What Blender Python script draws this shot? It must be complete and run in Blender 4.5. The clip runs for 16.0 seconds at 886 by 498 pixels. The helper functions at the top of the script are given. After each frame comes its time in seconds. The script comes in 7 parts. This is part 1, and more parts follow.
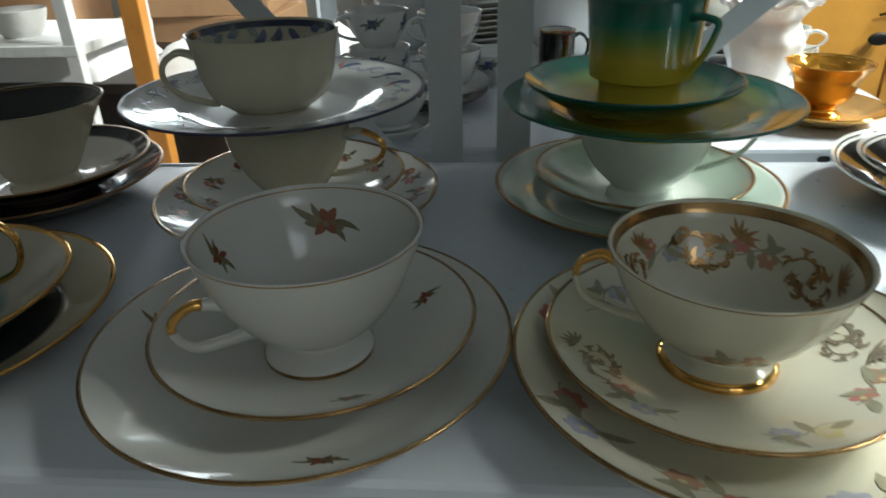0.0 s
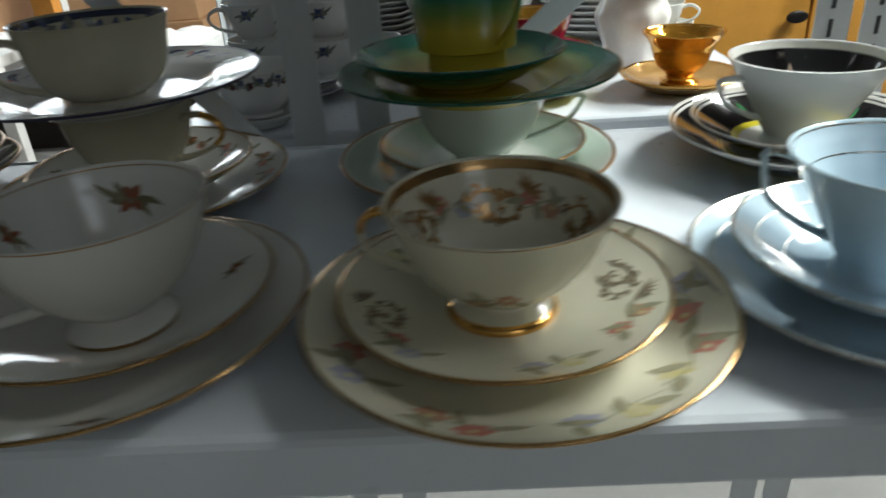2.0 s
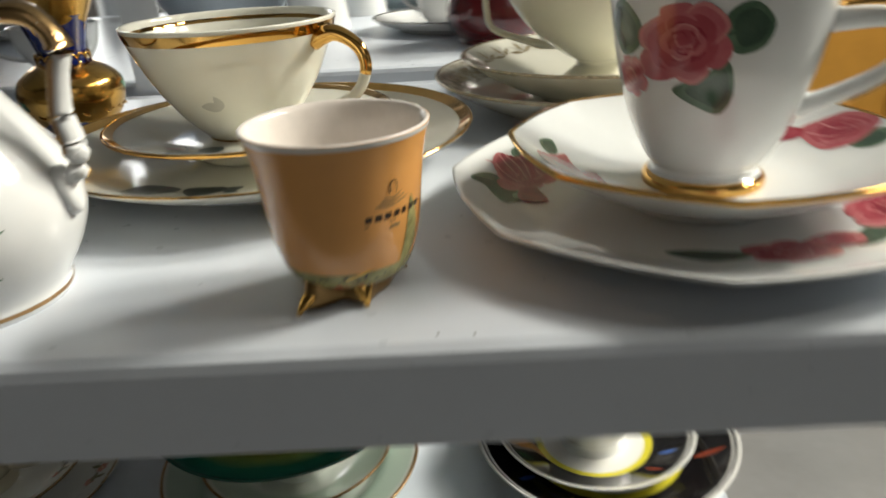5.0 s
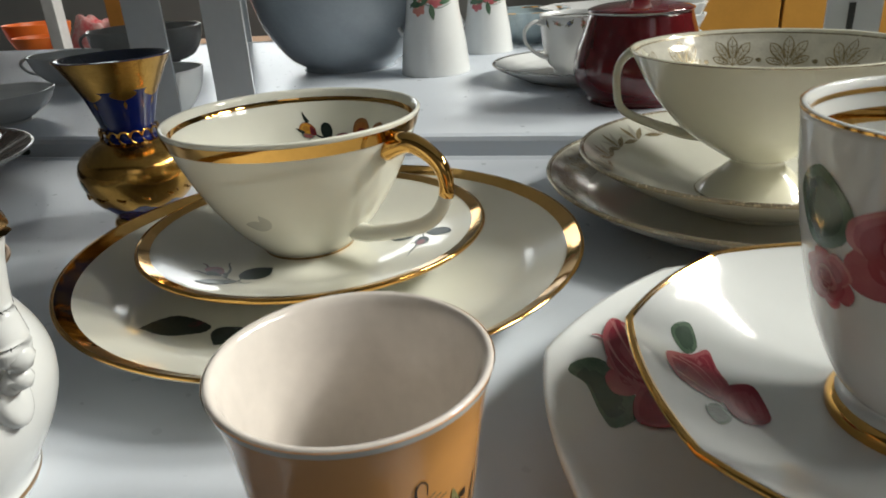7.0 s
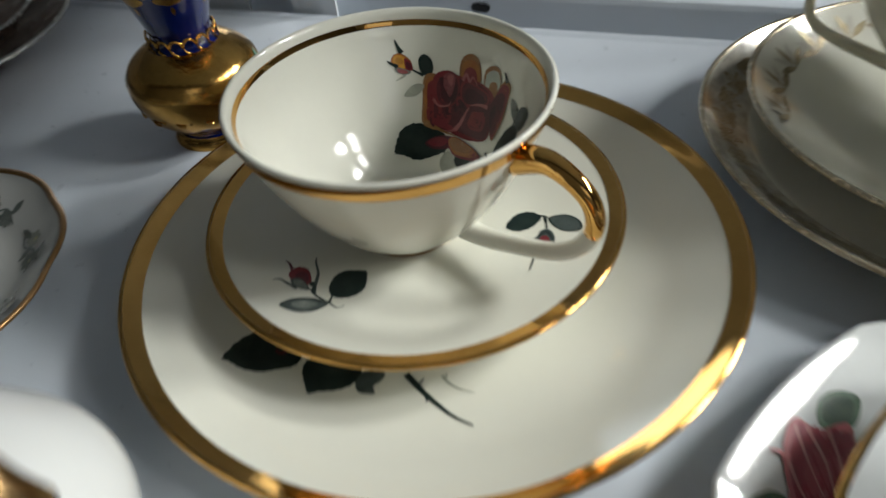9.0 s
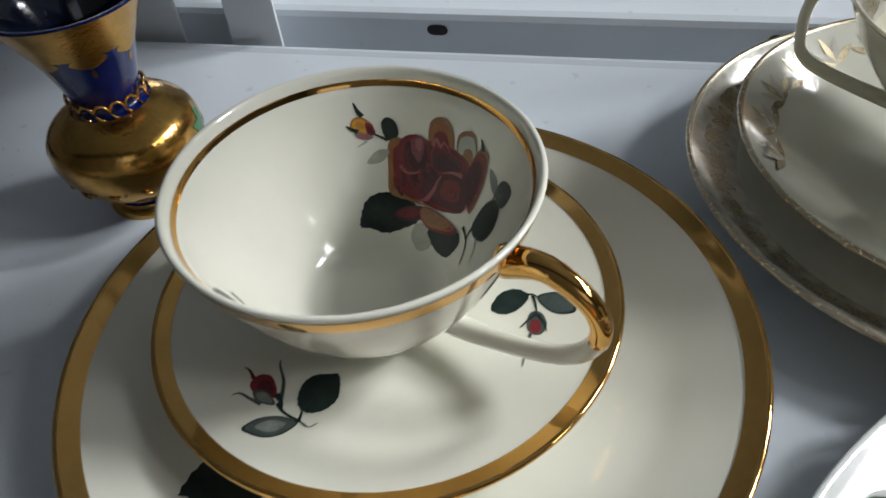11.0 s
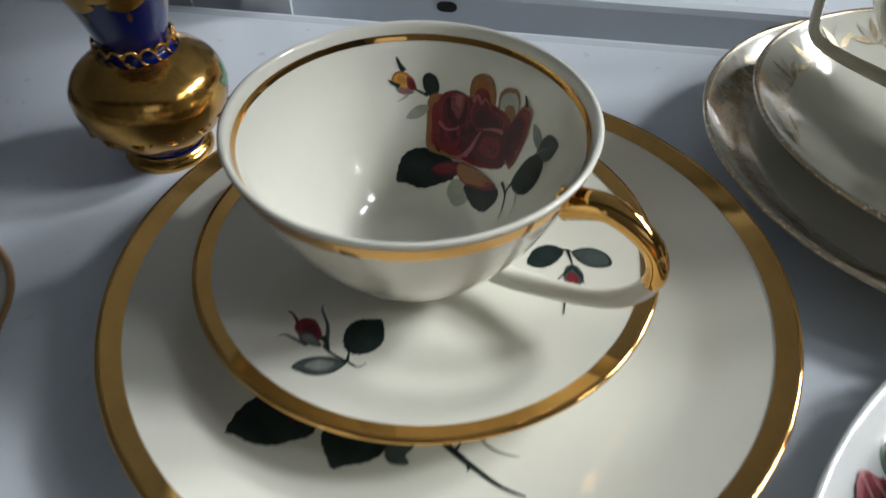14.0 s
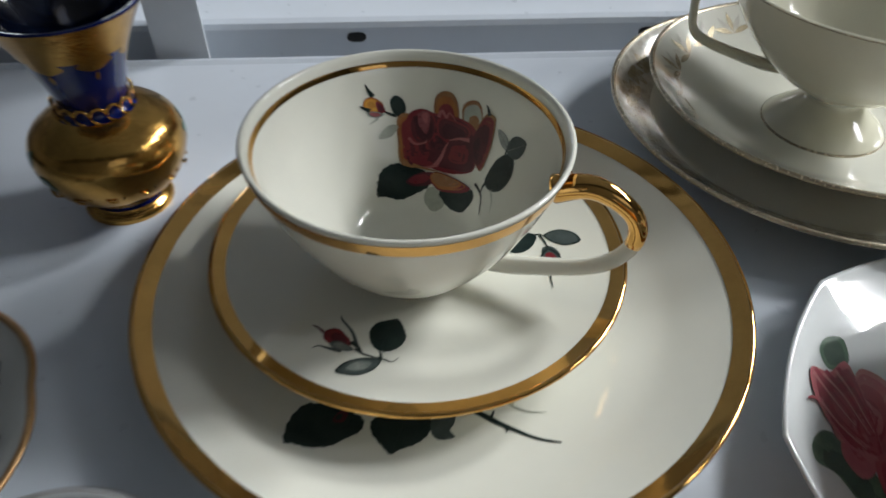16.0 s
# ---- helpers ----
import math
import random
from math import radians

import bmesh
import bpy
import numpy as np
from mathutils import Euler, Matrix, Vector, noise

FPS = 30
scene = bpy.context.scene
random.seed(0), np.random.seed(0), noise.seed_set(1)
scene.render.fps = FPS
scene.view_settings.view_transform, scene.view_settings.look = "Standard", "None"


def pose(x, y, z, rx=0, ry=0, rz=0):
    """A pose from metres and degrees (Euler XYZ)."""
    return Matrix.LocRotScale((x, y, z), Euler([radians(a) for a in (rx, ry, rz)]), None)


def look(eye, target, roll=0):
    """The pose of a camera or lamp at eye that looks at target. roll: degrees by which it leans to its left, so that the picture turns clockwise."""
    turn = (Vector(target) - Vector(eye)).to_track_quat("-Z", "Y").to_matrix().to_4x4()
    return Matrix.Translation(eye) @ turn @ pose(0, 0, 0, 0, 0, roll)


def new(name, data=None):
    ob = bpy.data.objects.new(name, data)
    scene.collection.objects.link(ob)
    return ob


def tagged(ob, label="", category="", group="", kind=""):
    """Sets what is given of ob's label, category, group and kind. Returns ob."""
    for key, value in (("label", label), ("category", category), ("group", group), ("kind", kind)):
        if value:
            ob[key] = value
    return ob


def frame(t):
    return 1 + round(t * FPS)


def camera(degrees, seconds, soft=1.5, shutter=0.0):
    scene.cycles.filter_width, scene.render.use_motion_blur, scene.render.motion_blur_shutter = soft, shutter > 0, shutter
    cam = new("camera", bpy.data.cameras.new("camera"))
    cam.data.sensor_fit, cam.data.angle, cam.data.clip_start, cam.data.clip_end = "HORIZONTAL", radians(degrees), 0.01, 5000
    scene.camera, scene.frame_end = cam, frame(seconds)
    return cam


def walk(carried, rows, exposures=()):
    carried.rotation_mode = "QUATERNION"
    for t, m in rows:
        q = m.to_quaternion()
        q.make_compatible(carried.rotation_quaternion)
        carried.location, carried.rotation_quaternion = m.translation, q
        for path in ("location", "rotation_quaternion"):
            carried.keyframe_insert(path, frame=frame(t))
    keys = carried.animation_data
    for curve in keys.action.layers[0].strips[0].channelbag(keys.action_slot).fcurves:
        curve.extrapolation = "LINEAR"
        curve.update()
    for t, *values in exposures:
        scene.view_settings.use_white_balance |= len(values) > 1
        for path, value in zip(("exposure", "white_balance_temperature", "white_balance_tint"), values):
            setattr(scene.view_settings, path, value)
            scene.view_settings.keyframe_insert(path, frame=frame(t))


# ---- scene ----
cam = camera(64.88, 16.0, soft=1.7, shutter=0.9)

# seconds, x, y, z, yaw, pitch, roll
ROWS = [
    (0, -0.0194, -0.1913, 0.2004, 4.21, -27.17, 1.63),
    (0.5, -0.0165, -0.2038, 0.2004, 1.97, -27.56, 1.44),
    (1, -0.0153, -0.2219, 0.2052, -1.21, -26.68, 1.68),
    (1.5, -0.0074, -0.2188, 0.1957, -1.71, -26.42, 2.82),
    (2, 0.0631, -0.2053, 0.1855, 0.36, -27.36, 3.39),
    (2.5, 0.1229, -0.1974, 0.1983, 4.05, -26.98, 3.58),
    (3, 0.1592, -0.2143, 0.2202, 6.23, -25.66, 3.76),
    (3.2, 0.1688, -0.2204, 0.2342, 6.68, -25.73, 4.07),
    (3.5, 0.1834, -0.2354, 0.2609, 5.98, -24.66, 4.59),
    (4, 0.1908, -0.2202, 0.3135, 2.30, -24.66, 3.98),
    (4.2, 0.1902, -0.2099, 0.3355, 0.08, -24.68, 3.42),
    (4.5, 0.1807, -0.2020, 0.3549, -4.39, -24.38, 3.20),
    (4.7, 0.1892, -0.1848, 0.3704, -3.82, -23.63, 2.72),
    (5, 0.2044, -0.1545, 0.3752, -0.29, -24.73, 3.05),
    (5.2, 0.2163, -0.1353, 0.3818, 3.10, -25.25, 2.74),
    (7.3, 0.2131, -0.0628, 0.3985, 11.52, -23.21, 2.60),
    (7.5, 0.2125, -0.0600, 0.3997, 12.46, -23.10, 2.07),
    (8, 0.2087, -0.0510, 0.4030, 14.73, -23.06, 2.31),
    (8.3, 0.2045, -0.0553, 0.4115, 13.68, -27.44, 3.74),
    (8.5, 0.1939, -0.0422, 0.4252, 13.74, -31.27, 3.44),
    (9, 0.1769, 0.0157, 0.4450, 15.82, -43.63, 4.09),
    (9.5, 0.1648, 0.0611, 0.4509, 15.52, -47.38, 3.68),
    (9.7, 0.1671, 0.0747, 0.4518, 14.54, -48.46, 3.91),
    (11.8, 0.1456, 0.0349, 0.4514, 7.52, -44.41, 2.83),
    (12, 0.1396, 0.0314, 0.4537, 5.99, -45.65, 2.32),
    (12.5, 0.1270, 0.0138, 0.4504, 4.56, -44.85, 1.25),
    (13, 0.1137, -0.0117, 0.4528, 0.74, -43.39, -0.48),
    (13.5, 0.1307, 0.0084, 0.4462, 2.25, -44.60, -0.08),
    (14, 0.1385, 0.0352, 0.4448, 9.45, -45.44, 0.10),
    (14.5, 0.1358, 0.0460, 0.4432, 6.63, -45.98, 1.14),
    (15, 0.1232, 0.0353, 0.4462, -1.24, -45.26, 0.86),
    (15.5, 0.1117, 0.0323, 0.4501, -4.35, -45.32, -0.92),
    (16, 0.1015, 0.0110, 0.4568, -4.22, -43.53, -0.92),
]
walk(cam, [(t, pose(x, y, z, 90 + p, r, a)) for t, x, y, z, a, p, r in ROWS], [(0, 1.1, 6450, 4), (1.0, 1.08, 6450, 4), (1.6, 0.92, 6450, 5), (2.0, 0.62, 6500, 7), (2.5, 0.18, 6550, 8), (3.5, 0.1, 6900, 11), (4.5, 0.06, 7100, 12), (5.2, 0.2, 7200, 12), (7.3, -0.36, 6750, 11), (8.6, -0.46, 6500, 11), (9.7, -0.46, 6400, 12), (12.0, -0.38, 6250, 14), (16.0, -0.46, 6200, 14)])

# ---- light ----
world = bpy.data.worlds.new("sky")
scene.world = world
world.use_nodes = True
wn = world.node_tree.nodes
sky = wn.new("ShaderNodeTexSky")
sky.sky_type = "NISHITA"
sky.sun_disc = False
sky.sun_elevation, sky.sun_rotation = radians(40), radians(100)
wn["Background"].inputs["Strength"].default_value = 0.1
world.node_tree.links.new(sky.outputs[0], wn["Background"].inputs["Color"])

FLOOR = -0.80
CEIL = 2.75
X0, X1, Y0, Y1 = -4.2, 2.6, -2.6, 3.1
H = 0.2753          # top of the upper board
HR = 0.2825         # top of the upper board behind
LR = 0.003          # top of the lower board behind


def window_or_fill_light(name, at, aim, w, h, watts, color):
    l = bpy.data.lights.new(name, "AREA")
    l.shape, l.size, l.size_y, l.energy, l.color = "RECTANGLE", w, h, watts, color
    ob = new(name, l)
    ob.matrix_world = look(at, aim)
    return ob


# daylight in the openings of the walls: three side windows, one back window; the front one is added, unseen fill
WIN_SIDE = [(-0.42, 0.02, 1.92, 2.38), (0.40, 1.00, 1.92, 2.38), (1.30, 1.85, 1.92, 2.38)]   # y0, y1, z0, z1
WIN_WATTS = (17, 94, 94)
WIN_BACK = (-2.5, -0.9, 0.3, 1.5)                                 # x0, x1, z0, z1
FILL_FRONT = (0.8, 2.0, 1.2, 2.3)
for (a, b, c, d), watts in zip(WIN_SIDE, WIN_WATTS):
    window_or_fill_light("window_or_fill_light", (X1 + 0.02, (a + b) / 2, (c + d) / 2), (0.25, 0.2, 0.1), b - a, d - c, watts, (0.98, 1.0, 0.95))
a, b, c, d = WIN_BACK
window_or_fill_light("window_or_fill_light", ((a + b) / 2, Y1 + 0.02, (c + d) / 2), ((a + b) / 2, Y1 - 1, (c + d) / 2 - 0.9), b - a, d - c, 24, (0.92, 0.98, 1.0))
a, b, c, d = FILL_FRONT
window_or_fill_light("window_or_fill_light", ((a + b) / 2, Y0 - 0.02, (c + d) / 2), ((a + b) / 2 - 0.4, Y0 + 1, (c + d) / 2 - 0.55), b - a, d - c, 2.2, (1.0, 0.90, 0.74))

# ---- materials ----
MATS = {}


def mat(name, col, rough=0.3, metal=0.0, var=0.10, scale=30.0, bump=0.0, col2=None, coat=0.0, detail=4.0, spec=0.5):
    """Principled surface with a two-scale mottling and optional fine relief."""
    if name in MATS:
        return MATS[name]
    m = bpy.data.materials.new(name)
    m.use_nodes = True
    n, l = m.node_tree.nodes, m.node_tree.links
    p = n["Principled BSDF"]
    tc = n.new("ShaderNodeTexCoord")
    n1 = n.new("ShaderNodeTexNoise")
    n1.inputs["Scale"].default_value, n1.inputs["Detail"].default_value = scale, detail
    n2 = n.new("ShaderNodeTexNoise")
    n2.inputs["Scale"].default_value, n2.inputs["Detail"].default_value = scale * 9, 2
    l.new(tc.outputs["Object"], n1.inputs["Vector"])
    l.new(tc.outputs["Object"], n2.inputs["Vector"])
    mx = n.new("ShaderNodeMath")
    mx.operation = "MULTIPLY_ADD"
    l.new(n2.outputs["Fac"], mx.inputs[0])
    mx.inputs[1].default_value = 0.35
    l.new(n1.outputs["Fac"], mx.inputs[2])
    ramp = n.new("ShaderNodeValToRGB")
    c2 = col2 or tuple(max(0.0, c * (1 - 2 * var)) for c in col)
    ramp.color_ramp.elements[0].position, ramp.color_ramp.elements[1].position = 0.38, 0.92
    ramp.color_ramp.elements[0].color, ramp.color_ramp.elements[1].color = (*c2, 1), (*col, 1)
    l.new(mx.outputs[0], ramp.inputs[0])
    l.new(ramp.outputs[0], p.inputs["Base Color"])
    rr = n.new("ShaderNodeMapRange")
    rr.inputs["To Min"].default_value, rr.inputs["To Max"].default_value = rough * 0.75, min(1, rough * 1.3)
    l.new(n2.outputs["Fac"], rr.inputs["Value"])
    l.new(rr.outputs[0], p.inputs["Roughness"])
    p.inputs["Metallic"].default_value = metal
    p.inputs["Coat Weight"].default_value = coat
    p.inputs["Coat Roughness"].default_value = 0.05
    p.inputs["Specular IOR Level"].default_value = spec
    if bump:
        b = n.new("ShaderNodeBump")
        b.inputs["Strength"].default_value, b.inputs["Distance"].default_value = bump, 0.001
        l.new(mx.outputs[0], b.inputs["Height"])
        l.new(b.outputs[0], p.inputs["Normal"])
    MATS[name] = m
    return m


def banded(name, stops, axis="r", rough=0.1, coat=0.3, wobble=0.0):
    """Glaze whose colour changes with the distance from the axis ('r') or with the height ('z'); stops: (metres, colour)."""
    m = bpy.data.materials.new(name)
    m.use_nodes = True
    n, l = m.node_tree.nodes, m.node_tree.links
    p = n["Principled BSDF"]
    tc = n.new("ShaderNodeTexCoord")
    v = n.new("ShaderNodeVectorMath")
    v.operation = "MULTIPLY"
    v.inputs[1].default_value = (1, 1, 0) if axis == "r" else (0, 0, 1)
    l.new(tc.outputs["Object"], v.inputs[0])
    ln = n.new("ShaderNodeVectorMath")
    ln.operation = "LENGTH"
    l.new(v.outputs[0], ln.inputs[0])
    ns = n.new("ShaderNodeTexNoise")
    ns.inputs["Scale"].default_value = 60
    l.new(tc.outputs["Object"], ns.inputs["Vector"])
    ad = n.new("ShaderNodeMath")
    ad.operation = "MULTIPLY_ADD"
    l.new(ns.outputs["Fac"], ad.inputs[0])
    ad.inputs[1].default_value = wobble
    l.new(ln.outputs["Value"], ad.inputs[2])
    top = stops[-1][0]
    dv = n.new("ShaderNodeMath")
    dv.operation = "DIVIDE"
    l.new(ad.outputs[0], dv.inputs[0])
    dv.inputs[1].default_value = top
    ramp = n.new("ShaderNodeValToRGB")
    e = ramp.color_ramp.elements
    e[0].position, e[0].color = stops[0][0] / top, (*stops[0][1], 1)
    e[1].position, e[1].color = 1.0, (*stops[-1][1], 1)
    for s, c in stops[1:-1]:
        k = e.new(s / top)
        k.color = (*c, 1)
    l.new(dv.outputs[0], ramp.inputs[0])
    l.new(ramp.outputs[0], p.inputs["Base Color"])
    p.inputs["Roughness"].default_value = rough
    p.inputs["Coat Weight"].default_value = coat
    p.inputs["Coat Roughness"].default_value = 0.04
    MATS[name] = m
    return m


WHITE = mat("white_porcelain", (0.70, 0.715, 0.71), 0.10, var=0.02, coat=0.3)
CREAM = mat("cream_porcelain", (0.745, 0.742, 0.655), 0.10, var=0.02, coat=0.3)
IVORY = mat("ivory_porcelain", (0.70, 0.68, 0.55), 0.11, var=0.03, coat=0.3)
OLDCREAM = mat("old_cream_porcelain", (0.60, 0.56, 0.42), 0.13, var=0.05, coat=0.3)
WARM = mat("warm_white_porcelain", (0.70, 0.705, 0.67), 0.10, var=0.02, coat=0.3)
PALEGREEN = mat("pale_green_porcelain", (0.60, 0.69, 0.62), 0.10, var=0.03, coat=0.3)
BLUE = mat("pale_blue_glaze", (0.52, 0.66, 0.76), 0.09, var=0.05, coat=0.4, scale=18)
GOLD = mat("gilding", (0.84, 0.47, 0.135), 0.06, metal=1.0, var=0.10, scale=60)
WORNGOLD = mat("worn_gilding", (0.52, 0.33, 0.15), 0.20, metal=1.0, var=0.25, scale=80)
BROWNGOLD = mat("matt_gold_line", (0.42, 0.25, 0.11), 0.3, metal=0.7, var=0.2, scale=80)
ANTIQUE = mat("antique_gold_relief", (0.74, 0.42, 0.11), 0.17, metal=1.0, var=0.25, scale=70, bump=0.25)
SILVER = mat("silver_line", (0.55, 0.54, 0.50), 0.25, metal=0.9, var=0.1)
BLACK = mat("black_glaze", (0.012, 0.011, 0.012), 0.08, var=0.3, coat=0.5)
COBALT = mat("cobalt_glaze", (0.003, 0.016, 0.20), 0.08, var=0.3, coat=0.6)
COBALT_IN = mat("dark_blue_glaze", (0.006, 0.014, 0.05), 0.12, var=0.3, coat=0.4)
MAROON = mat("maroon_glaze", (0.115, 0.007, 0.010), 0.10, var=0.2, coat=0.5)
MAGENTA = mat("magenta_glaze", (0.42, 0.015, 0.07), 0.10, var=0.15, coat=0.5)
YELLOW = mat("yellow_glaze", (0.72, 0.60, 0.08), 0.12, var=0.08, coat=0.4)
AMBER = mat("amber_lustre", (0.78, 0.38, 0.05), 0.14, metal=0.85, var=0.25, scale=60)
PEACH = mat("peach_glaze", (0.80, 0.38, 0.115), 0.14, var=0.04, coat=0.4, scale=25)
STEEL = mat("white_painted_steel", (0.66, 0.71, 0.775), 0.30, var=0.03, scale=14, bump=0.03)
STEELPOST = mat("grey_white_painted_steel", (0.66, 0.70, 0.74), 0.38, var=0.05, scale=20, bump=0.05)
POSTSLOT = mat("shaded_slot", (0.05, 0.052, 0.055), 0.8)
DARKSLOT = mat("dark_slot", (0.02, 0.02, 0.022), 0.8)
LEAF = mat("dark_leaf_print", (0.006, 0.015, 0.013), 0.30, var=0.3, scale=160, coat=0.05, spec=0.25, col2=(0.022, 0.036, 0.032))
GREYLEAF = mat("grey_leaf_print", (0.10, 0.125, 0.115), 0.14, scale=170, coat=0.3, col2=(0.28, 0.30, 0.27))
PALELEAF = mat("pale_leaf_print", (0.30, 0.32, 0.27), 0.14, scale=170, coat=0.3, col2=(0.45, 0.46, 0.38))
GREENLEAF = mat("green_leaf_print", (0.045, 0.10, 0.06), 0.14, scale=150, coat=0.3, col2=(0.13, 0.20, 0.13))
ROSEDARK = mat("dark_rose_print", (0.055, 0.006, 0.012), 0.30, scale=170, coat=0.05, spec=0.3, col2=(0.10, 0.015, 0.022))
ROSERED = mat("red_rose_print", (0.145, 0.010, 0.020), 0.30, scale=170, coat=0.05, spec=0.3, col2=(0.19, 0.026, 0.026))
ROSEORANGE = mat("orange_rose_print", (0.25, 0.070, 0.018), 0.30, scale=160, coat=0.05, spec=0.3, col2=(0.34, 0.15, 0.03))
ROSELIGHT = mat("light_petal_print", (0.34, 0.12, 0.12), 0.30, scale=150, coat=0.05, spec=0.3, col2=(0.25, 0.06, 0.06))
ROSEPINK = mat("pink_rose_print", (0.33, 0.040, 0.060), 0.14, scale=140, coat=0.2, col2=(0.25, 0.025, 0.045))
ROSEPALE = mat("pale_pink_print", (0.50, 0.15, 0.16), 0.14, scale=140, coat=0.2, col2=(0.42, 0.09, 0.11))
BUDYELLOW = mat("yellow_bud_print", (0.62, 0.36, 0.04), 0.14, scale=140, coat=0.3, col2=(0.45, 0.16, 0.03))
RUST = mat("rust_flower_print", (0.30, 0.085, 0.03), 0.2, scale=150, coat=0.3, col2=(0.16, 0.05, 0.03))
OLIVE = mat("olive_sprig_print", (0.13, 0.12, 0.06), 0.2, scale=150, coat=0.3, col2=(0.25, 0.22, 0.13))
SOFTPINK = mat("soft_pink_print", (0.56, 0.22, 0.17), 0.2, scale=150, coat=0.3, col2=(0.55, 0.24, 0.21))
SOFTBLUE = mat("soft_blue_print", (0.34, 0.35, 0.52), 0.2, scale=150, coat=0.3, col2=(0.54, 0.54, 0.54))
DEEPBLUE = mat("deep_blue_print", (0.03, 0.05, 0.16), 0.2, scale=150, coat=0.3, col2=(0.12, 0.15, 0.28))
SOFTYELLOW = mat("soft_yellow_print", (0.60, 0.54, 0.20), 0.2, scale=150, coat=0.3, col2=(0.66, 0.62, 0.46))
INK = mat("dark_ink", (0.05, 0.03, 0.015), 0.4)


# ---- mesh helpers ----
def thing(name, label, category, at, rz=0.0, group=""):
    ob = new(name)
    ob.empty_display_size = 0.02
    ob.matrix_basis = pose(*at, 0, 0, rz)
    return tagged(ob, label, category, group)


def finish(name, bm, mats, smooth=True):
    bmesh.ops.recalc_face_normals(bm, faces=bm.faces)
    me = bpy.data.meshes.new(name)
    bm.to_mesh(me)
    bm.free()
    for m in (mats if isinstance(mats, (list, tuple)) else [mats]):
        me.materials.append(m)
    if smooth:
        me.polygons.foreach_set("use_smooth", [True] * len(me.polygons))
    return me


def part(name, bm, mats, parent, label="", smooth=True):
    ob = new(name, finish(name, bm, mats, smooth))
    ob.parent = parent
    if label:
        ob["label"] = label
    return ob


def spline(pts, n=6):
    """Catmull-Rom through the points."""
    out = []
    for i in range(len(pts) - 1):
        p0, p1, p2, p3 = pts[max(i - 1, 0)], pts[i], pts[i + 1], pts[min(i + 2, len(pts) - 1)]
        for k in range(n):
            t = k / n
            out.append(tuple(0.5 * (2 * b + (c - a) * t + (2 * a - 5 * b + 4 * c - d) * t * t + (3 * b - a - 3 * c + d) * t ** 3) for a, b, c, d in zip(p0, p1, p2, p3)))
    return out + [tuple(pts[-1])]


def lathe(bm, prof, segs=80, shape=None, mi=0):
    """Turns a profile of (radius, height) round z. shape(angle): factor on the radius, growing towards the rim."""
    top = max(r for r, _ in prof)
    rings = []
    for r, z in prof:
        if r < 1e-5:
            rings.append([bm.verts.new((0, 0, z))])
            continue
        ring = []
        for k in range(segs):
            a = 2 * math.pi * k / segs
            f = 1.0
            if shape:
                f = 1 + (shape(a) - 1) * (r / top) ** 3
            ring.append(bm.verts.new((r * f * math.cos(a), r * f * math.sin(a), z)))
        rings.append(ring)
    for a, b in zip(rings, rings[1:]):
        if len(a) == 1 and len(b) == 1:
            continue
        for k in range(segs):
            j = (k + 1) % segs
            q = [a[0], b[k], b[j]] if len(a) == 1 else [a[k], a[j], b[0]] if len(b) == 1 else [a[k], a[j], b[j], b[k]]
            bm.faces.new(q).material_index = mi
    return bm


class Wall:
    """A turned surface by arc length, for rings and prints that lie on it."""

    def __init__(self, prof, out):
        self.p = prof
        self.s = [0.0]
        for a, b in zip(prof, prof[1:]):
            self.s.append(self.s[-1] + math.dist(a, b))
        self.out = out
        self.len = self.s[-1]

    def at(self, s):
        s = min(max(s, 0.0), self.len)
        i = 0
        while i < len(self.s) - 2 and self.s[i + 1] < s:
            i += 1
        (r0, z0), (r1, z1) = self.p[i], self.p[i + 1]
        d = self.s[i + 1] - self.s[i] or 1e-9
        t = (s - self.s[i]) / d
        nr, nz = (z1 - z0) / d, -(r1 - r0) / d
        if not self.out:
            nr, nz = -nr, -nz
        return r0 + (r1 - r0) * t, z0 + (z1 - z0) * t, nr, nz

    def point(self, th, s, lift):
        r, z, nr, nz = self.at(s)
        r, z = r + nr * lift, z + nz * lift
        return (r * math.cos(th), r * math.sin(th), z)

    def s_of_r(self, r):
        for i, (a, b) in enumerate(zip(self.p, self.p[1:])):
            if min(a[0], b[0]) <= r <= max(a[0], b[0]) and a[0] != b[0]:
                return self.s[i] + (self.s[i + 1] - self.s[i]) * (r - a[0]) / (b[0] - a[0])
        return self.len

    def s_of_z(self, z):
        for i in range(len(self.p) - 1, 0, -1):
            a, b = self.p[i - 1], self.p[i]
            if min(a[1], b[1]) <= z <= max(a[1], b[1]) and a[1] != b[1]:
                return self.s[i - 1] + (self.s[i] - self.s[i - 1]) * (z - a[1]) / (b[1] - a[1])
        return self.len


def ring(wall, s0, s1, lift=0.00016, segs=96, bm=None, shape=None):
    """A gilt band on a turned surface."""
    bm = bm or bmesh.new()
    n = max(2, int(abs(s1 - s0) / 0.0012))
    prof = []
    for k in range(n + 1):
        r, z, nr, nz = wall.at(s0 + (s1 - s0) * k / n)
        prof.append((r + nr * lift, z + nz * lift))
    return lathe(bm, prof, segs, shape)


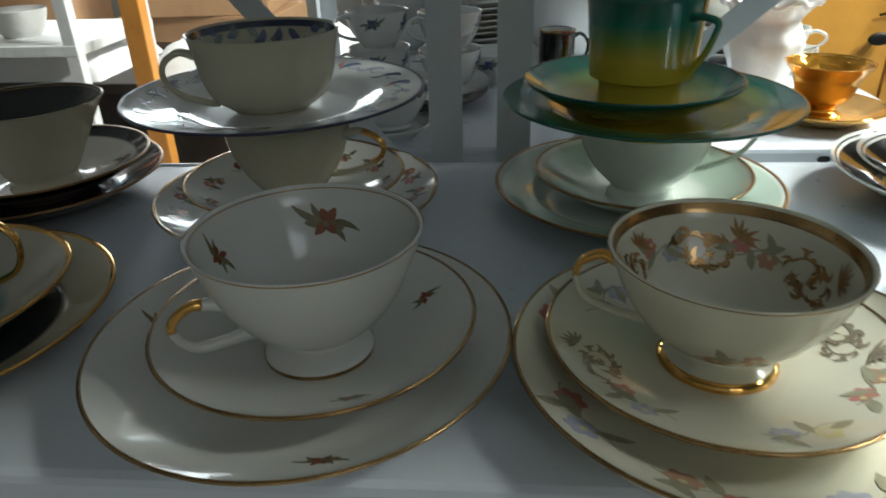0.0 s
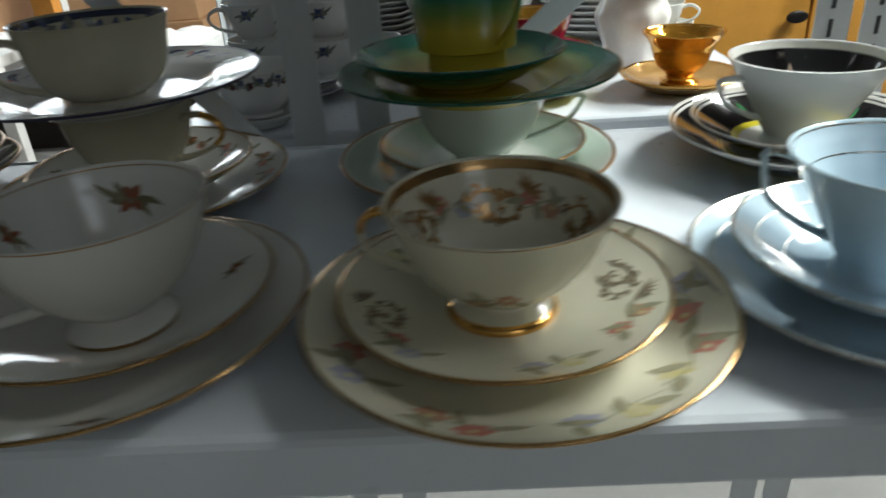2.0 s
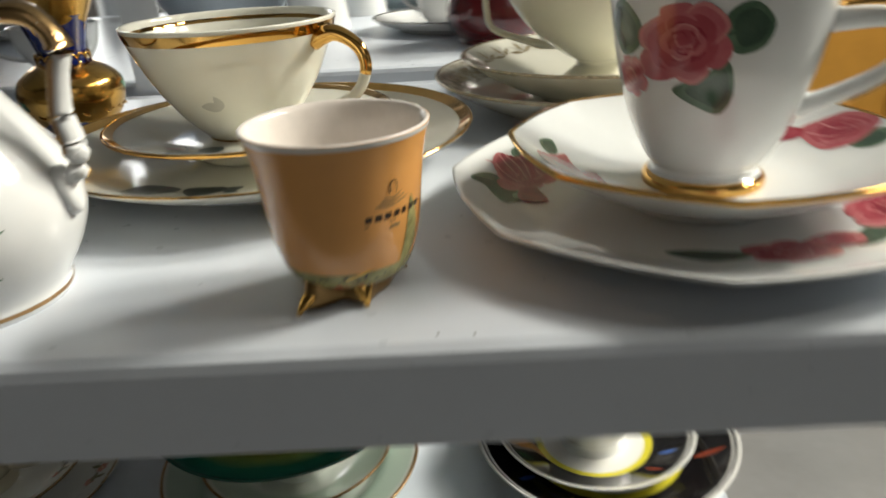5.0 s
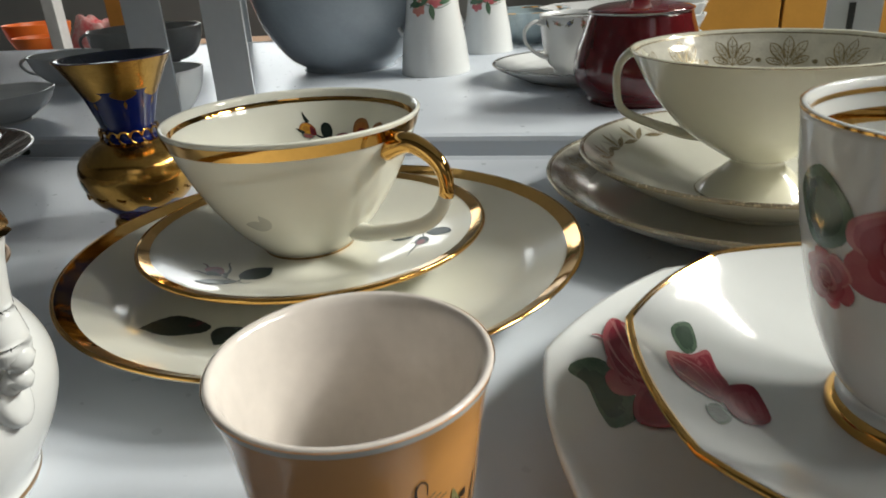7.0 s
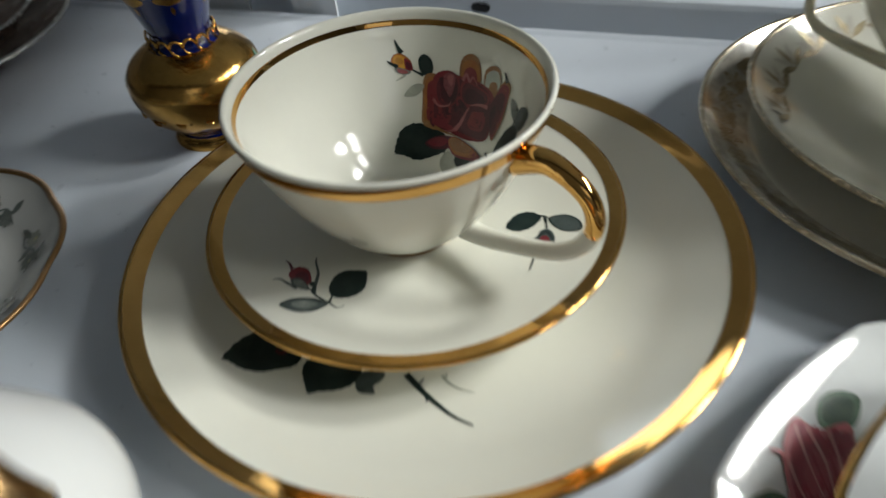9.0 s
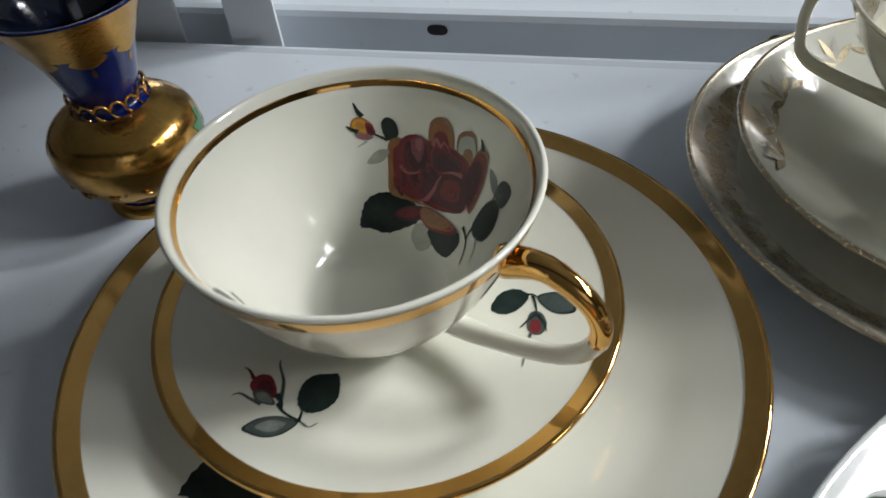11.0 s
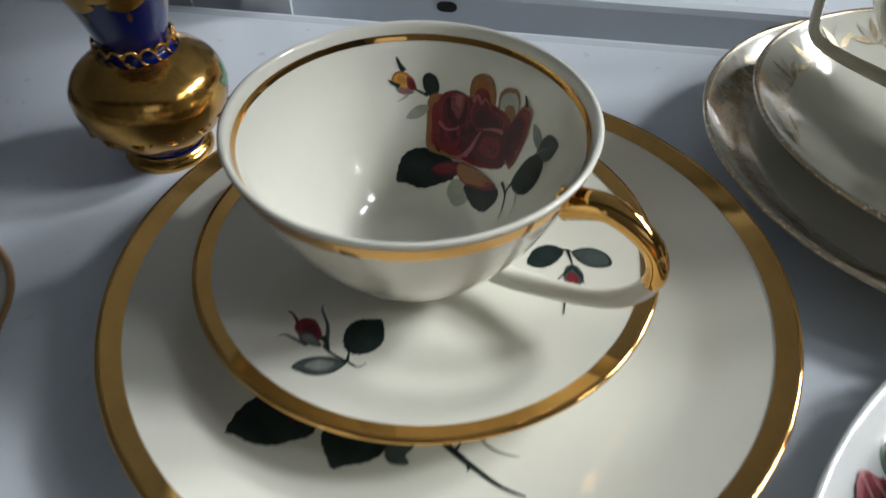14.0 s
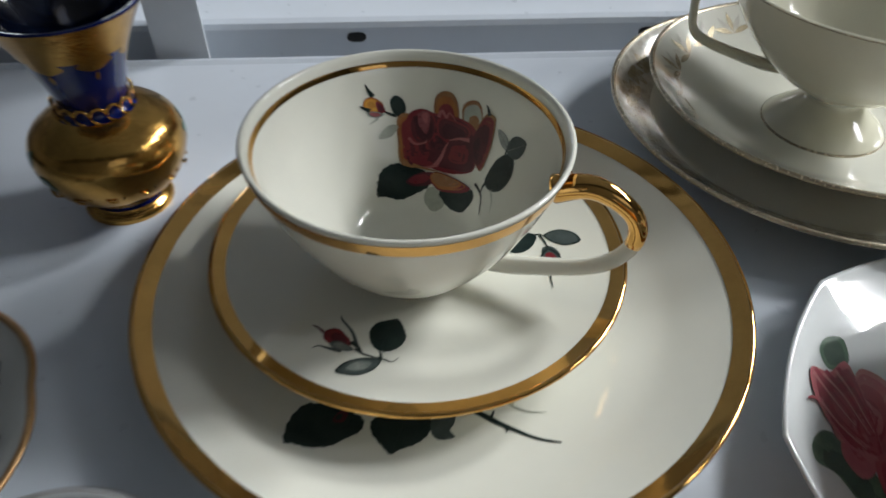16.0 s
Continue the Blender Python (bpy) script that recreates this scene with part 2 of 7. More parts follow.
class Print:
    """Painted motifs: thin glaze patches that follow a turned surface. (u, v): v outward or upward along the surface."""

    def __init__(self, wall, shape=None, top=1.0):
        self.w, self.bm, self.k, self.mats, self.old = wall, bmesh.new(), 0, [], []
        self.shape, self.top = shape, top

    def vert(self, th, s, u, v, lift):
        r = max(self.w.at(s + v)[0], 0.004)
        a = th + u / r
        x, y, z = self.w.point(a, s + v, lift)
        f = 1 + (self.shape(a) - 1) * (r / self.top) ** 3 if self.shape else 1.0
        return self.bm.verts.new((x * f, y * f, z))

    def blob(self, th, s, pts, m, saw=0.0, seed=0, base=0.00012):
        """A rounded patch inside the closed outline pts of (u, v); saw: depth of a toothed edge."""
        self.k += 1
        lift = base + 0.000007 * self.k
        mi = self.slot(m)
        n = len(pts)
        edge = []
        for i in range(n):
            p0, p1, p2, p3 = pts[i - 1], pts[i], pts[(i + 1) % n], pts[(i + 2) % n]
            for q in range(6):
                t = q / 6
                edge.append(tuple(0.5 * (2 * b + (c - a) * t + (2 * a - 5 * b + 4 * c - d) * t * t + (3 * b - a - 3 * c + d) * t ** 3) for a, b, c, d in zip(p0, p1, p2, p3)))
        cu, cv = sum(p[0] for p in edge) / len(edge), sum(p[1] for p in edge) / len(edge)
        rows = []
        for f in (1.0, 0.78, 0.52, 0.26):
            row = []
            for i, (u, v) in enumerate(edge):
                g = f * (1 + (saw * ((i % 3) - 1) if f == 1.0 else 0.0) + 0.006 * math.sin(i * 2.7 + seed))
                row.append(self.vert(th, s, cu + (u - cu) * g, cv + (v - cv) * g, lift))
            rows.append(row)
        mid = self.vert(th, s, cu, cv, lift)
        for a, b in zip(rows, rows[1:]):
            for i in range(len(edge)):
                j = (i + 1) % len(edge)
                self.bm.faces.new((a[i], a[j], b[j], b[i])).material_index = mi
        for i in range(len(edge)):
            self.bm.faces.new((rows[-1][i], rows[-1][(i + 1) % len(edge)], mid)).material_index = mi

    def cut(self):
        """Ends one motif: the next becomes a part of its own."""
        if len(self.bm.verts):
            self.old.append((self.bm, self.mats))
            self.bm, self.mats, self.k = bmesh.new(), [], 0

    def slot(self, m):
        if m not in self.mats:
            self.mats.append(m)
        return self.mats.index(m)

    def strip(self, th, s, spine, m, base=0.00012):
        """spine: (u, v, half width) along the motif."""
        self.k += 1
        lift = base + 0.000009 * self.k
        mi = self.slot(m)
        rows = []
        n = len(spine)
        c = 8 if max(w for _, _, w in spine) > 0.0022 else 4
        cross = [2 * j / c - 1 for j in range(c + 1)]
        for i, (u, v, w) in enumerate(spine):
            a, b = spine[max(i - 1, 0)], spine[min(i + 1, n - 1)]
            du, dv = b[0] - a[0], b[1] - a[1]
            d = math.hypot(du, dv) or 1e-9
            row = []
            for q in cross:
                row.append(self.vert(th, s, u - dv / d * w * q, v + du / d * w * q, lift))
            rows.append(row)
        for a, b in zip(rows, rows[1:]):
            for j in range(c):
                try:
                    self.bm.faces.new((a[j], a[j + 1], b[j + 1], b[j])).material_index = mi
                except ValueError:
                    pass

    def leaf(self, th, s, u, v, ang, length, width, m, saw=0.10, curl=0.0, blunt=0.8, n=14):
        sp = []
        for i in range(n + 1):
            t = i / n
            a = ang + curl * t
            w = width / 2 * math.sin(math.pi * min(max(t, 0.0), 1.0)) ** blunt * (1.12 - 0.3 * t)
            w *= 1 + (saw if i % 2 else -saw)
            sp.append((u + math.cos(a) * length * t, v + math.sin(a) * length * t, max(w, 0.00008)))
        self.strip(th, s, sp, m)

    def petal(self, th, s, u, v, ang, length, width, m):
        self.leaf(th, s, u, v, ang, length, width, m, saw=0.0, blunt=0.5, n=8)

    def stem(self, th, s, pts, w, m):
        sp = [(a, b, w * (1 - 0.4 * i / 12)) for i, (a, b) in enumerate(spline(pts, 5))]
        self.strip(th, s, sp, m)

    def done(self, name, parent, label=""):
        self.cut()
        for bm, mats in self.old:
            me = bpy.data.meshes.new(name)
            bm.normal_update()
            bm.to_mesh(me)
            bm.free()
            for m in mats:
                me.materials.append(m)
            me.polygons.foreach_set("use_smooth", [True] * len(me.polygons))
            ob = new(name, me)
            ob.parent = parent
            if label:
                ob["label"] = label


class Motif:
    """A painted motif on a drawing grid, bent onto a turned surface: au, av give u and v in mm by powers of the grid's x and y."""

    def __init__(self, pr, th, s, x0, y0, au, av):
        self.pr, self.th, self.s, self.x0, self.y0, self.au, self.av = pr, th, s, x0, y0, au, av

    def uv(self, x, y):
        x, y = (x - self.x0) / 100, (y - self.y0) / 100
        q = (1, x, y, x * x, x * y, y * y)
        return sum(a * b for a, b in zip(self.au, q)) * 0.001, sum(a * b for a, b in zip(self.av, q)) * 0.001

    def patch(self, m, pts, saw=0.0):
        self.pr.blob(self.th, self.s, [self.uv(*p) for p in pts], m, saw, len(pts) + pts[0][0])

    def tones(self, mats, pts, at, steps=(1.0, 0.74, 0.46)):
        """A petal that changes its tone towards the point at."""
        for m, f in zip(mats, steps):
            self.patch(m, [(at[0] + (x - at[0]) * f, at[1] + (y - at[1]) * f) for x, y in pts])

    def line(self, m, w, pts):
        p = [self.uv(*q) for q in pts]
        sp = spline(p, 6)
        n = len(sp) - 1
        self.pr.strip(self.th, self.s, [(a, b, w * (1.0 - 0.8 * i / n)) for i, (a, b) in enumerate(sp)], m)

    def leaf(self, m, p, q, width, vein=None, saw=0.05):
        """A leaf from its stalk p to its tip q with a paler midrib."""
        (u0, v0), (u1, v1) = self.uv(*p), self.uv(*q)
        k = math.dist(self.uv(*p), self.uv(*q)) / math.dist(p, q)
        self.pr.leaf(self.th, self.s, u0, v0, math.atan2(v1 - v0, u1 - u0), math.dist((u0, v0), (u1, v1)), width * k, m, saw=saw, n=18, blunt=0.65)
        if vein:
            self.line(vein, 0.0002, [p, ((p[0] + q[0]) / 2, (p[1] + q[1]) / 2), (q[0] * 0.9 + p[0] * 0.1, q[1] * 0.9 + p[1] * 0.1)])


def tube(bm, pts, ra, rb=None, segs=12, up=(0, 0, 1), taper=None):
    """A rod of oval section (ra across, rb in the plane of the path) along a path."""
    rb = rb or ra
    pts = [Vector(p) for p in pts]
    rings = []
    for i, p in enumerate(pts):
        d = (pts[min(i + 1, len(pts) - 1)] - pts[max(i - 1, 0)]).normalized()
        side = d.cross(Vector(up))
        side = side.normalized() if side.length > 1e-6 else Vector((1, 0, 0))
        nrm = side.cross(d).normalized()
        k = taper(i / (len(pts) - 1)) if taper else 1.0
        rings.append([bm.verts.new(p + side * math.cos(2 * math.pi * j / segs) * ra * k + nrm * math.sin(2 * math.pi * j / segs) * rb * k) for j in range(segs)])
    for a, b in zip(rings, rings[1:]):
        for j in range(segs):
            bm.faces.new((a[j], a[(j + 1) % segs], b[(j + 1) % segs], b[j]))
    bm.faces.new(rings[0][::-1])
    bm.faces.new(rings[-1])
    return bm


def box(bm, x0, x1, y0, y1, z0, z1, bevel=0.0, segs=2, m=None):
    r = bmesh.ops.create_cube(bm, size=1)
    vs = r["verts"]
    bmesh.ops.scale(bm, vec=(x1 - x0, y1 - y0, z1 - z0), verts=vs)
    bmesh.ops.translate(bm, vec=((x0 + x1) / 2, (y0 + y1) / 2, (z0 + z1) / 2), verts=vs)
    if m is not None:
        bmesh.ops.transform(bm, matrix=m, verts=vs)
    if bevel:
        es = {e for v in vs for e in v.link_edges}
        bmesh.ops.bevel(bm, geom=list(es), offset=bevel, segments=segs, affect="EDGES", profile=0.5)
    return bm


def setting(name, bm, mats, label, smooth=False):
    return tagged(new(name, finish(name, bm, mats, smooth)), label, "", "", "structure")


def rigid(name, bm, mats, label, category, at=(0, 0, 0), rz=0, smooth=False, group=""):
    ob = new(name, finish(name, bm, mats, smooth))
    ob.matrix_basis = pose(*at, 0, 0, rz)
    return tagged(ob, label, category, group)


# ---- crockery ----
def plate_profile(r, h, well, foot=None, floor=0.005, flange=0.0, th=0.0032):
    """Inner and outer profile of a plate or saucer."""
    foot = foot or well * 0.92
    k = r - well
    if flange:
        inner = [(0, floor), (well * 0.6, floor), (well * 0.92, floor + 0.0003), (well + 0.1 * k, floor + 0.25 * (h - floor)),
                 (well + 0.3 * k, floor + 0.58 * (h - floor)), (well + 0.65 * k, floor + 0.80 * (h - floor)), (r - 0.0012, h)]
    else:
        inner = [(0, floor), (well * 0.6, floor), (well * 0.9, floor + 0.0004), (well + 0.22 * k, floor + 0.16 * (h - floor)),
                 (well + 0.5 * k, floor + 0.42 * (h - floor)), (well + 0.8 * k, floor + 0.76 * (h - floor)), (r - 0.0012, h)]
    inner = spline(inner, 5)
    outer = [(r - 0.0003, h + 0.0001), (r, h - 0.0006), (r - 0.0006, h - 0.0014)]
    outer += [(a, b - th * (0.55 + 0.45 * (1 - a / r))) for a, b in reversed(inner) if foot + 0.006 < a < r - 0.004]
    outer += [(foot + 0.003, 0.0022), (foot + 0.001, 0.0004), (foot, 0.0), (foot - 0.002, 0.0), (foot - 0.003, 0.0018), (foot * 0.5, 0.0022), (0, 0.0022)]
    return inner, outer


def plate(root, name, r, h, well, body, foot=None, flange=0.0, shape=None, label="", floor=0.005, segs=88):
    inner, outer = plate_profile(r, h, well, foot, floor, flange)
    ob = part(name, lathe(bmesh.new(), inner + outer, segs, shape), body, root, label)
    return Wall(inner, False), Wall(outer, True), ob


def cup_body(root, name, outer, floor, body, th=0.0022, inside=None, segs=80, shape=None, label=""):
    """outer: points from foot to rim. Returns inner and outer surface."""
    o = spline(outer, 5)
    zmax = o[-1][1]
    inn = [(max(r - th * (1.0 if z < zmax * 0.9 else 0.8), 0.001), z + (0.0 if z > floor + 0.012 else 0.0008)) for r, z in o if z > floor + 0.002 and z < zmax - 0.0008]
    r0 = inn[0][0]
    inner = [(0, floor), (r0 * 0.55, floor), (r0 * 0.85, floor + 0.0006)] + inn
    rim = [(o[-1][0] - th * 0.75, zmax - 0.0002), (o[-1][0] - th * 0.4, zmax + 0.0003), (o[-1][0], zmax - 0.0002)]
    fr = outer[0][0]
    base = [(fr - 0.0025, 0.0), (fr - 0.0035, 0.0018), (0, 0.0020)]
    bm = bmesh.new()
    if inside:
        lathe(bm, inner + rim[:1], segs, shape, 1)
        lathe(bm, rim + list(reversed(o[:-1])) + base, segs, shape, 0)
        bmesh.ops.remove_doubles(bm, verts=bm.verts, dist=1e-6)
        ob = part(name, bm, [body, inside], root, label)
    else:
        ob = part(name, lathe(bm, inner + rim + list(reversed(o[:-1])) + base, segs, shape), body, root, label)
    return Wall(inner, False), Wall(o, True), ob


def handle(root, ow, z_top, z_low, reach, ang, body, ra=0.0032, rb=0.0022, kind="ear", gilt=None, gilt_part=(0.0, 0.55), rise=0.0, name="handle"):
    """A handle in the plane of ang (degrees), springing from the wall at z_top and coming back at z_low."""
    r1, r0 = ow.at(ow.s_of_z(z_top))[0] - 0.0012, ow.at(ow.s_of_z(z_low))[0] - 0.0012
    d = z_top - z_low
    if kind == "ear":
        q = [(r1, z_top), (r1 + reach * 0.45, z_top + 0.10 * d + rise), (r1 + reach * 0.92, z_top - 0.08 * d + rise * 0.6), (r1 + reach, z_top - 0.40 * d), (r1 + reach * 0.62, z_top - 0.75 * d), (r0 + (r1 - r0) * 0.3 + reach * 0.2, z_low + 0.02 * d), (r0, z_low)]
    elif kind == "angle":
        q = [(r1, z_top), (r1 + reach * 0.5, z_top + 0.04 * d), (r1 + reach * 0.97, z_top), (r1 + reach * 0.98, z_top - 0.16 * d), (r1 + reach * 0.62, z_top - 0.58 * d), (r0 + (r1 - r0) * 0.4 + reach * 0.2, z_low + 0.1 * d), (r0, z_low)]
    elif kind == "loop":
        q = [(r1 - 0.002, z_top - 0.1 * d), (r1 + reach * 0.25, z_top + 0.02 * d), (r1 + reach * 0.6, z_top + 0.05 * d), (r1 + reach * 0.95, z_top - 0.2 * d), (r1 + reach, z_top - 0.5 * d), (r1 + reach * 0.8, z_top - 0.85 * d), (r1 + reach * 0.4, z_low + 0.0 * d), (r0, z_low + 0.1 * d)]
    path2 = spline(q, 6)
    ca, sa = math.cos(radians(ang)), math.sin(radians(ang))
    pts = [(r * ca, r * sa, z) for r, z in path2]
    up = (-sa, ca, 0)
    ob = part(name, tube(bmesh.new(), pts, rb, ra, 12, up, lambda t: 1.25 - 0.5 * math.sin(math.pi * t)), body, root)
    if gilt:
        a, b = int(gilt_part[0] * (len(pts) - 1)), int(gilt_part[1] * (len(pts) - 1))
        part("gilding", tube(bmesh.new(), pts[a:b + 1], rb + 0.0002, ra + 0.0002, 12, up, lambda t, a=a, b=b, n=len(pts) - 1: 1.25 - 0.5 * math.sin(math.pi * (a + t * (b - a)) / n)), gilt, ob, "gilt upper side of the handle")
    return ob


def rim_gilt(root, iw, ow, w_in, w_out, m, segs=96, name="gold_rim", shape=None):
    bm = bmesh.new()
    if w_in:
        ring(iw, iw.len - w_in, iw.len, segs=segs, bm=bm, shape=shape)
    if w_out:
        ring(ow, ow.len - w_out, ow.len, segs=segs, bm=bm, shape=shape)
    part(name, bm, m, root)


def plate_gilt(root, iw, w, m, name="gold_rim", shape=None, over=True):
    bm = bmesh.new()
    ring(iw, iw.len - w, iw.len, bm=bm, shape=shape)
    if over:
        r, z = iw.p[-1]
        lathe(bm, [(r, z + 0.00016), (r + 0.001, z + 0.00025), (r + 0.00145, z - 0.0006), (r + 0.0008, z - 0.0016)], 96, shape)
    part(name, bm, m, root)

# ---- the room ----
PLASTER = mat("white_plaster", (0.15, 0.152, 0.147), 0.85, var=0.10, scale=3, bump=0.3)
CONCRETE = mat("grey_floor_paint", (0.22, 0.225, 0.225), 0.55, var=0.12, scale=5, bump=0.1)
OCHRE = mat("ochre_painted_wood", (0.56, 0.27, 0.045), 0.42, var=0.10, scale=9, bump=0.05)
OCHREDARK = mat("ochre_panel_edge", (0.20, 0.10, 0.03), 0.6)
CARTON = mat("brown_cardboard", (0.40, 0.23, 0.12), 0.9, var=0.12, scale=12, bump=0.1)
LINEN = mat("white_linen", (0.82, 0.82, 0.82), 0.9, var=0.05, scale=14, bump=0.4)
DARKWOOD = mat("dark_wood", (0.035, 0.022, 0.016), 0.55, var=0.3, scale=20)
ORANGEWOOD = mat("orange_pine", (0.62, 0.26, 0.05), 0.45, var=0.15, scale=16)
BLACKPLASTIC = mat("black_plastic", (0.010, 0.009, 0.009), 0.40, var=0.3, scale=40, bump=0.1, spec=0.25)
WHITEPLASTIC = mat("white_plastic", (0.72, 0.72, 0.72), 0.4)
PAPER = mat("white_paper", (0.75, 0.74, 0.72), 0.8)

bm = bmesh.new()
box(bm, X0 - 0.1, X1 + 0.1, Y0 - 0.1, Y1 + 0.1, FLOOR - 0.1, FLOOR)
setting("floor", bm, CONCRETE, "grey painted concrete floor of the sale room")
bm = bmesh.new()
box(bm, X0 - 0.1, X1 + 0.1, Y0 - 0.1, Y1 + 0.1, CEIL, CEIL + 0.1)
setting("ceiling", bm, PLASTER, "plain white ceiling")


def wall_with_openings(name, axis, at, lo, hi, openings, label):
    """A wall 0.12 m thick across x or y, built round its openings (a0, a1, z0, z1)."""
    bm = bmesh.new()
    cuts = sorted(openings)

    def blk(a0, a1, z0, z1):
        if a1 - a0 < 1e-4 or z1 - z0 < 1e-4:
            return
        s0, s1 = (at, at + 0.12) if at > 0 else (at - 0.12, at)
        if axis == "x":
            box(bm, s0, s1, a0, a1, z0, z1)
        else:
            box(bm, a0, a1, s0, s1, z0, z1)
    p = lo
    for a0, a1, z0, z1 in cuts:
        blk(p, a0, FLOOR, CEIL)
        blk(a0, a1, FLOOR, z0)
        blk(a0, a1, z1, CEIL)
        p = a1
    blk(p, hi, FLOOR, CEIL)
    return setting(name, bm, PLASTER, label)


wall_with_openings("wall_east", "x", X1, Y0, Y1, WIN_SIDE, "white plaster wall with three high windows")
wall_with_openings("wall_west", "x", X0, Y0, Y1, [], "plain white plaster wall")
wall_with_openings("wall_north", "y", Y1, X0, X1, [WIN_BACK], "white plaster wall with a wide window")
wall_with_openings("wall_south", "y", Y0, X0, X1, [FILL_FRONT], "white plaster wall with an added opening for fill light")

# ---- racks ----
FX0, FX1, FD = -0.72, 0.386, 0.352      # front boards
RX0, RX1, RY0, RY1 = -0.70, 0.357, 0.380, 0.93


def shelf_board(name, x0, x1, y0, y1, top, label, slots=()):
    """Pressed steel board: flat top, folded nose with a soft edge, small roll along the back."""
    root = thing(name, label, "shelf", ((x0 + x1) / 2, y0, top))
    w = (x1 - x0) / 2
    d = y1 - y0
    nose = [(0.0, -0.0313), (-0.0004, -0.030), (-0.0004, -0.0045), (0.0008, -0.0016), (0.0040, 0.0), (0.02, 0.0), (d - 0.006, 0.0), (d - 0.003, 0.0012), (d - 0.0008, 0.0010), (d, -0.0015), (d, -0.0313), (d - 0.012, -0.0313), (d - 0.012, -0.029), (d - 0.002, -0.029), (d - 0.002, -0.004), (0.003, -0.004), (0.0016, -0.029), (0.012, -0.029), (0.012, -0.0313)]
    bm = bmesh.new()
    a = [bm.verts.new((-w, y, z)) for y, z in nose]
    b = [bm.verts.new((w, y, z)) for y, z in nose]
    n = len(nose)
    for i in range(n):
        bm.faces.new((a[i], a[(i + 1) % n], b[(i + 1) % n], b[i]))
    bm.faces.new(a[::-1])
    bm.faces.new(b)
    board = part("board", bm, STEEL, root, "white painted steel board", smooth=False)
    bm = bmesh.new()
    box(bm, w, w + 0.0012, 0.001, d - 0.001, -0.0305, 0.0006)
    part("end_fold", bm, STEEL, root, smooth=False)
    for sx in slots:
        bm = bmesh.new()
        for k in range(18):
            t = 2 * math.pi * k / 18
            bm.verts.new((sx - (x0 + x1) / 2 + 0.0055 * math.copysign(abs(math.cos(t)) ** 0.6, math.cos(t)), -0.0008, -0.0098 + 0.003 * math.sin(t)))
        bm.faces.new(bm.verts)
        part("slot", bm, DARKSLOT, board, smooth=False)
    return root


shelf_board("shelf_board", FX0, FX1, 0, FD, 0.0, "white painted steel shelf board crowded with cup sets")
top_board = shelf_board("shelf_board", FX0, FX1, 0, FD, H, "white painted steel shelf board with gilt cup sets")
for px, py in ((0.1985, 0.0075), (0.2085, 0.0068)):
    chip = part("paint_chip", lathe(bmesh.new(), [(0, 0.00012), (0.0004, 0.0001), (0.00045, -0.0003)], 10), DARKSLOT, top_board)
    chip.location = (px - (FX0 + FX1) / 2, py, 0.0)
shelf_board("shelf_board", -0.21, RX1, RY0, RY1, LR, "white steel board of the rack behind, full of porcelain", (0.083, 0.25))
# unseen third boards, added only to keep window light off the left side
H3 = 0.615
shelf_board("shelf_board", FX0, FX1, 0, FD, H3, "unseen shelf board added above the cups to shade them")
shelf_board("shelf_board", RX0, RX1, RY0, RY1, H3 + 0.007, "unseen top board added to the rack behind for shade")
shelf_board("shelf_board", RX0, RX1, RY0, RY1, HR, "white steel board of the rack behind with bowls and jugs", (-0.20, 0.083, 0.25))


def rack_post(x, y, sx, sy, slotted=True, label="slotted white steel angle post of the rack"):
    """Angle post: two flanges of 27 mm with a column of slots each."""
    root = thing("rack_post", label, "post", (x, y, FLOOR), group="rack posts")
    hgt = 1.75
    w, t = 0.027, 0.0018
    bm = bmesh.new()
    pts = [(0, 0), (w * sx, 0), (w * sx, t * sy), (t * sx, t * sy), (t * sx, w * sy), (0, w * sy)]
    a = [bm.verts.new((p, q, 0)) for p, q in pts]
    b = [bm.verts.new((p, q, hgt)) for p, q in pts]
    for i in range(6):
        bm.faces.new((a[i], a[(i + 1) % 6], b[(i + 1) % 6], b[i]))
    bm.faces.new(a[::-1])
    bm.faces.new(b)
    post = part("angle", bm, STEELPOST, root, smooth=False)
    if slotted:
        # slots are thin bars laid on; the shade inside them is their dark colour
        bm = bmesh.new()
        box(bm, -0.0016, 0.0016, -0.0003, 0.0003, -0.0068, 0.0068)
        me = finish("slot", bm, POSTSLOT, False)
        for k in range(26):
            z = 0.70 + k * 0.0215
            for p, turn in (((w * sx * 0.55, -0.0002 * sy, z), 0), (((t + 0.0002) * sx, w * sy * 0.55, z), 90), ((-0.0002 * sx, w * sy * 0.55, z), 90)):
                s = new("slot", me)
                s.parent = post
                s.matrix_basis = pose(*p, 0, 0, turn)
    return root


rack_post(-0.0755, 0.356, 1, 1, False)
rack_post(-0.021, 0.356, 1, 1, False)
rack_post(0.4045, 0.356, -1, 1)
rack_post(0.3670, 0.3535, -1, 1)
rack_post(0.357, 0.955, -1, -1, False)
rack_post(0.10, 0.955, -1, -1, False)
rack_post(-0.02, 0.955, -1, -1, False)
rack_post(-0.305, 0.955, 1, -1, False)


def brace(x0, z0, x1, z1, y, label):
    bm = bmesh.new()
    d = Vector((x1 - x0, 0, z1 - z0))
    ln = d.length
    m = Matrix.Translation((x0, y, z0)) @ Matrix.Rotation(-math.atan2(d.z, d.x), 4, "Y")
    box(bm, 0, ln, -0.0012, 0.0012, -0.0095, 0.0095, 0.0004, 1, m)
    rigid("diagonal_brace", bm, STEELPOST, label, "brace")


brace(0.034, 0.0, 0.36, 0.285, 0.366, "grey-white flat steel brace across the back of the rack")
brace(-0.085, -0.03, -0.33, 0.265, 0.366, "grey flat steel brace across the back of the rack")

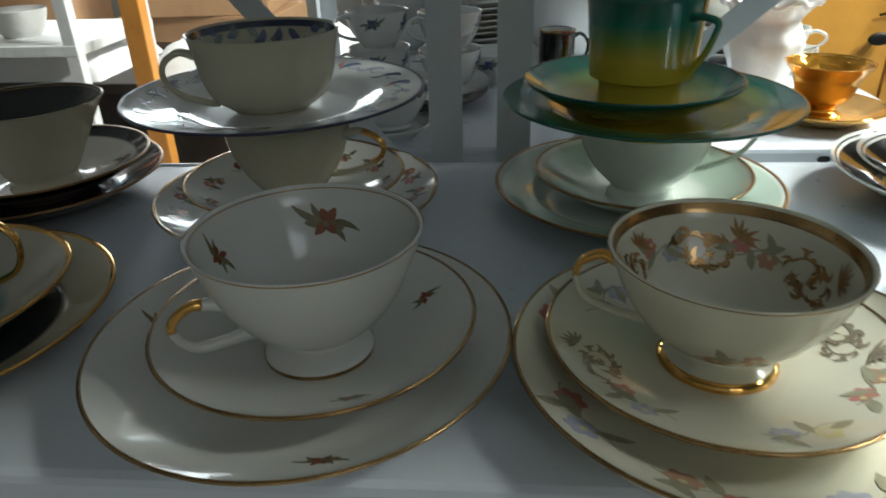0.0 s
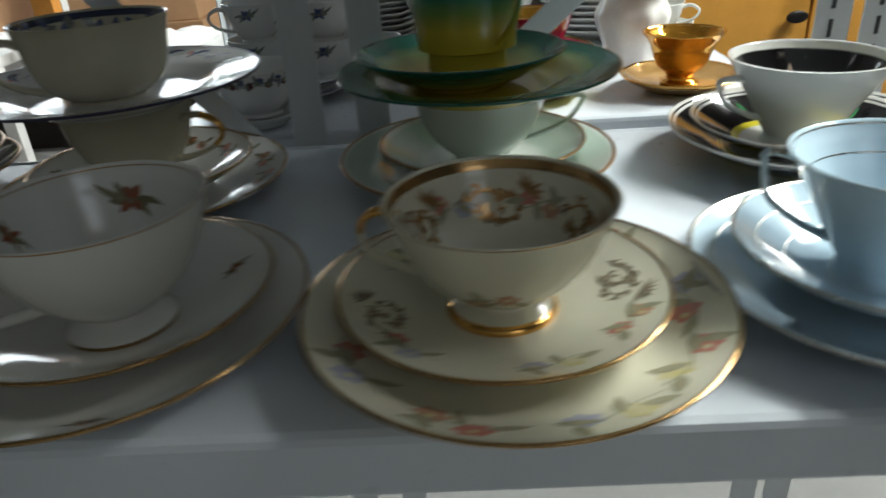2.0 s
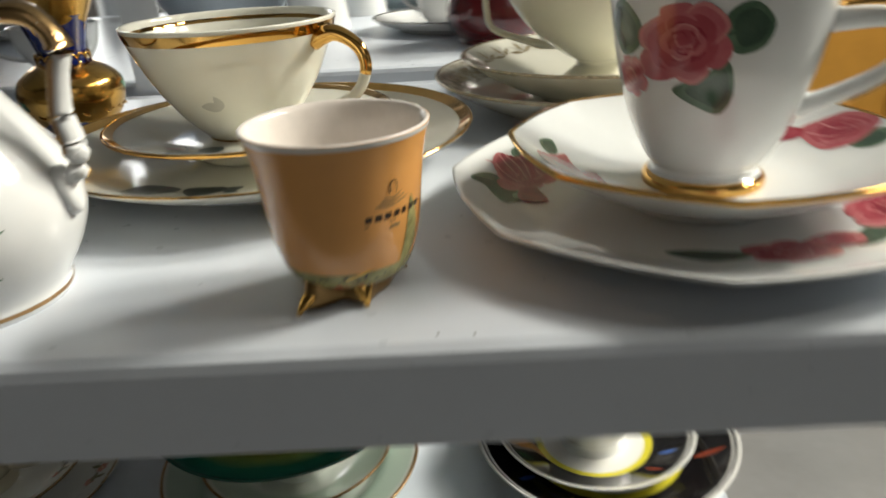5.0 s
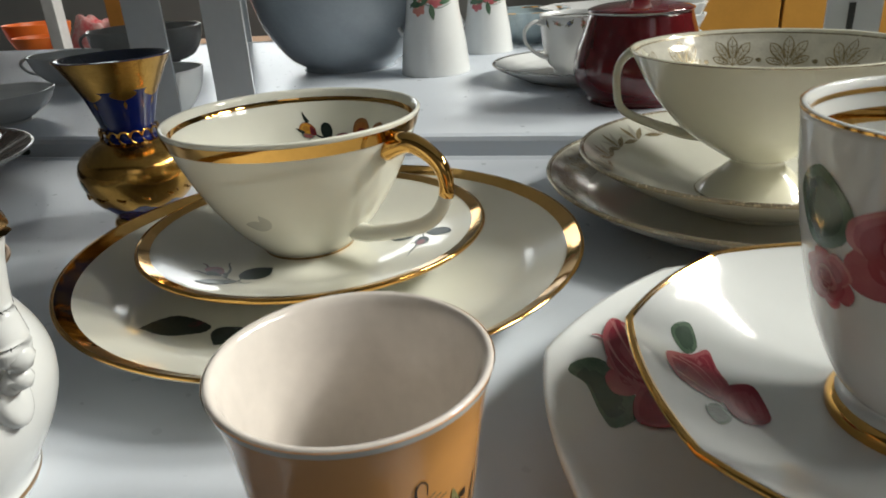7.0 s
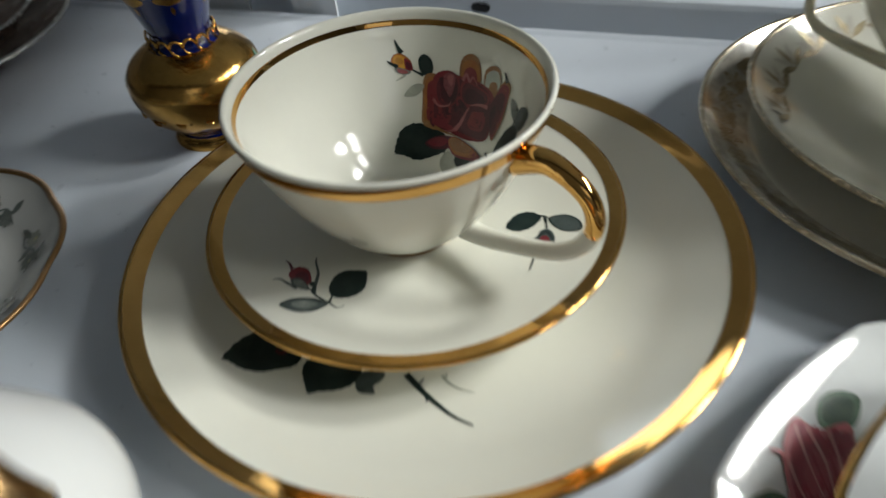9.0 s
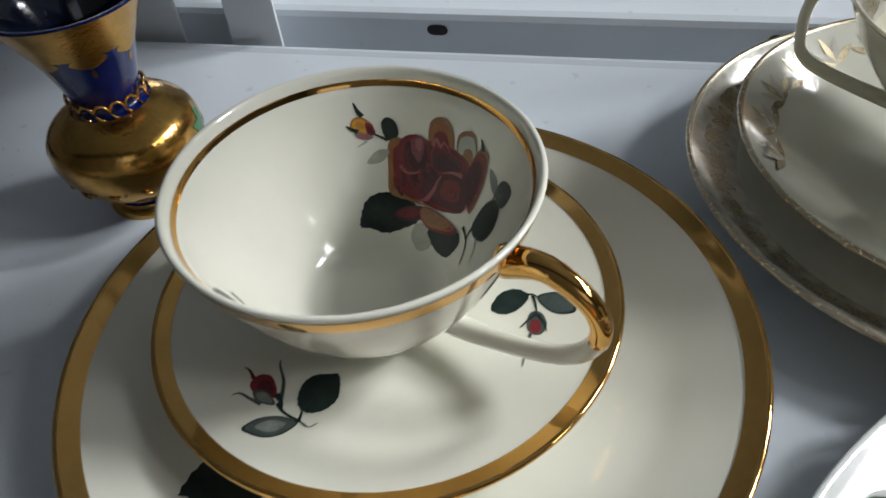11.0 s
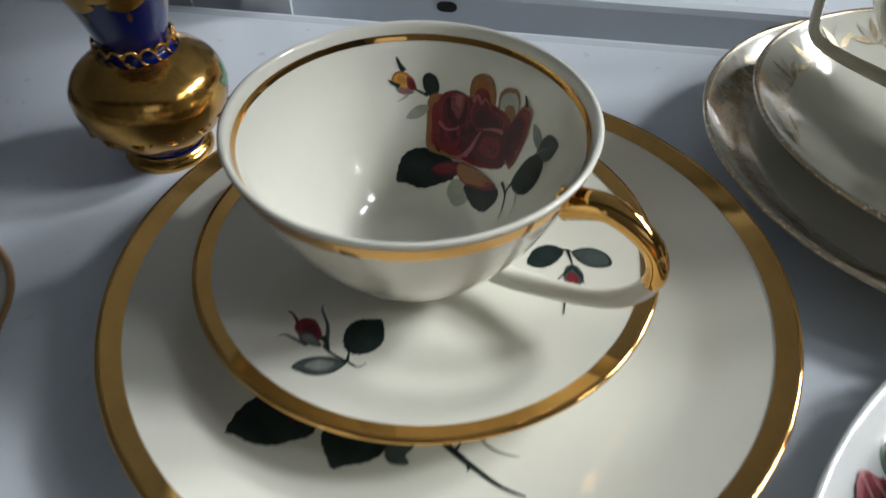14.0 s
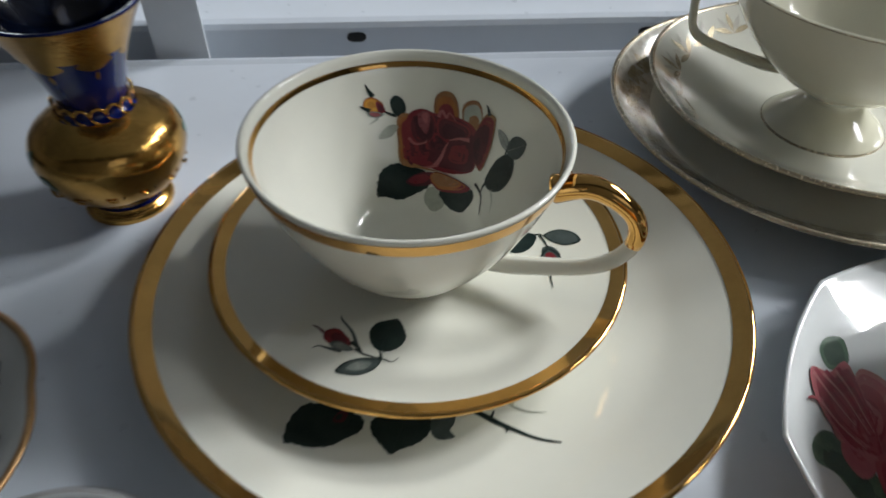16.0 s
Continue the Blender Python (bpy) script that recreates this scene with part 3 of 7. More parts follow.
# ---- lower board, front row ----
def sprig(pr, th, s, k, bloom, green, spread=1.0):
    """A small spray: a ragged bloom between long thin leaves that run along the rim."""
    for i in range(4):
        pr.leaf(th, s, 0, 0, k + (0.15, 2.9, 0.55, 3.5)[i], (0.0135, 0.0120, 0.0085, 0.0090)[i] * spread, 0.0024 * spread, green, saw=0.06, curl=0.35)
    for i in range(6):
        pr.leaf(th, s, 0.0008 * math.cos(i * 2.1), 0.0008 * math.sin(i * 1.7), i * 1.05 + k + 0.3 * math.sin(i * 3 + k), (0.0068, 0.0048, 0.0060)[i % 3] * spread, 0.0034 * spread, bloom if i % 3 else green, saw=0.05, blunt=0.7)
    pr.petal(th, s, -0.001 * spread, -0.0006, k, 0.0024 * spread, 0.0020 * spread, OLIVE)
    pr.cut()


def posy(pr, th, s, k, a, b, green, size=1.0):
    """A loose posy of two blossoms, leaves and a scroll."""
    for j, m in ((0, a), (1, b)):
        du, dv = (j * 0.013 - 0.006) * size, (0.003 if j else -0.002) * size
        for i in range(6):
            pr.petal(th, s, du, dv, i * 1.047 + k + j, 0.0055 * size, 0.0045 * size, m)
        pr.petal(th, s, du - 0.0012, dv, k, 0.0026 * size, 0.0024 * size, SOFTYELLOW)
    for i in range(4):
        pr.leaf(th, s, (i - 1.5) * 0.006 * size, 0.001, k + i * 1.7, 0.011 * size, 0.0042 * size, green)
    pr.stem(th, s, [(-0.014 * size, -0.002), (-0.004 * size, 0.002), (0.008 * size, -0.003), (0.018 * size, 0.001)], 0.0005, green)
    pr.cut()


def filigree(pr, th, s, w, h, m1, m2):
    """A flowing scroll: two spirals of leafy curls with a spray at one end."""
    rnd = random.Random(int(th * 100) + 7)
    for sg in (-1, 1):
        pts = []
        for i in range(9):
            a, q = sg * (0.4 + i * 0.75), 1.0 - i * 0.10
            pts.append((sg * 0.28 * w + 0.55 * w * q * math.cos(a), 0.62 * h * q * math.sin(a)))
        pr.stem(th, s, pts, 0.00075, m1)
        for i, (u, v) in enumerate(pts[:-1]):
            b = sg * (0.4 + i * 0.75)
            for d in (-0.5, 0.7):
                pr.leaf(th, s, u, v, b + d, rnd.uniform(0.30, 0.46) * h, rnd.uniform(0.13, 0.2) * h, m1 if i % 2 else m2, saw=0.0, curl=rnd.choice((-1.2, 1.4)), n=8)
    for i in range(7):
        pr.leaf(th, s, -0.9 * w, 0.5 * h, 2.2 + (i - 3) * 0.42, rnd.uniform(0.5, 0.75) * h, 0.14 * h, m1, saw=0.08, n=8)
    pr.cut()


# cup set with rust leaves
r = thing("cake_plate", "white porcelain cake plate with a thin gold rim and rust-leaf sprays", "plate", (-0.1089, 0.0739, 0.0))
iw, ow, _ = plate(r, "dish", 0.0962, 0.0224, 0.058, WARM)
plate_gilt(r, iw, 0.0004, WORNGOLD)
pr = Print(iw)
for a, q in ((-1.25, 0.2), (2.95, 1.2), (1.2, 0.3)):
    sprig(pr, a, iw.s_of_r(0.078), q, RUST, OLIVE, 1.0)
pr.done("leaf_print", r)
r = thing("saucer", "white porcelain saucer with a thin gold rim and rust-leaf sprays", "saucer", (-0.1035, 0.0782, 0.005))
iw, ow, _ = plate(r, "dish", 0.0744, 0.0237, 0.032, WARM)
plate_gilt(r, iw, 0.0004, WORNGOLD)
pr = Print(iw)
for a, q in ((-1.1, 0.2), (0.55, 1.2), (2.6, 0.3)):
    sprig(pr, a, iw.s_of_r(0.056), q, RUST, OLIVE, 0.8)
pr.done("leaf_print", r)
STEMCUP = [(0.0255, 0), (0.0250, 0.003), (0.0185, 0.008), (0.0180, 0.0105), (0.0230, 0.0140), (0.0320, 0.0220), (0.0400, 0.0335), (0.0462, 0.0475), (0.0503, 0.0595), (0.0513, 0.063)]
r = thing("teacup", "white stemmed porcelain teacup with a gold-tipped handle and rust leaves", "cup", (-0.1025, 0.0756, 0.010))
iw, ow, _ = cup_body(r, "bowl", STEMCUP, 0.015, WARM)
rim_gilt(r, iw, ow, 0.0006, 0.0008, BROWNGOLD)
part("gold_foot", ring(ow, 0.0, 0.0022), WORNGOLD, r)
handle(r, ow, 0.036, 0.016, 0.0215, 208, WARM, 0.0028, 0.0026, "loop", GOLD, (0.2, 0.55))
pr = Print(iw)
sprig(pr, 1.62, iw.s_of_z(0.045), 0.05, RUST, OLIVE, 1.5)
sprig(pr, 3.05, iw.s_of_z(0.046), 1.0, RUST, OLIVE, 1.0)
sprig(pr, 0.1, iw.s_of_z(0.044), 1.0, RUST, OLIVE, 0.9)
pr.done("leaf_print", r)

GREYSCROLL = mat("grey_brown_scroll", (0.33, 0.28, 0.20), 0.25, var=0.2, scale=120, coat=0.3)
FADEDRUST = mat("faded_rust_print", (0.48, 0.27, 0.17), 0.2, scale=150, coat=0.3, col2=(0.55, 0.34, 0.24))
PALEOLIVE = mat("pale_olive_print", (0.30, 0.29, 0.19), 0.2, scale=150, coat=0.3, col2=(0.42, 0.40, 0.29))
# flowered ivory set with broad gilding
r = thing("cake_plate", "ivory cake plate with gold rim and scattered garden flowers", "plate", (0.0835, 0.0642, 0.0))
iw, ow, _ = plate(r, "dish", 0.0961, 0.0216, 0.058, IVORY)
plate_gilt(r, iw, 0.0005, WORNGOLD)
pr = Print(iw)
for i, a in enumerate((-2.7, -1.95, -1.2, -0.55, 0.05, 0.7, 1.6, 2.6)):
    posy(pr, a, iw.s_of_r(0.079), i * 0.9, (SOFTPINK, FADEDRUST, SOFTBLUE, SOFTYELLOW)[i % 4], (SOFTBLUE, SOFTPINK, SOFTYELLOW, SOFTPINK)[i % 4], PALEOLIVE, 1.5)
pr.done("flower_print", r)
r = thing("saucer", "ivory saucer with gold rim, flowers and brown scrollwork", "saucer", (0.0789, 0.0741, 0.005))
iw, ow, _ = plate(r, "dish", 0.0762, 0.0190, 0.034, IVORY)
plate_gilt(r, iw, 0.0005, WORNGOLD)
pr = Print(iw)
for i, a in enumerate((-2.4, -1.3, -0.5, 1.3, 2.4)):
    posy(pr, a, iw.s_of_r(0.060), i * 1.3, (SOFTPINK, SOFTBLUE, SOFTPINK)[i % 3], (SOFTBLUE, SOFTYELLOW, FADEDRUST)[i % 3], PALEOLIVE, 1.1)
for a in (0.12, -2.85, 1.9):
    filigree(pr, a, iw.s_of_r(0.056), 0.0165, 0.0135, GREYSCROLL, GREYSCROLL)
pr.done("flower_print", r)
r = thing("teacup", "ivory footed teacup with a broad gold inner rim and flowers", "cup", (0.0788, 0.073, 0.010))
C2 = [(a * 1.0097, b * 0.893) for a, b in STEMCUP]
iw, ow, _ = cup_body(r, "bowl", C2, 0.014, IVORY)
rim_gilt(r, iw, ow, 0.0050, 0.0006, WORNGOLD)
part("gold_foot", ring(ow, 0.0, 0.0050), GOLD, r)
handle(r, ow, 0.046, 0.018, 0.017, 172, IVORY, 0.0026, 0.0020, "ear", GOLD, (0.0, 0.45))
pr = Print(iw)
for a in (2.75, 0.30, 1.56, -1.6):
    filigree(pr, a, iw.s_of_z(0.034), 0.0170, 0.0140, BROWNGOLD, WORNGOLD)
for a, m in ((2.12, SOFTBLUE), (1.0, FADEDRUST)):
    posy(pr, a, iw.s_of_z(0.036), a, m, SOFTPINK, PALEOLIVE, 0.95)
pr.done("flower_print", r)
pr = Print(ow)
posy(pr, -1.75, ow.s_of_z(0.024), 0.3, FADEDRUST, FADEDRUST, PALEOLIVE, 1.0)
posy(pr, -0.2, ow.s_of_z(0.028), 0.3, SOFTPINK, SOFTBLUE, OLIVE, 0.8)
pr.done("outer_flower_print", r)

# pale blue set
r = thing("cake_plate", "pale blue glazed cake plate with fine silver circles", "plate", (0.2642, 0.0839, 0.0))
iw, ow, _ = plate(r, "dish", 0.0930, 0.0196, 0.055, BLUE)
plate_gilt(r, iw, 0.0012, SILVER, "silver_rim")
part("silver_circle", ring(iw, iw.s_of_r(0.080), iw.s_of_r(0.0807)), SILVER, r)
r = thing("saucer", "pale blue glazed saucer with fine silver circles", "saucer", (0.2627, 0.083, 0.005))
iw, ow, _ = plate(r, "dish", 0.0727, 0.0265, 0.032, BLUE)
plate_gilt(r, iw, 0.0010, SILVER, "silver_rim")
for q in (0.060, 0.046):
    part("silver_circle", ring(iw, iw.s_of_r(q), iw.s_of_r(q + 0.0006)), SILVER, r)
CONECUP = [(0.0235, 0), (0.0225, 0.003), (0.0225, 0.008), (0.0265, 0.015), (0.0365, 0.034), (0.0455, 0.051), (0.0500, 0.0585), (0.0511, 0.0605)]
r = thing("teacup", "pale blue conical teacup with silver circles inside", "cup", (0.2618, 0.0868, 0.010))
iw, ow, _ = cup_body(r, "bowl", CONECUP, 0.010, BLUE)
rim_gilt(r, iw, ow, 0.0008, 0.0006, SILVER, name="silver_rim")
for q in (0.046, 0.028, 0.014):
    part("silver_circle", ring(iw, iw.s_of_z(q), iw.s_of_z(q + 0.0006)), SILVER, r)
handle(r, ow, 0.056, 0.016, 0.012, 158, BLUE, 0.0030, 0.0022, "angle", SILVER, (0.1, 0.3))

# dark plates by the end of the row
r = thing("cake_plate", "ivory cake plate with lustre rim and gold edge", "plate", (-0.3141, 0.0879, 0.0))
iw, ow, _ = plate(r, "dish", 0.0949, 0.0199, 0.058, banded("lustre_border", [(0, (0.02, 0.03, 0.035)), (0.064, (0.02, 0.03, 0.035)), (0.068, (0.55, 0.50, 0.36)), (0.095, (0.62, 0.56, 0.40))]))
plate_gilt(r, iw, 0.0014, GOLD)
r = thing("saucer", "ivory saucer with a teal and gold centre", "saucer", (-0.3143, 0.0887, 0.005))
iw, ow, _ = plate(r, "dish", 0.0754, 0.0271, 0.034, banded("teal_centre", [(0, (0.02, 0.12, 0.14)), (0.034, (0.03, 0.22, 0.24)), (0.042, (0.6, 0.55, 0.42)), (0.075, (0.66, 0.60, 0.46))]))
plate_gilt(r, iw, 0.0022, GOLD)
r = thing("teacup", "teal teacup with a gilt handle", "cup", (-0.3143, 0.0887, 0.010), group="")
iw, ow, _ = cup_body(r, "bowl", CONECUP, 0.010, mat("teal_glaze", (0.03, 0.20, 0.22), 0.1, coat=0.4))
rim_gilt(r, iw, ow, 0.002, 0.001, GOLD)
handle(r, ow, 0.050, 0.018, 0.016, 10, GOLD, 0.003, 0.002, "ear")

# ---- lower board, back row ----
r = thing("cake_plate", "pale green porcelain cake plate with a brown line at the rim", "plate", (0.0739, 0.2612, 0.0))
iw, ow, _ = plate(r, "dish", 0.0953, 0.0225, 0.060, banded("green_border", [(0, (0.74, 0.77, 0.72)), (0.060, (0.72, 0.77, 0.71)), (0.068, (0.50, 0.62, 0.54)), (0.090, (0.52, 0.64, 0.56)), (0.0925, (0.75, 0.77, 0.73)), (0.0955, (0.75, 0.77, 0.73))]), flange=1)
plate_gilt(r, iw, 0.0010, BROWNGOLD, "rim_line")
r = thing("saucer", "pale green porcelain saucer with a white edge", "saucer", (0.078, 0.2658, 0.005))
iw, ow, _ = plate(r, "dish", 0.0719, 0.0247, 0.032, banded("green_saucer_border", [(0, (0.74, 0.78, 0.73)), (0.040, (0.74, 0.78, 0.73)), (0.046, (0.56, 0.67, 0.59)), (0.066, (0.56, 0.67, 0.59)), (0.068, (0.76, 0.78, 0.74)), (0.072, (0.76, 0.78, 0.74))]))
plate_gilt(r, iw, 0.0008, BROWNGOLD, "rim_line")
r = thing("teacup", "pale green porcelain teacup bearing a plate on its rim", "cup", (0.0775, 0.2630, 0.010))
GC = [(0.0230, 0), (0.0215, 0.004), (0.0190, 0.008), (0.0240, 0.013), (0.0340, 0.024), (0.0410, 0.038), (0.0445, 0.0535)]
iw, ow, _ = cup_body(r, "bowl", GC, 0.011, mat("white_green_porcelain", (0.70, 0.77, 0.71), 0.1, var=0.02, coat=0.3))
handle(r, ow, 0.049, 0.020, 0.026, -10, PALEGREEN, 0.0024, 0.0020, "angle")
GREEN = (0.015, 0.17, 0.105)
DARKGREEN = mat("dark_green_line", (0.010, 0.09, 0.06), 0.14, coat=0.3)
YOLK = (0.50, 0.38, 0.03)
r = thing("cake_plate", "yellow cake plate shaded to green at the rim on a cup", "plate", (0.0767, 0.2608, 0.0634))
iw, ow, _ = plate(r, "dish", 0.0934, 0.0172, 0.052, banded("yellow_to_green", [(0, YOLK), (0.060, (0.46, 0.37, 0.04)), (0.074, (0.26, 0.36, 0.09)), (0.084, GREEN), (0.094, (0.012, 0.13, 0.09))], wobble=0.006), foot=0.048, flange=1)
plate_gilt(r, iw, 0.0008, DARKGREEN, "rim_line")
r = thing("saucer", "yellow saucer shaded to green at the rim, in a stack", "saucer", (0.0653, 0.2629, 0.0684))
iw, ow, _ = plate(r, "dish", 0.0688, 0.0236, 0.032, banded("yellow_to_green_saucer", [(0, YOLK), (0.040, (0.55, 0.46, 0.08)), (0.054, (0.28, 0.42, 0.14)), (0.062, GREEN), (0.069, (0.012, 0.13, 0.09))], wobble=0.006))
plate_gilt(r, iw, 0.0008, DARKGREEN, "rim_line")
r = thing("coffee_cup", "tall yellow coffee cup shaded to green at the top", "cup", (0.0702, 0.2624, 0.0734))
YC = [(0.0250, 0), (0.0255, 0.003), (0.0260, 0.017), (0.0275, 0.0185), (0.0318, 0.0200), (0.0325, 0.023), (0.0340, 0.046), (0.0362, 0.0704)]
iw, ow, _ = cup_body(r, "bowl", YC, 0.006, banded("green_top", [(0, YOLK), (0.036, (0.50, 0.39, 0.04)), (0.047, (0.16, 0.28, 0.06)), (0.056, GREEN), (0.071, (0.010, 0.11, 0.075))], axis="z", wobble=0.004), inside=mat("grey_white_inside", (0.60, 0.63, 0.60), 0.12, coat=0.3))
handle(r, ow, 0.058, 0.024, 0.018, -52, MATS["green_top"], 0.0030, 0.0024, "angle")

r = thing("cake_plate", "white cake plate with pink flowers and a gold rim", "plate", (-0.1592, 0.2565, 0.0))
iw, ow, _ = plate(r, "dish", 0.0978, 0.0187, 0.060, WARM, shape=lambda a: 1 + 0.008 * math.cos(12 * a))
plate_gilt(r, iw, 0.0014, WORNGOLD)
pr = Print(iw)
for i in range(14):
    posy(pr, i * 0.449, iw.s_of_r(0.082), i * 0.9, SOFTPINK, (SOFTPINK, RUST)[i % 2], OLIVE, 0.95)
pr.done("flower_print", r)
r = thing("saucer", "white saucer with pink flowers and a gold rim", "saucer", (-0.1597, 0.2557, 0.005))
iw, ow, _ = plate(r, "dish", 0.0753, 0.0249, 0.034, WARM)
plate_gilt(r, iw, 0.0012, WORNGOLD)
pr = Print(iw)
for i in range(10):
    posy(pr, i * 0.628, iw.s_of_r(0.060), i * 1.1, SOFTPINK, (RUST, SOFTPINK)[i % 2], OLIVE, 0.8)
pr.done("flower_print", r)
r = thing("teacup", "ivory teacup with a gilt handle, bearing a plate on its rim", "cup", (-0.1615, 0.2550, 0.010))
DC = [(0.0225, 0), (0.0200, 0.004), (0.0180, 0.008), (0.0240, 0.013), (0.0330, 0.026), (0.0395, 0.042), (0.0430, 0.0612)]
iw, ow, _ = cup_body(r, "bowl", DC, 0.011, OLDCREAM)
handle(r, ow, 0.050, 0.022, 0.028, -12, OLDCREAM, 0.0028, 0.0022, "ear", GOLD, (0.2, 0.62))
r = thing("cake_plate", "white cake plate with blue scroll border in a stack", "plate", (-0.1648, 0.2540, 0.0711))
iw, ow, _ = plate(r, "dish", 0.0971, 0.0175, 0.056, WHITE, foot=0.047, flange=1)
plate_gilt(r, iw, 0.0012, mat("dark_blue_line", (0.05, 0.05, 0.09), 0.3, metal=0.3), "rim_line")
pr = Print(iw)
for i in range(22):
    a = i * 0.2856
    pr.leaf(a, iw.s_of_r(0.086), -0.008, 0, 0.4, 0.018, 0.0055, DEEPBLUE if i % 3 else SOFTBLUE, curl=-1.2)
    pr.leaf(a, iw.s_of_r(0.079), 0.004, 0, 2.4 + i, 0.010, 0.0042, (SOFTBLUE, SOFTPINK, GREYLEAF)[i % 3], curl=1.0)
    pr.stem(a, iw.s_of_r(0.081), [(-0.01, 0), (-0.004, -0.004), (0.003, 0.002), (0.010, -0.001)], 0.0004, DEEPBLUE)
pr.done("scroll_print", r)
r = thing("teacup", "cream teacup with a dark blue painted border inside the rim", "cup", (-0.1682, 0.2524, 0.0761))
FC = [(0.0240, 0), (0.0245, 0.002), (0.0300, 0.005), (0.0375, 0.012), (0.0425, 0.024), (0.0445, 0.037), (0.0470, 0.048), (0.0480, 0.0503)]
iw, ow, _ = cup_body(r, "bowl", FC, 0.005, OLDCREAM)
pr = Print(iw)
for i in range(16):
    a = i * 0.3927
    for j in range(3):
        pr.leaf(a, iw.len - 0.006 - j * 0.0045, (j - 1) * 0.004, 0, i + j * 2.0, 0.010, 0.0055, (DEEPBLUE, GREYLEAF, DEEPBLUE)[j])
pr.done("scroll_print", r)
part("blue_band", ring(iw, iw.len - 0.0045, iw.len), mat("dark_blue_band", (0.02, 0.03, 0.08), 0.15, coat=0.3), r)
pr = Print(ow)
for i in range(18):
    pr.leaf(i * 0.349, 0.0035, -0.004, 0, 0.2, 0.008, 0.0025, BLACK)
pr.done("foot_print", r)
handle(r, ow, 0.038, 0.008, 0.020, 205, OLDCREAM, 0.0032, 0.0024, "ear")

r = thing("cake_plate", "black and maroon cake plate with a gold edge", "plate", (-0.3706, 0.2815, 0.0))
iw, ow, _ = plate(r, "dish", 0.0929, 0.0208, 0.056, mat("maroon_black_glaze", (0.035, 0.012, 0.012), 0.1, coat=0.4))
plate_gilt(r, iw, 0.0010, BROWNGOLD, "rim_line")
r = thing("saucer", "white saucer with a red flower and a black border", "saucer", (-0.3660, 0.2823, 0.005))
iw, ow, _ = plate(r, "dish", 0.0807, 0.0268, 0.036, banded("white_black_border", [(0, (0.75, 0.72, 0.68)), (0.068, (0.75, 0.72, 0.68)), (0.0705, (0.02, 0.015, 0.015)), (0.081, (0.02, 0.012, 0.012))]))
plate_gilt(r, iw, 0.0010, BROWNGOLD, "rim_line")
pr = Print(iw)
for a in (-0.6, 0.4, 2.0):
    posy(pr, a, iw.s_of_r(0.058), a, ROSERED, ROSERED, GREYLEAF, 1.0)
pr.done("flower_print", r)
r = thing("teacup", "cream conical teacup with a black interior", "cup", (-0.3641, 0.2830, 0.010))
iw, ow, _ = cup_body(r, "bowl", [(a * 1.07, b * 1.06) for a, b in CONECUP], 0.010, OLDCREAM, inside=mat("black_brown_inside", (0.02, 0.016, 0.014), 0.12, coat=0.4))
rim_gilt(r, iw, ow, 0.0008, 0.0004, BROWNGOLD, name="rim_line")
handle(r, ow, 0.050, 0.018, 0.016, 190, OLDCREAM, 0.003, 0.0022, "angle")

# black set with yellow and coloured rays
BK, WH, YE = (0.010, 0.009, 0.010), (0.76, 0.76, 0.73), (0.70, 0.62, 0.05)


def rays(pr, iw, rr, spec):
    for a, m, ln in spec:
        pr.leaf(a, iw.s_of_r(rr), 0, 0, 1.35, ln, ln * 0.22, m, saw=0)
        pr.cut()


RAYG = mat("green_ray", (0.05, 0.30, 0.10), 0.12, coat=0.4)
RAYR = mat("rust_ray", (0.32, 0.06, 0.03), 0.12, coat=0.4)
RAYB = mat("blue_ray", (0.05, 0.15, 0.50), 0.12, coat=0.4)
RAYW = mat("pale_ray", (0.55, 0.42, 0.36), 0.12, coat=0.4)
r = thing("cake_plate", "black cake plate with white rim, yellow arc and coloured rays", "plate", (0.3108, 0.2729, 0.0))
iw, ow, _ = plate(r, "dish", 0.0976, 0.0252, 0.056, banded("black_plate_glaze", [(0, WH), (0.052, WH), (0.0535, YE), (0.060, YE), (0.0612, BK), (0.0915, BK), (0.0920, WH), (0.0934, WH), (0.0938, BK), (0.0948, BK), (0.0952, WH), (0.0976, WH)], wobble=0.0008))
pr = Print(iw)
rays(pr, iw, 0.066, [(-0.35, RAYR, 0.026), (0.55, RAYR, 0.022), (-1.9, RAYG, 0.02), (2.8, RAYR, 0.026), (-2.6, RAYB, 0.02), (1.6, RAYG, 0.02)])
pr.done("ray_print", r)
r = thing("saucer", "black saucer with a white centre ringed in yellow", "saucer", (0.3028, 0.2731, 0.005))
iw, ow, _ = plate(r, "dish", 0.0746, 0.0255, 0.034, banded("black_saucer_glaze", [(0, WH), (0.0385, WH), (0.0395, YE), (0.0445, YE), (0.0452, BK), (0.0688, BK), (0.0692, WH), (0.0704, WH), (0.0708, BK), (0.0716, BK), (0.072, WH), (0.0746, WH)], wobble=0.0008))
pr = Print(iw)
rays(pr, iw, 0.050, [(0.45, RAYG, 0.018), (-0.55, RAYB, 0.016), (-0.95, RAYR, 0.016), (2.9, RAYR, 0.018), (1.9, RAYG, 0.016)])
pr.done("ray_print", r)
r = thing("teacup", "white conical teacup, black inside with a yellow ring and rays", "cup", (0.3025, 0.2753, 0.010))
BC = [(a * 1.03, b * 1.012) for a, b in CONECUP]
BC[5] = (0.0455, 0.047)
iw, ow, _ = cup_body(r, "bowl", BC, 0.010, WHITE, inside=banded("black_cup_glaze", [(0, WH), (0.0255, WH), (0.0262, YE), (0.0305, YE), (0.0312, BK), (0.0478, BK), (0.0484, WH), (0.053, WH)], wobble=0.0006))
pr = Print(iw)
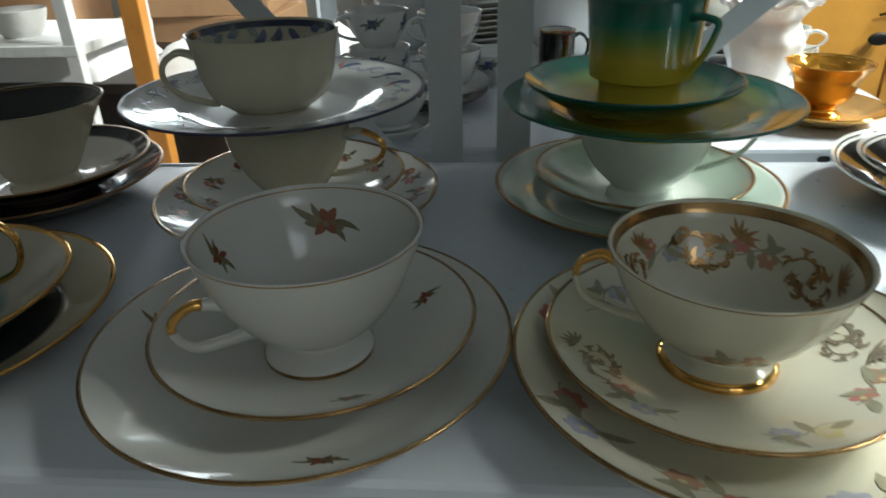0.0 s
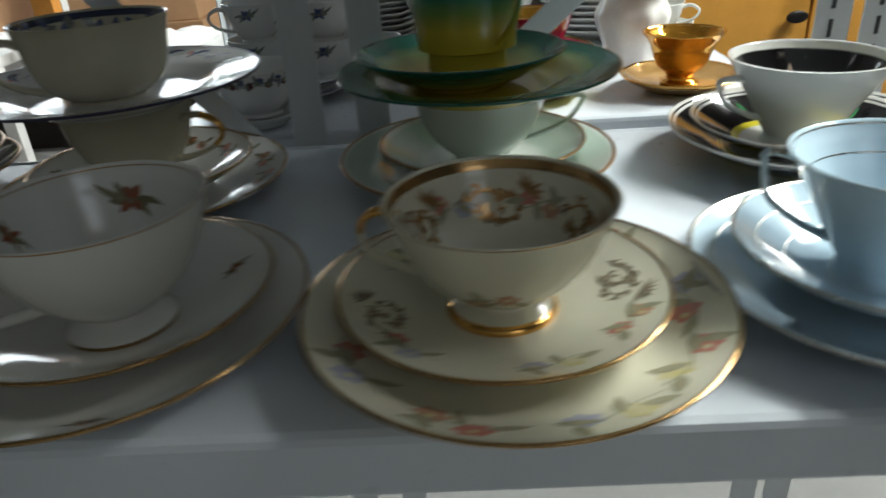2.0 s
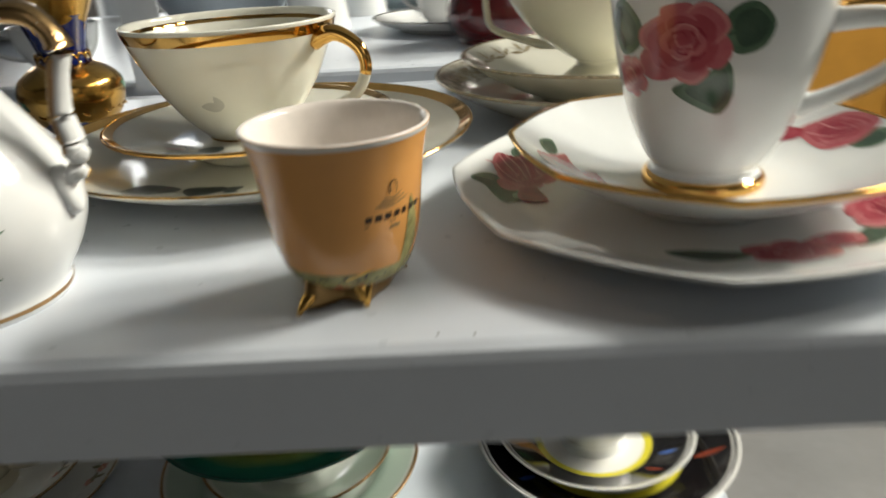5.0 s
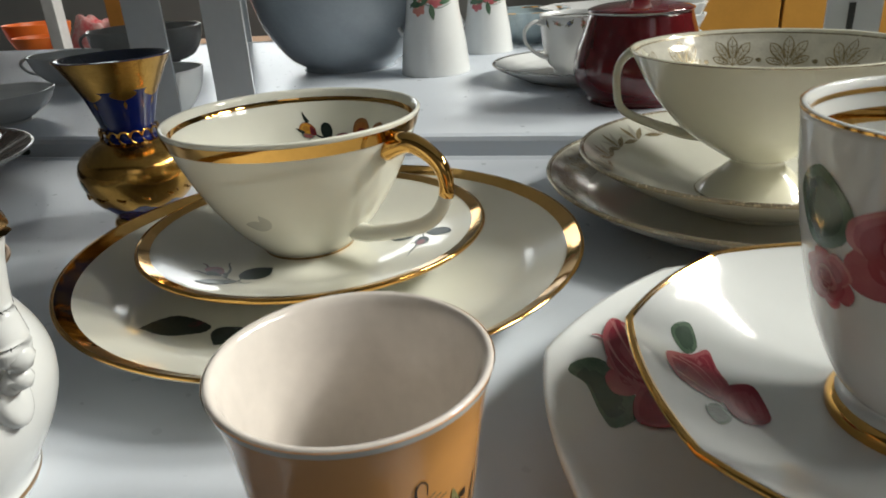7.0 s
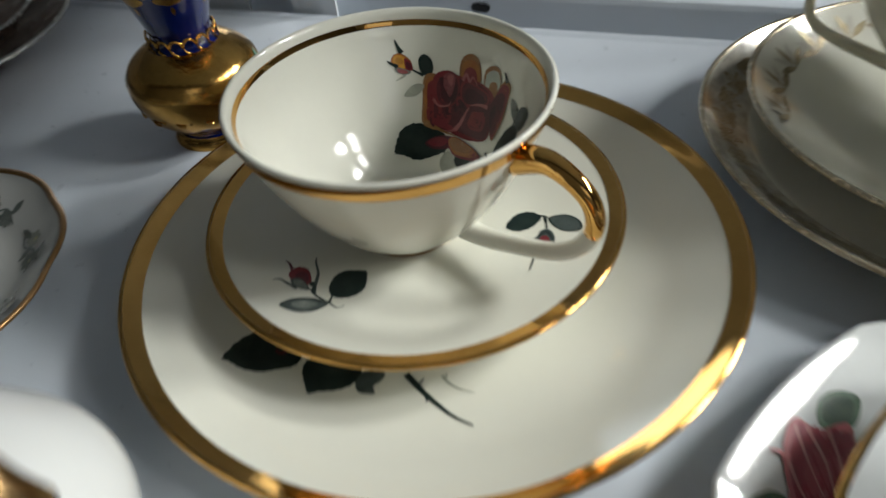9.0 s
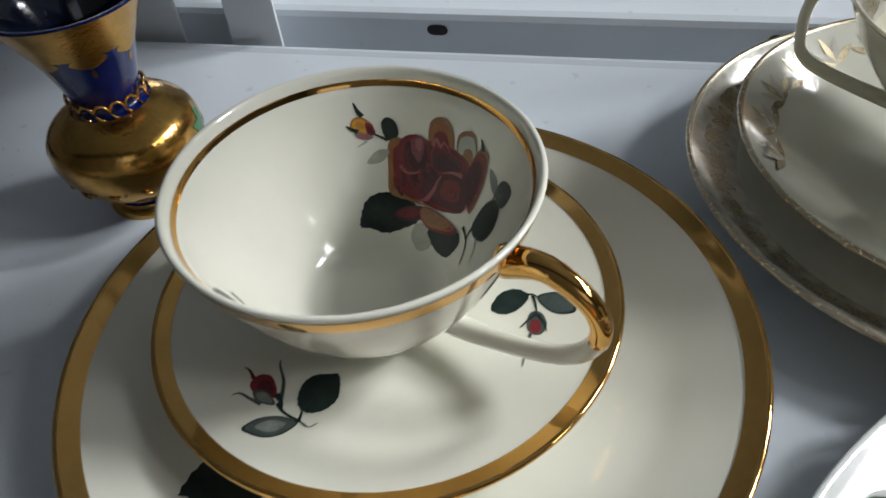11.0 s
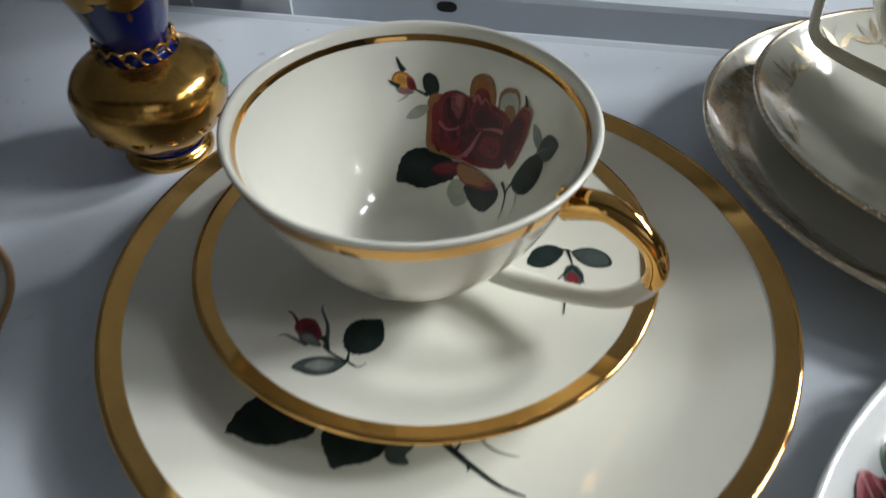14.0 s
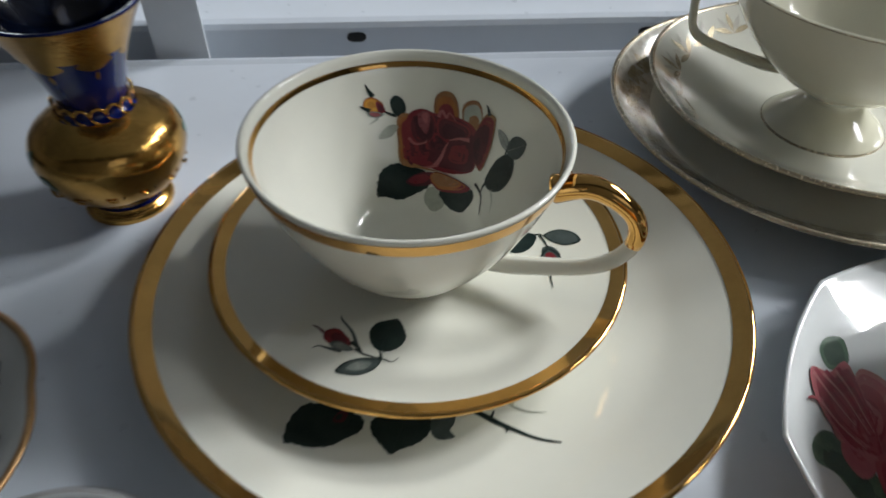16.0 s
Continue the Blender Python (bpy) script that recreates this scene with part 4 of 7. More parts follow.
for a, m, ln in ((2.55, RAYG, 0.024), (1.35, RAYW, 0.026), (-1.0, RAYR, 0.02)):
    pr.leaf(a, iw.s_of_z(0.024), 0, 0, 1.45, ln, ln * 0.22, m, saw=0)
    pr.cut()
pr.done("ray_print", r)
handle(r, ow, 0.048, 0.020, 0.017, 186, WHITE, 0.0028, 0.0022, "angle")

# ---- upper board ----
# cream set with gold bands and roses
r = thing("cake_plate", "cream porcelain cake plate with a gold band and dark rose leaves", "plate", (0.1165, 0.1748, H))
iw, ow, _ = plate(r, "dish", 0.0992, 0.0186, 0.064, CREAM, segs=128)
bm = ring(iw, iw.len - 0.0056, iw.len, segs=128)
q0, q1 = iw.p[-1]
lathe(bm, [(q0, q1 + 0.00016), (q0 + 0.0009, q1 + 0.00025), (q0 + 0.0013, q1 - 0.0004)], 128)
part("gold_band", bm, GOLD, r, "polished gold band over the rim")
pr = Print(iw)
mo = Motif(pr, radians(-100), iw.s_of_r(0.057), 560, 520, (-0.197, 7.481, 2.707, 0.047, -0.411, -0.021), (-0.831, -1.662, 7.586, 0.45, 0.192, 0.493))
LEAFVEIN = mat("leaf_vein_print", (0.018, 0.030, 0.027), 0.30, scale=170, coat=0.05, spec=0.25)
MIDLEAF = mat("mid_leaf_print", (0.040, 0.055, 0.052), 0.30, scale=170, coat=0.05, spec=0.25, col2=(0.085, 0.105, 0.10))
mo.patch(LEAF, [(28, 488), (60, 415), (130, 365), (210, 372), (290, 400), (350, 440), (330, 490), (260, 515), (200, 532), (120, 525), (60, 500)], 0.022)
mo.tones((LEAFVEIN, LEAF), [(150, 470), (220, 400), (330, 425), (300, 470), (220, 490)], (180, 470), (0.85, 0.7))
mo.tones((ROSEDARK, LEAF), [(230, 440), (270, 405), (300, 412), (270, 450)], (250, 430), (1.0, 0.5))
mo.patch(LEAF, [(368, 500), (385, 450), (450, 430), (560, 430), (605, 455), (585, 520), (530, 560), (460, 578), (418, 592), (395, 560)], 0.022)
mo.line(LEAFVEIN, 0.0003, [(425, 580), (470, 520), (520, 440)])
mo.patch(MIDLEAF, [(592, 500), (620, 455), (690, 450), (685, 490), (662, 520), (675, 550), (620, 556), (596, 538)], 0.02)
mo.line(LEAF, 0.0009, [(770, 445), (830, 500), (900, 545), (1000, 590), (1100, 606)])
mo.line(LEAF, 0.0006, [(822, 492), (836, 470), (838, 458)])
mo.line(LEAF, 0.0006, [(878, 535), (880, 548), (876, 558)])
mo.line(PALELEAF, 0.00045, [(905, 440), (930, 465), (985, 490), (1055, 500)])
mo.line(PALELEAF, 0.0004, [(918, 455), (922, 440), (915, 428)])
pr.done("rose_leaf_print", r, "dark rose leaves and a thorny stem painted on the glaze")
r = thing("saucer", "cream porcelain saucer with a gold band and rosebuds", "saucer", (0.1088, 0.1823, H + 0.005))
iw, ow, _ = plate(r, "dish", 0.0686, 0.0177, 0.030, CREAM, segs=112, floor=0.0090)
bm = ring(iw, iw.len - 0.0041, iw.len, segs=112)
q0, q1 = iw.p[-1]
lathe(bm, [(q0, q1 + 0.00016), (q0 + 0.001, q1 + 0.00025), (q0 + 0.00145, q1 - 0.0006), (q0 + 0.0008, q1 - 0.0016)], 112)
part("gold_band", bm, GOLD, r, "polished gold band over the rim")


def bud_sprig(pr, th, s, turn, red):
    def tf(u, v):
        return (u * math.cos(turn) - v * math.sin(turn), u * math.sin(turn) + v * math.cos(turn))
    pr.stem(th, s, [tf(0.006, 0.0015), tf(0.001, 0.001), tf(-0.006, -0.0045), tf(-0.0095, -0.0075)], 0.0006, LEAF)
    pr.stem(th, s, [tf(0.001, 0.001), tf(0.001, -0.004)], 0.0005, LEAF)
    a, b = tf(0.0015, -0.0035)
    pr.leaf(th, s, a, b, turn + radians(-74), 0.0138, 0.0118, LEAF, saw=0.05, n=20, blunt=0.55)
    a, b = tf(0.000, 0.001)
    pr.leaf(th, s, a, b, turn + radians(160), 0.0160, 0.0062, GREYLEAF, saw=0.06, n=18, blunt=0.7)
    a, b = tf(-0.0075, -0.0055)
    pr.leaf(th, s, a, b, turn + radians(-140), 0.0105, 0.0070, red, saw=0)
    pr.leaf(th, s, a, b, turn + radians(-128), 0.0085, 0.0036, ROSEDARK, saw=0)
    pr.leaf(th, s, a, b, turn + radians(178), 0.0080, 0.0040, PALELEAF, saw=0)
    for q, ln in ((-100, 0.0105), (-160, 0.0125), (165, 0.0125)):
        pr.leaf(th, s, a, b, turn + radians(q), ln, 0.0014, GREYLEAF, saw=0, curl=0.3)
    pr.cut()


pr = Print(iw)
mo = Motif(pr, radians(-113.5), iw.s_of_r(0.0475), 360, 170, (-2.532, 6.603, 6.591, 0.104, -0.461, -0.159), (-3.607, -4.53, 9.346, 0.537, 1.133, 0.537))
mo.line(LEAF, 0.00055, [(340, 175), (370, 200), (430, 222), (470, 238), (498, 224)])
mo.line(LEAF, 0.0005, [(430, 222), (432, 200), (430, 180)])
mo.patch(LEAF, [(405, 150), (415, 110), (450, 85), (500, 80), (528, 82), (540, 120), (540, 155), (510, 185), (460, 198), (420, 185)], 0.022)
mo.line(LEAFVEIN, 0.00025, [(430, 190), (465, 145), (510, 95)])
mo.tones((LEAF, MIDLEAF, GREYLEAF), [(242, 252), (290, 222), (360, 212), (410, 220), (430, 230), (390, 262), (330, 276), (275, 268)], (340, 240), (1.0, 0.9, 0.55))
mo.tones((ROSERED, ROSEDARK), [(232, 120), (255, 95), (300, 98), (330, 140), (320, 165), (280, 160), (245, 145)], (300, 135), (1.0, 0.6))
mo.tones((MIDLEAF, GREYLEAF), [(250, 145), (285, 140), (325, 165), (330, 182), (285, 178), (258, 165)], (295, 162), (1.0, 0.75))
mo.line(ROSEDARK, 0.0006, [(240, 108), (220, 85), (198, 74)])
mo.line(MIDLEAF, 0.0007, [(350, 165), (345, 110), (318, 65), (316, 48)])
mo.line(MIDLEAF, 0.0006, [(285, 182), (240, 165), (205, 152), (182, 158)])
mo.line(LEAF, 0.0010, [(330, 150), (352, 170), (362, 192)])
pr.cut()
mo = Motif(pr, radians(4), iw.s_of_r(0.0425), 1020, 410, (-2.525, -4.014, -26.764, -1.038, 0.951, -0.658), (2.768, 17.796, -1.717, -0.103, -1.51, 7.553))
mo.patch(LEAF, [(938, 412), (950, 390), (975, 380), (998, 388), (985, 408), (960, 418)], 0.02)
mo.tones((LEAF, MIDLEAF), [(1012, 388), (1040, 380), (1068, 388), (1078, 404), (1050, 410), (1025, 402)], (1040, 394), (1.0, 0.86))
mo.line(LEAF, 0.0005, [(992, 388), (1005, 386), (1014, 392)])
mo.line(LEAF, 0.0005, [(1004, 388), (1012, 402), (1016, 414)])
mo.tones((MIDLEAF, ROSERED), [(1005, 412), (1022, 410), (1036, 425), (1030, 440), (1012, 440), (1002, 428)], (1016, 438), (1.0, 0.6))
mo.line(LEAF, 0.0007, [(1016, 412), (1004, 422), (992, 434)])
mo.line(LEAF, 0.0006, [(1018, 414), (1030, 424), (1038, 436)])
mo.line(MIDLEAF, 0.0005, [(1012, 440), (1010, 462), (1010, 486)])
pr.cut()
bud_sprig(pr, radians(130), iw.s_of_r(0.047), 1.0, ROSERED)
pr.done("rosebud_print", r, "rosebud sprigs painted on the glaze")
r = thing("teacup", "cream porcelain teacup with gold rim bands and a painted rose inside", "cup", (0.1058, 0.1817, H + 0.0140))
MC = [(0.0180, 0), (0.0182, 0.0012), (0.0208, 0.0035), (0.0278, 0.0110), (0.0362, 0.0235), (0.0424, 0.0360), (0.0470, 0.0475), (0.0487, 0.0533)]
iw, ow, _ = cup_body(r, "bowl", MC, 0.0042, CREAM, segs=112)
bm = ring(iw, iw.len - 0.0036, iw.len - 0.0016, segs=112)
ring(ow, ow.len - 0.0062, ow.len - 0.0016, segs=112, bm=bm)
part("gold_band", bm, GOLD, r, "gold bands inside and outside the rim")
part("gold_foot", ring(ow, 0.0, 0.0011), WORNGOLD, r)
handle(r, ow, 0.0440, 0.0100, 0.0250, -24, CREAM, 0.0030, 0.0034, "ear", GOLD, (0.0, 0.52))
pr = Print(iw)
Y2 = mat("deep_yellow_print", (0.42, 0.22, 0.03), 0.14, scale=160, coat=0.2, col2=(0.36, 0.14, 0.03))
DK = mat("maroon_print", (0.034, 0.003, 0.008), 0.30, scale=170, coat=0.05, spec=0.3, col2=(0.065, 0.008, 0.015))
TAN = mat("tan_petal_print", (0.30, 0.17, 0.075), 0.25, scale=150, coat=0.1, spec=0.3, col2=(0.22, 0.085, 0.04))
MAUVE = mat("mauve_petal_print", (0.25, 0.075, 0.085), 0.28, scale=150, coat=0.1, spec=0.3, col2=(0.15, 0.03, 0.04))
RD, OR, LT, RS = ROSEDARK, ROSEORANGE, ROSELIGHT, ROSERED
mo = Motif(pr, radians(68), iw.s_of_z(0.0275), 480, 360, (-0.826, -9.127, -2.266, -0.21, -0.28, -0.159), (-3.224, 2.326, -7.154, 0.632, 0.351, 0.008))
# leaves below and beside the rose
mo.patch(LEAF, [(188, 515), (208, 455), (265, 425), (335, 440), (395, 480), (400, 540), (350, 572), (285, 592), (225, 566), (188, 556)], 0.024)
mo.line(LEAFVEIN, 0.0003, [(215, 535), (290, 520), (380, 500)])
mo.patch(PALELEAF, [(372, 605), (395, 552), (440, 560), (446, 630), (398, 660)], 0.015)
mo.patch(LEAF, [(432, 575), (490, 560), (560, 555), (572, 590), (545, 630), (512, 656), (462, 642)], 0.02)
mo.tones((MIDLEAF, LEAF), [(622, 525), (650, 470), (690, 425), (742, 408), (762, 440), (750, 505), (700, 556), (645, 558)], (690, 490), (1.0, 0.92))
mo.leaf(GREYLEAF, (736, 398), (700, 300), 56, MIDLEAF, 0.03)
mo.leaf(MIDLEAF, (728, 398), (822, 380), 56, GREYLEAF, 0.03)
mo.line(LEAF, 0.0006, [(582, 532), (606, 580), (598, 656)])
mo.line(LEAF, 0.0005, [(628, 525), (612, 548), (604, 575)])
mo.line(PALELEAF, 0.0004, [(650, 555), (660, 600), (655, 640)])
mo.line(LEAF, 0.00045, [(730, 392), (722, 410), (705, 430)])
# outer petals
mo.tones((TAN, OR, RS), [(292, 225), (335, 200), (385, 230), (385, 340), (382, 450), (298, 430), (290, 330)], (382, 340), (1.0, 0.90, 0.78))
mo.tones((TAN, OR, RS), [(452, 205), (462, 130), (500, 104), (538, 125), (552, 190), (540, 250), (480, 255)], (498, 262), (1.0, 0.84, 0.62))
mo.tones((TAN, PALELEAF, TAN), [(562, 260), (568, 185), (600, 158), (636, 172), (644, 235), (622, 310), (585, 310)], (608, 300), (1.0, 0.86, 0.5))
mo.tones((TAN, RS, RD), [(605, 480), (585, 380), (615, 290), (660, 228), (694, 248), (686, 305), (655, 400)], (590, 400), (1.0, 0.92, 0.72))
mo.line(LEAFVEIN, 0.0008, [(672, 236), (670, 208), (666, 188)])
# body of the bloom
mo.tones((RS, RD, DK), [(322, 280), (345, 205), (400, 182), (455, 205), (560, 240), (610, 300), (600, 400), (575, 480), (480, 490), (390, 450), (325, 420)], (470, 340), (1.0, 0.92, 0.74))
mo.tones((RD, RS), [(325, 415), (335, 350), (400, 360), (470, 350), (455, 410), (420, 452), (350, 445)], (345, 425), (1.0, 0.55))
mo.tones((RS, RD, DK), [(345, 310), (340, 240), (365, 200), (415, 185), (448, 215), (450, 275), (425, 335), (375, 345)], (425, 300), (1.0, 0.86, 0.62))
mo.tones((MAUVE, LT), [(378, 215), (402, 192), (432, 200), (430, 250), (412, 300), (396, 280), (380, 245)], (420, 205), (1.0, 0.50))
mo.line(DK, 0.0008, [(372, 215), (380, 270), (408, 318)])
mo.tones((RS, RD, DK), [(455, 260), (480, 222), (540, 250), (585, 285), (580, 325), (510, 332), (465, 320)], (520, 326), (1.0, 0.88, 0.66))
mo.tones((RD, RS), [(492, 344), (540, 340), (585, 350), (592, 430), (560, 482), (480, 470), (455, 430), (472, 385)], (535, 395), (1.0, 0.60))
mo.tones((RD, DK), [(588, 350), (612, 300), (636, 285), (634, 350), (608, 440), (590, 440)], (595, 400), (1.0, 0.6))
mo.line(LT, 0.0005, [(338, 312), (362, 342), (402, 340), (414, 324)])
mo.line(LT, 0.0007, [(580, 342), (540, 331), (500, 336)])
mo.line(LT, 0.0009, [(430, 452), (458, 415), (480, 370), (496, 346)])
mo.line(LT, 0.0006, [(440, 448), (400, 458), (345, 444)])
mo.line(LT, 0.0007, [(468, 224), (485, 196), (500, 228), (514, 208), (536, 248)])
# turned-out lower petals
mo.tones((RD, RS), [(312, 515), (350, 485), (410, 478), (440, 500), (410, 535), (350, 540)], (340, 505), (1.0, 0.66))
mo.tones((RS, OR, TAN), [(405, 500), (430, 480), (480, 500), (540, 535), (562, 556), (520, 575), (445, 570), (415, 540)], (432, 495), (1.0, 0.86, 0.66))
mo.line(TAN, 0.0006, [(345, 440), (390, 462), (440, 478)])
pr.cut()
# side bud
mo.line(LEAF, 0.0005, [(290, 215), (245, 200), (215, 190)])
mo.line(LEAF, 0.0009, [(180, 140), (158, 122), (138, 98)])
mo.tones((OR, BUDYELLOW, Y2), [(128, 185), (140, 155), (180, 142), (225, 160), (232, 190), (200, 205), (150, 202)], (165, 172), (1.0, 0.8, 0.4))
mo.tones((RS, RD), [(195, 158), (225, 165), (240, 195), (212, 205), (198, 185)], (220, 185), (1.0, 0.6))
mo.tones((GREYLEAF, LT), [(150, 205), (200, 200), (232, 208), (205, 224), (165, 222)], (190, 212), (1.0, 0.7))
mo.line(LEAF, 0.0007, [(165, 198), (135, 194), (110, 188)])
mo.line(PALELEAF, 0.0006, [(205, 225), (185, 240), (162, 255)])
mo.tones((LEAF, LEAFVEIN), [(262, 152), (285, 124), (320, 138), (334, 184), (312, 216), (278, 202)], (298, 170), (1.0, 0.6))
mo.leaf(PALELEAF, (295, 258), (205, 312), 60, None, 0.02)
pr.cut()
bud_sprig(pr, radians(-128), iw.s_of_z(0.030), 2.4, ROSEPINK)
pr.done("rose_print", r, "dark red and yellow rose painted inside the bowl")
FAINT = mat("faint_leaf_print", (0.58, 0.58, 0.52), 0.12, coat=0.3)
pr = Print(ow)
pr.leaf(radians(-95), ow.s_of_z(0.020), 0.004, 0, radians(175), 0.010, 0.006, FAINT, saw=0.05)
pr.leaf(radians(-95), ow.s_of_z(0.020), 0.004, 0, radians(110), 0.007, 0.004, FAINT, saw=0.05)
pr.done("leaf_print", r)

# white angular set with pink roses
octo = lambda a: 1.0 + 0.037 * (1 / max(math.cos(((a + 0.2) % (math.pi / 4)) - math.pi / 8), 0.5) - 1) / 0.082 - 0.015
WROSE = mat("white_rose_porcelain", (0.73, 0.755, 0.75), 0.07, var=0.02, coat=0.4)


ROSEMID = mat("mid_pink_print", (0.40, 0.075, 0.095), 0.14, scale=140, coat=0.2, col2=(0.34, 0.05, 0.07))
ROSEFADE = mat("faded_pink_print", (0.58, 0.24, 0.24), 0.14, scale=140, coat=0.2, col2=(0.52, 0.17, 0.18))


def pink_bloom(mo, x, y, k):
    """A full pink rose on the drawing grid, k across: overlapping cupped petals round a furled heart."""
    def ring_of(count, ro, size, off, tones):
        for i in range(count):
            a = off + i * 2 * math.pi / count
            cx, cy, rr = x + ro * k * math.cos(a), y + ro * k * math.sin(a), size * k * (0.92 + 0.14 * math.sin(i * 4.1))
            pts = [(cx + rr * (1.0 if math.cos(b) > 0 else 0.75) * math.cos(a + b), cy + rr * (0.9 + 0.12 * math.sin(3 * b + i)) * math.sin(a + b)) for b in (0, 0.8, 1.6, 2.5, 3.6, 4.6, 5.5)]
            mo.tones(tones if i % 2 else (tones[1], tones[1], tones[2]), pts, (x + 0.2 * ro * k * math.cos(a), y + 0.2 * ro * k * math.sin(a)), (1.0, 0.88, 0.66))
    ring_of(6, 0.26, 0.27, 0.3, (ROSEFADE, ROSEPALE, ROSEMID))
    ring_of(5, 0.15, 0.23, 0.8, (ROSEPALE, ROSEMID, ROSEPINK))
    ring_of(4, 0.07, 0.17, 0.2, (ROSEFADE, ROSEPALE, ROSEMID))
    for i in range(5):
        a = i * 1.3
        mo.line(ROSEPINK, 0.0004, [(x + 0.16 * k * math.cos(a), y + 0.14 * k * math.sin(a)), (x + 0.13 * k * math.cos(a + 0.7), y + 0.12 * k * math.sin(a + 0.7)), (x + 0.06 * k * math.cos(a + 1.4), y + 0.06 * k * math.sin(a + 1.4))])


def green_leaf(mo, pts, p, q):
    mo.tones((GREENLEAF, DEEPGREEN), pts, ((p[0] + q[0]) / 2, (p[1] + q[1]) / 2), (1.0, 0.72))
    mo.line(DEEPGREEN, 0.0004, [p, ((p[0] + q[0]) / 2, (p[1] + q[1]) / 2), q])


DEEPGREEN = mat("deep_green_print", (0.030, 0.062, 0.042), 0.14, scale=150, coat=0.3, col2=(0.055, 0.10, 0.065))
r = thing("cake_plate", "white angular cake plate painted with pink roses", "plate", (0.2924, 0.0895, H))
iw, ow, _ = plate(r, "dish", 0.0875, 0.0146, 0.054, WROSE, shape=octo, segs=128)
pr = Print(iw, octo, 0.0875)
S = iw.s_of_r(0.069)
for a in (178, 88, -2):
    mo = Motif(pr, radians(a), S, 350, 550, (-15.553, -4.06, 11.079, 0.066, 0.338, -0.407), (-0.967, -6.765, -2.109, 0.113, -0.543, 0.979))
    green_leaf(mo, [(375, 285), (430, 258), (500, 275), (480, 345), (385, 345)], (470, 335), (390, 280))
    green_leaf(mo, [(158, 545), (230, 490), (300, 515), (380, 600), (425, 740), (345, 818), (285, 750), (225, 612)], (370, 720), (180, 550))
    pink_bloom(mo, 455, 520, 330)
    mo.tones((ROSEPALE, ROSEPINK, ROSEMID), [(268, 400), (300, 320), (375, 352), (470, 345), (490, 500), (470, 640), (400, 610), (320, 540)], (460, 560), (1.0, 0.9, 0.66))
    mo.tones((ROSEMID, ROSEPINK), [(400, 690), (440, 620), (500, 650), (560, 800), (470, 810), (410, 770)], (500, 740), (1.0, 0.8))
    for p in ([(300, 335), (340, 420), (400, 520)], [(340, 350), (400, 440), (450, 560)], [(280, 410), (330, 500), (410, 590)], [(400, 355), (440, 440), (470, 560)]):
        mo.line(ROSEFADE, 0.0005, p)
        mo.line(ROSEPINK, 0.0007, [(x + 16, y - 6) for x, y in p])
    mo.line(ROSEPALE, 0.0010, [(290, 420), (255, 398), (228, 394)])
    pr.cut()
mo = Motif(pr, radians(-75), iw.s_of_r(0.058), 0, 0, (0, 12.0, 0, 0, 0, 0), (0, 0, -9.0, 0, 0, 0))
green_leaf(mo, [(-330, 20), (-240, -20), (-130, 10), (-120, 60), (-230, 75)], (-130, 30), (-320, 25))
green_leaf(mo, [(150, -60), (230, -110), (310, -90), (290, -20), (190, 0)], (160, -20), (300, -80))
pink_bloom(mo, -10, 10, 240)
mo.tones((ROSEPALE, ROSEPINK), [(60, 20), (160, -60), (220, -20), (170, 60), (90, 80)], (110, 30), (1.0, 0.7))
pr.done("rose_print", r)
r = thing("saucer", "white angular saucer with gold rim and pink roses", "saucer", (0.2955, 0.0878, H + 0.005))
iw, ow, _ = plate(r, "dish", 0.0690, 0.0243, 0.030, WROSE, shape=octo, segs=128)
plate_gilt(r, iw, 0.0007, GOLD, shape=octo)
pr = Print(iw, octo, 0.0690)
S = iw.s_of_r(0.050)
for a in (190, -80):
    mo = Motif(pr, radians(a), S, 700, 620, (-15.203, -4.196, 10.548, 0.15, 0.255, -0.216), (-0.966, -8.136, 0.954, 0.439, -1.272, 1.279))
    green_leaf(mo, [(558, 440), (580, 400), (622, 410), (655, 510), (620, 540)], (640, 525), (575, 410))
    green_leaf(mo, [(705, 800), (745, 770), (800, 830), (760, 880)], (790, 850), (710, 800))
    mo.tones((ROSEPALE, ROSEPINK, ROSEMID), [(552, 540), (640, 545), (690, 520), (735, 600), (790, 690), (760, 760), (660, 710), (590, 650)], (740, 690), (1.0, 0.88, 0.6))
    mo.tones((ROSEPINK, ROSEMID), [(760, 690), (850, 670), (900, 730), (930, 830), (850, 850), (780, 790)], (850, 780), (1.0, 0.7))
    for p in ([(570, 560), (640, 600), (720, 690)], [(600, 560), (680, 610), (750, 700)], [(590, 630), (660, 680), (740, 740)]):
        mo.line(ROSEFADE, 0.0004, p)
    pr.cut()
mo = Motif(pr, radians(17), iw.s_of_r(0.055), 930, 330, (0.227, -13.887, -18.652, -0.403, 0.76, -0.83), (2.037, 5.833, -17.784, 0.204, 2.501, 1.795))
green_leaf(mo, [(980, 370), (1010, 340), (1060, 322), (1085, 345), (1040, 372)], (990, 368), (1075, 335))
mo.tones((ROSEPALE, ROSEMID, ROSEPINK), [(850, 325), (910, 300), (980, 282), (1055, 300), (1030, 335), (980, 365), (910, 378), (865, 355)], (950, 330), (1.0, 0.8, 0.5))
mo.tones((ROSEPINK, ROSEMID), [(782, 345), (815, 320), (860, 325), (850, 345), (800, 355)], (820, 340), (1.0, 0.7))
for p in ([(870, 335), (930, 345), (990, 330)], [(900, 310), (950, 325), (1020, 310)], [(900, 365), (950, 355), (1000, 345)]):
    mo.line(ROSEFADE, 0.0005, p)
pr.done("rose_print", r)
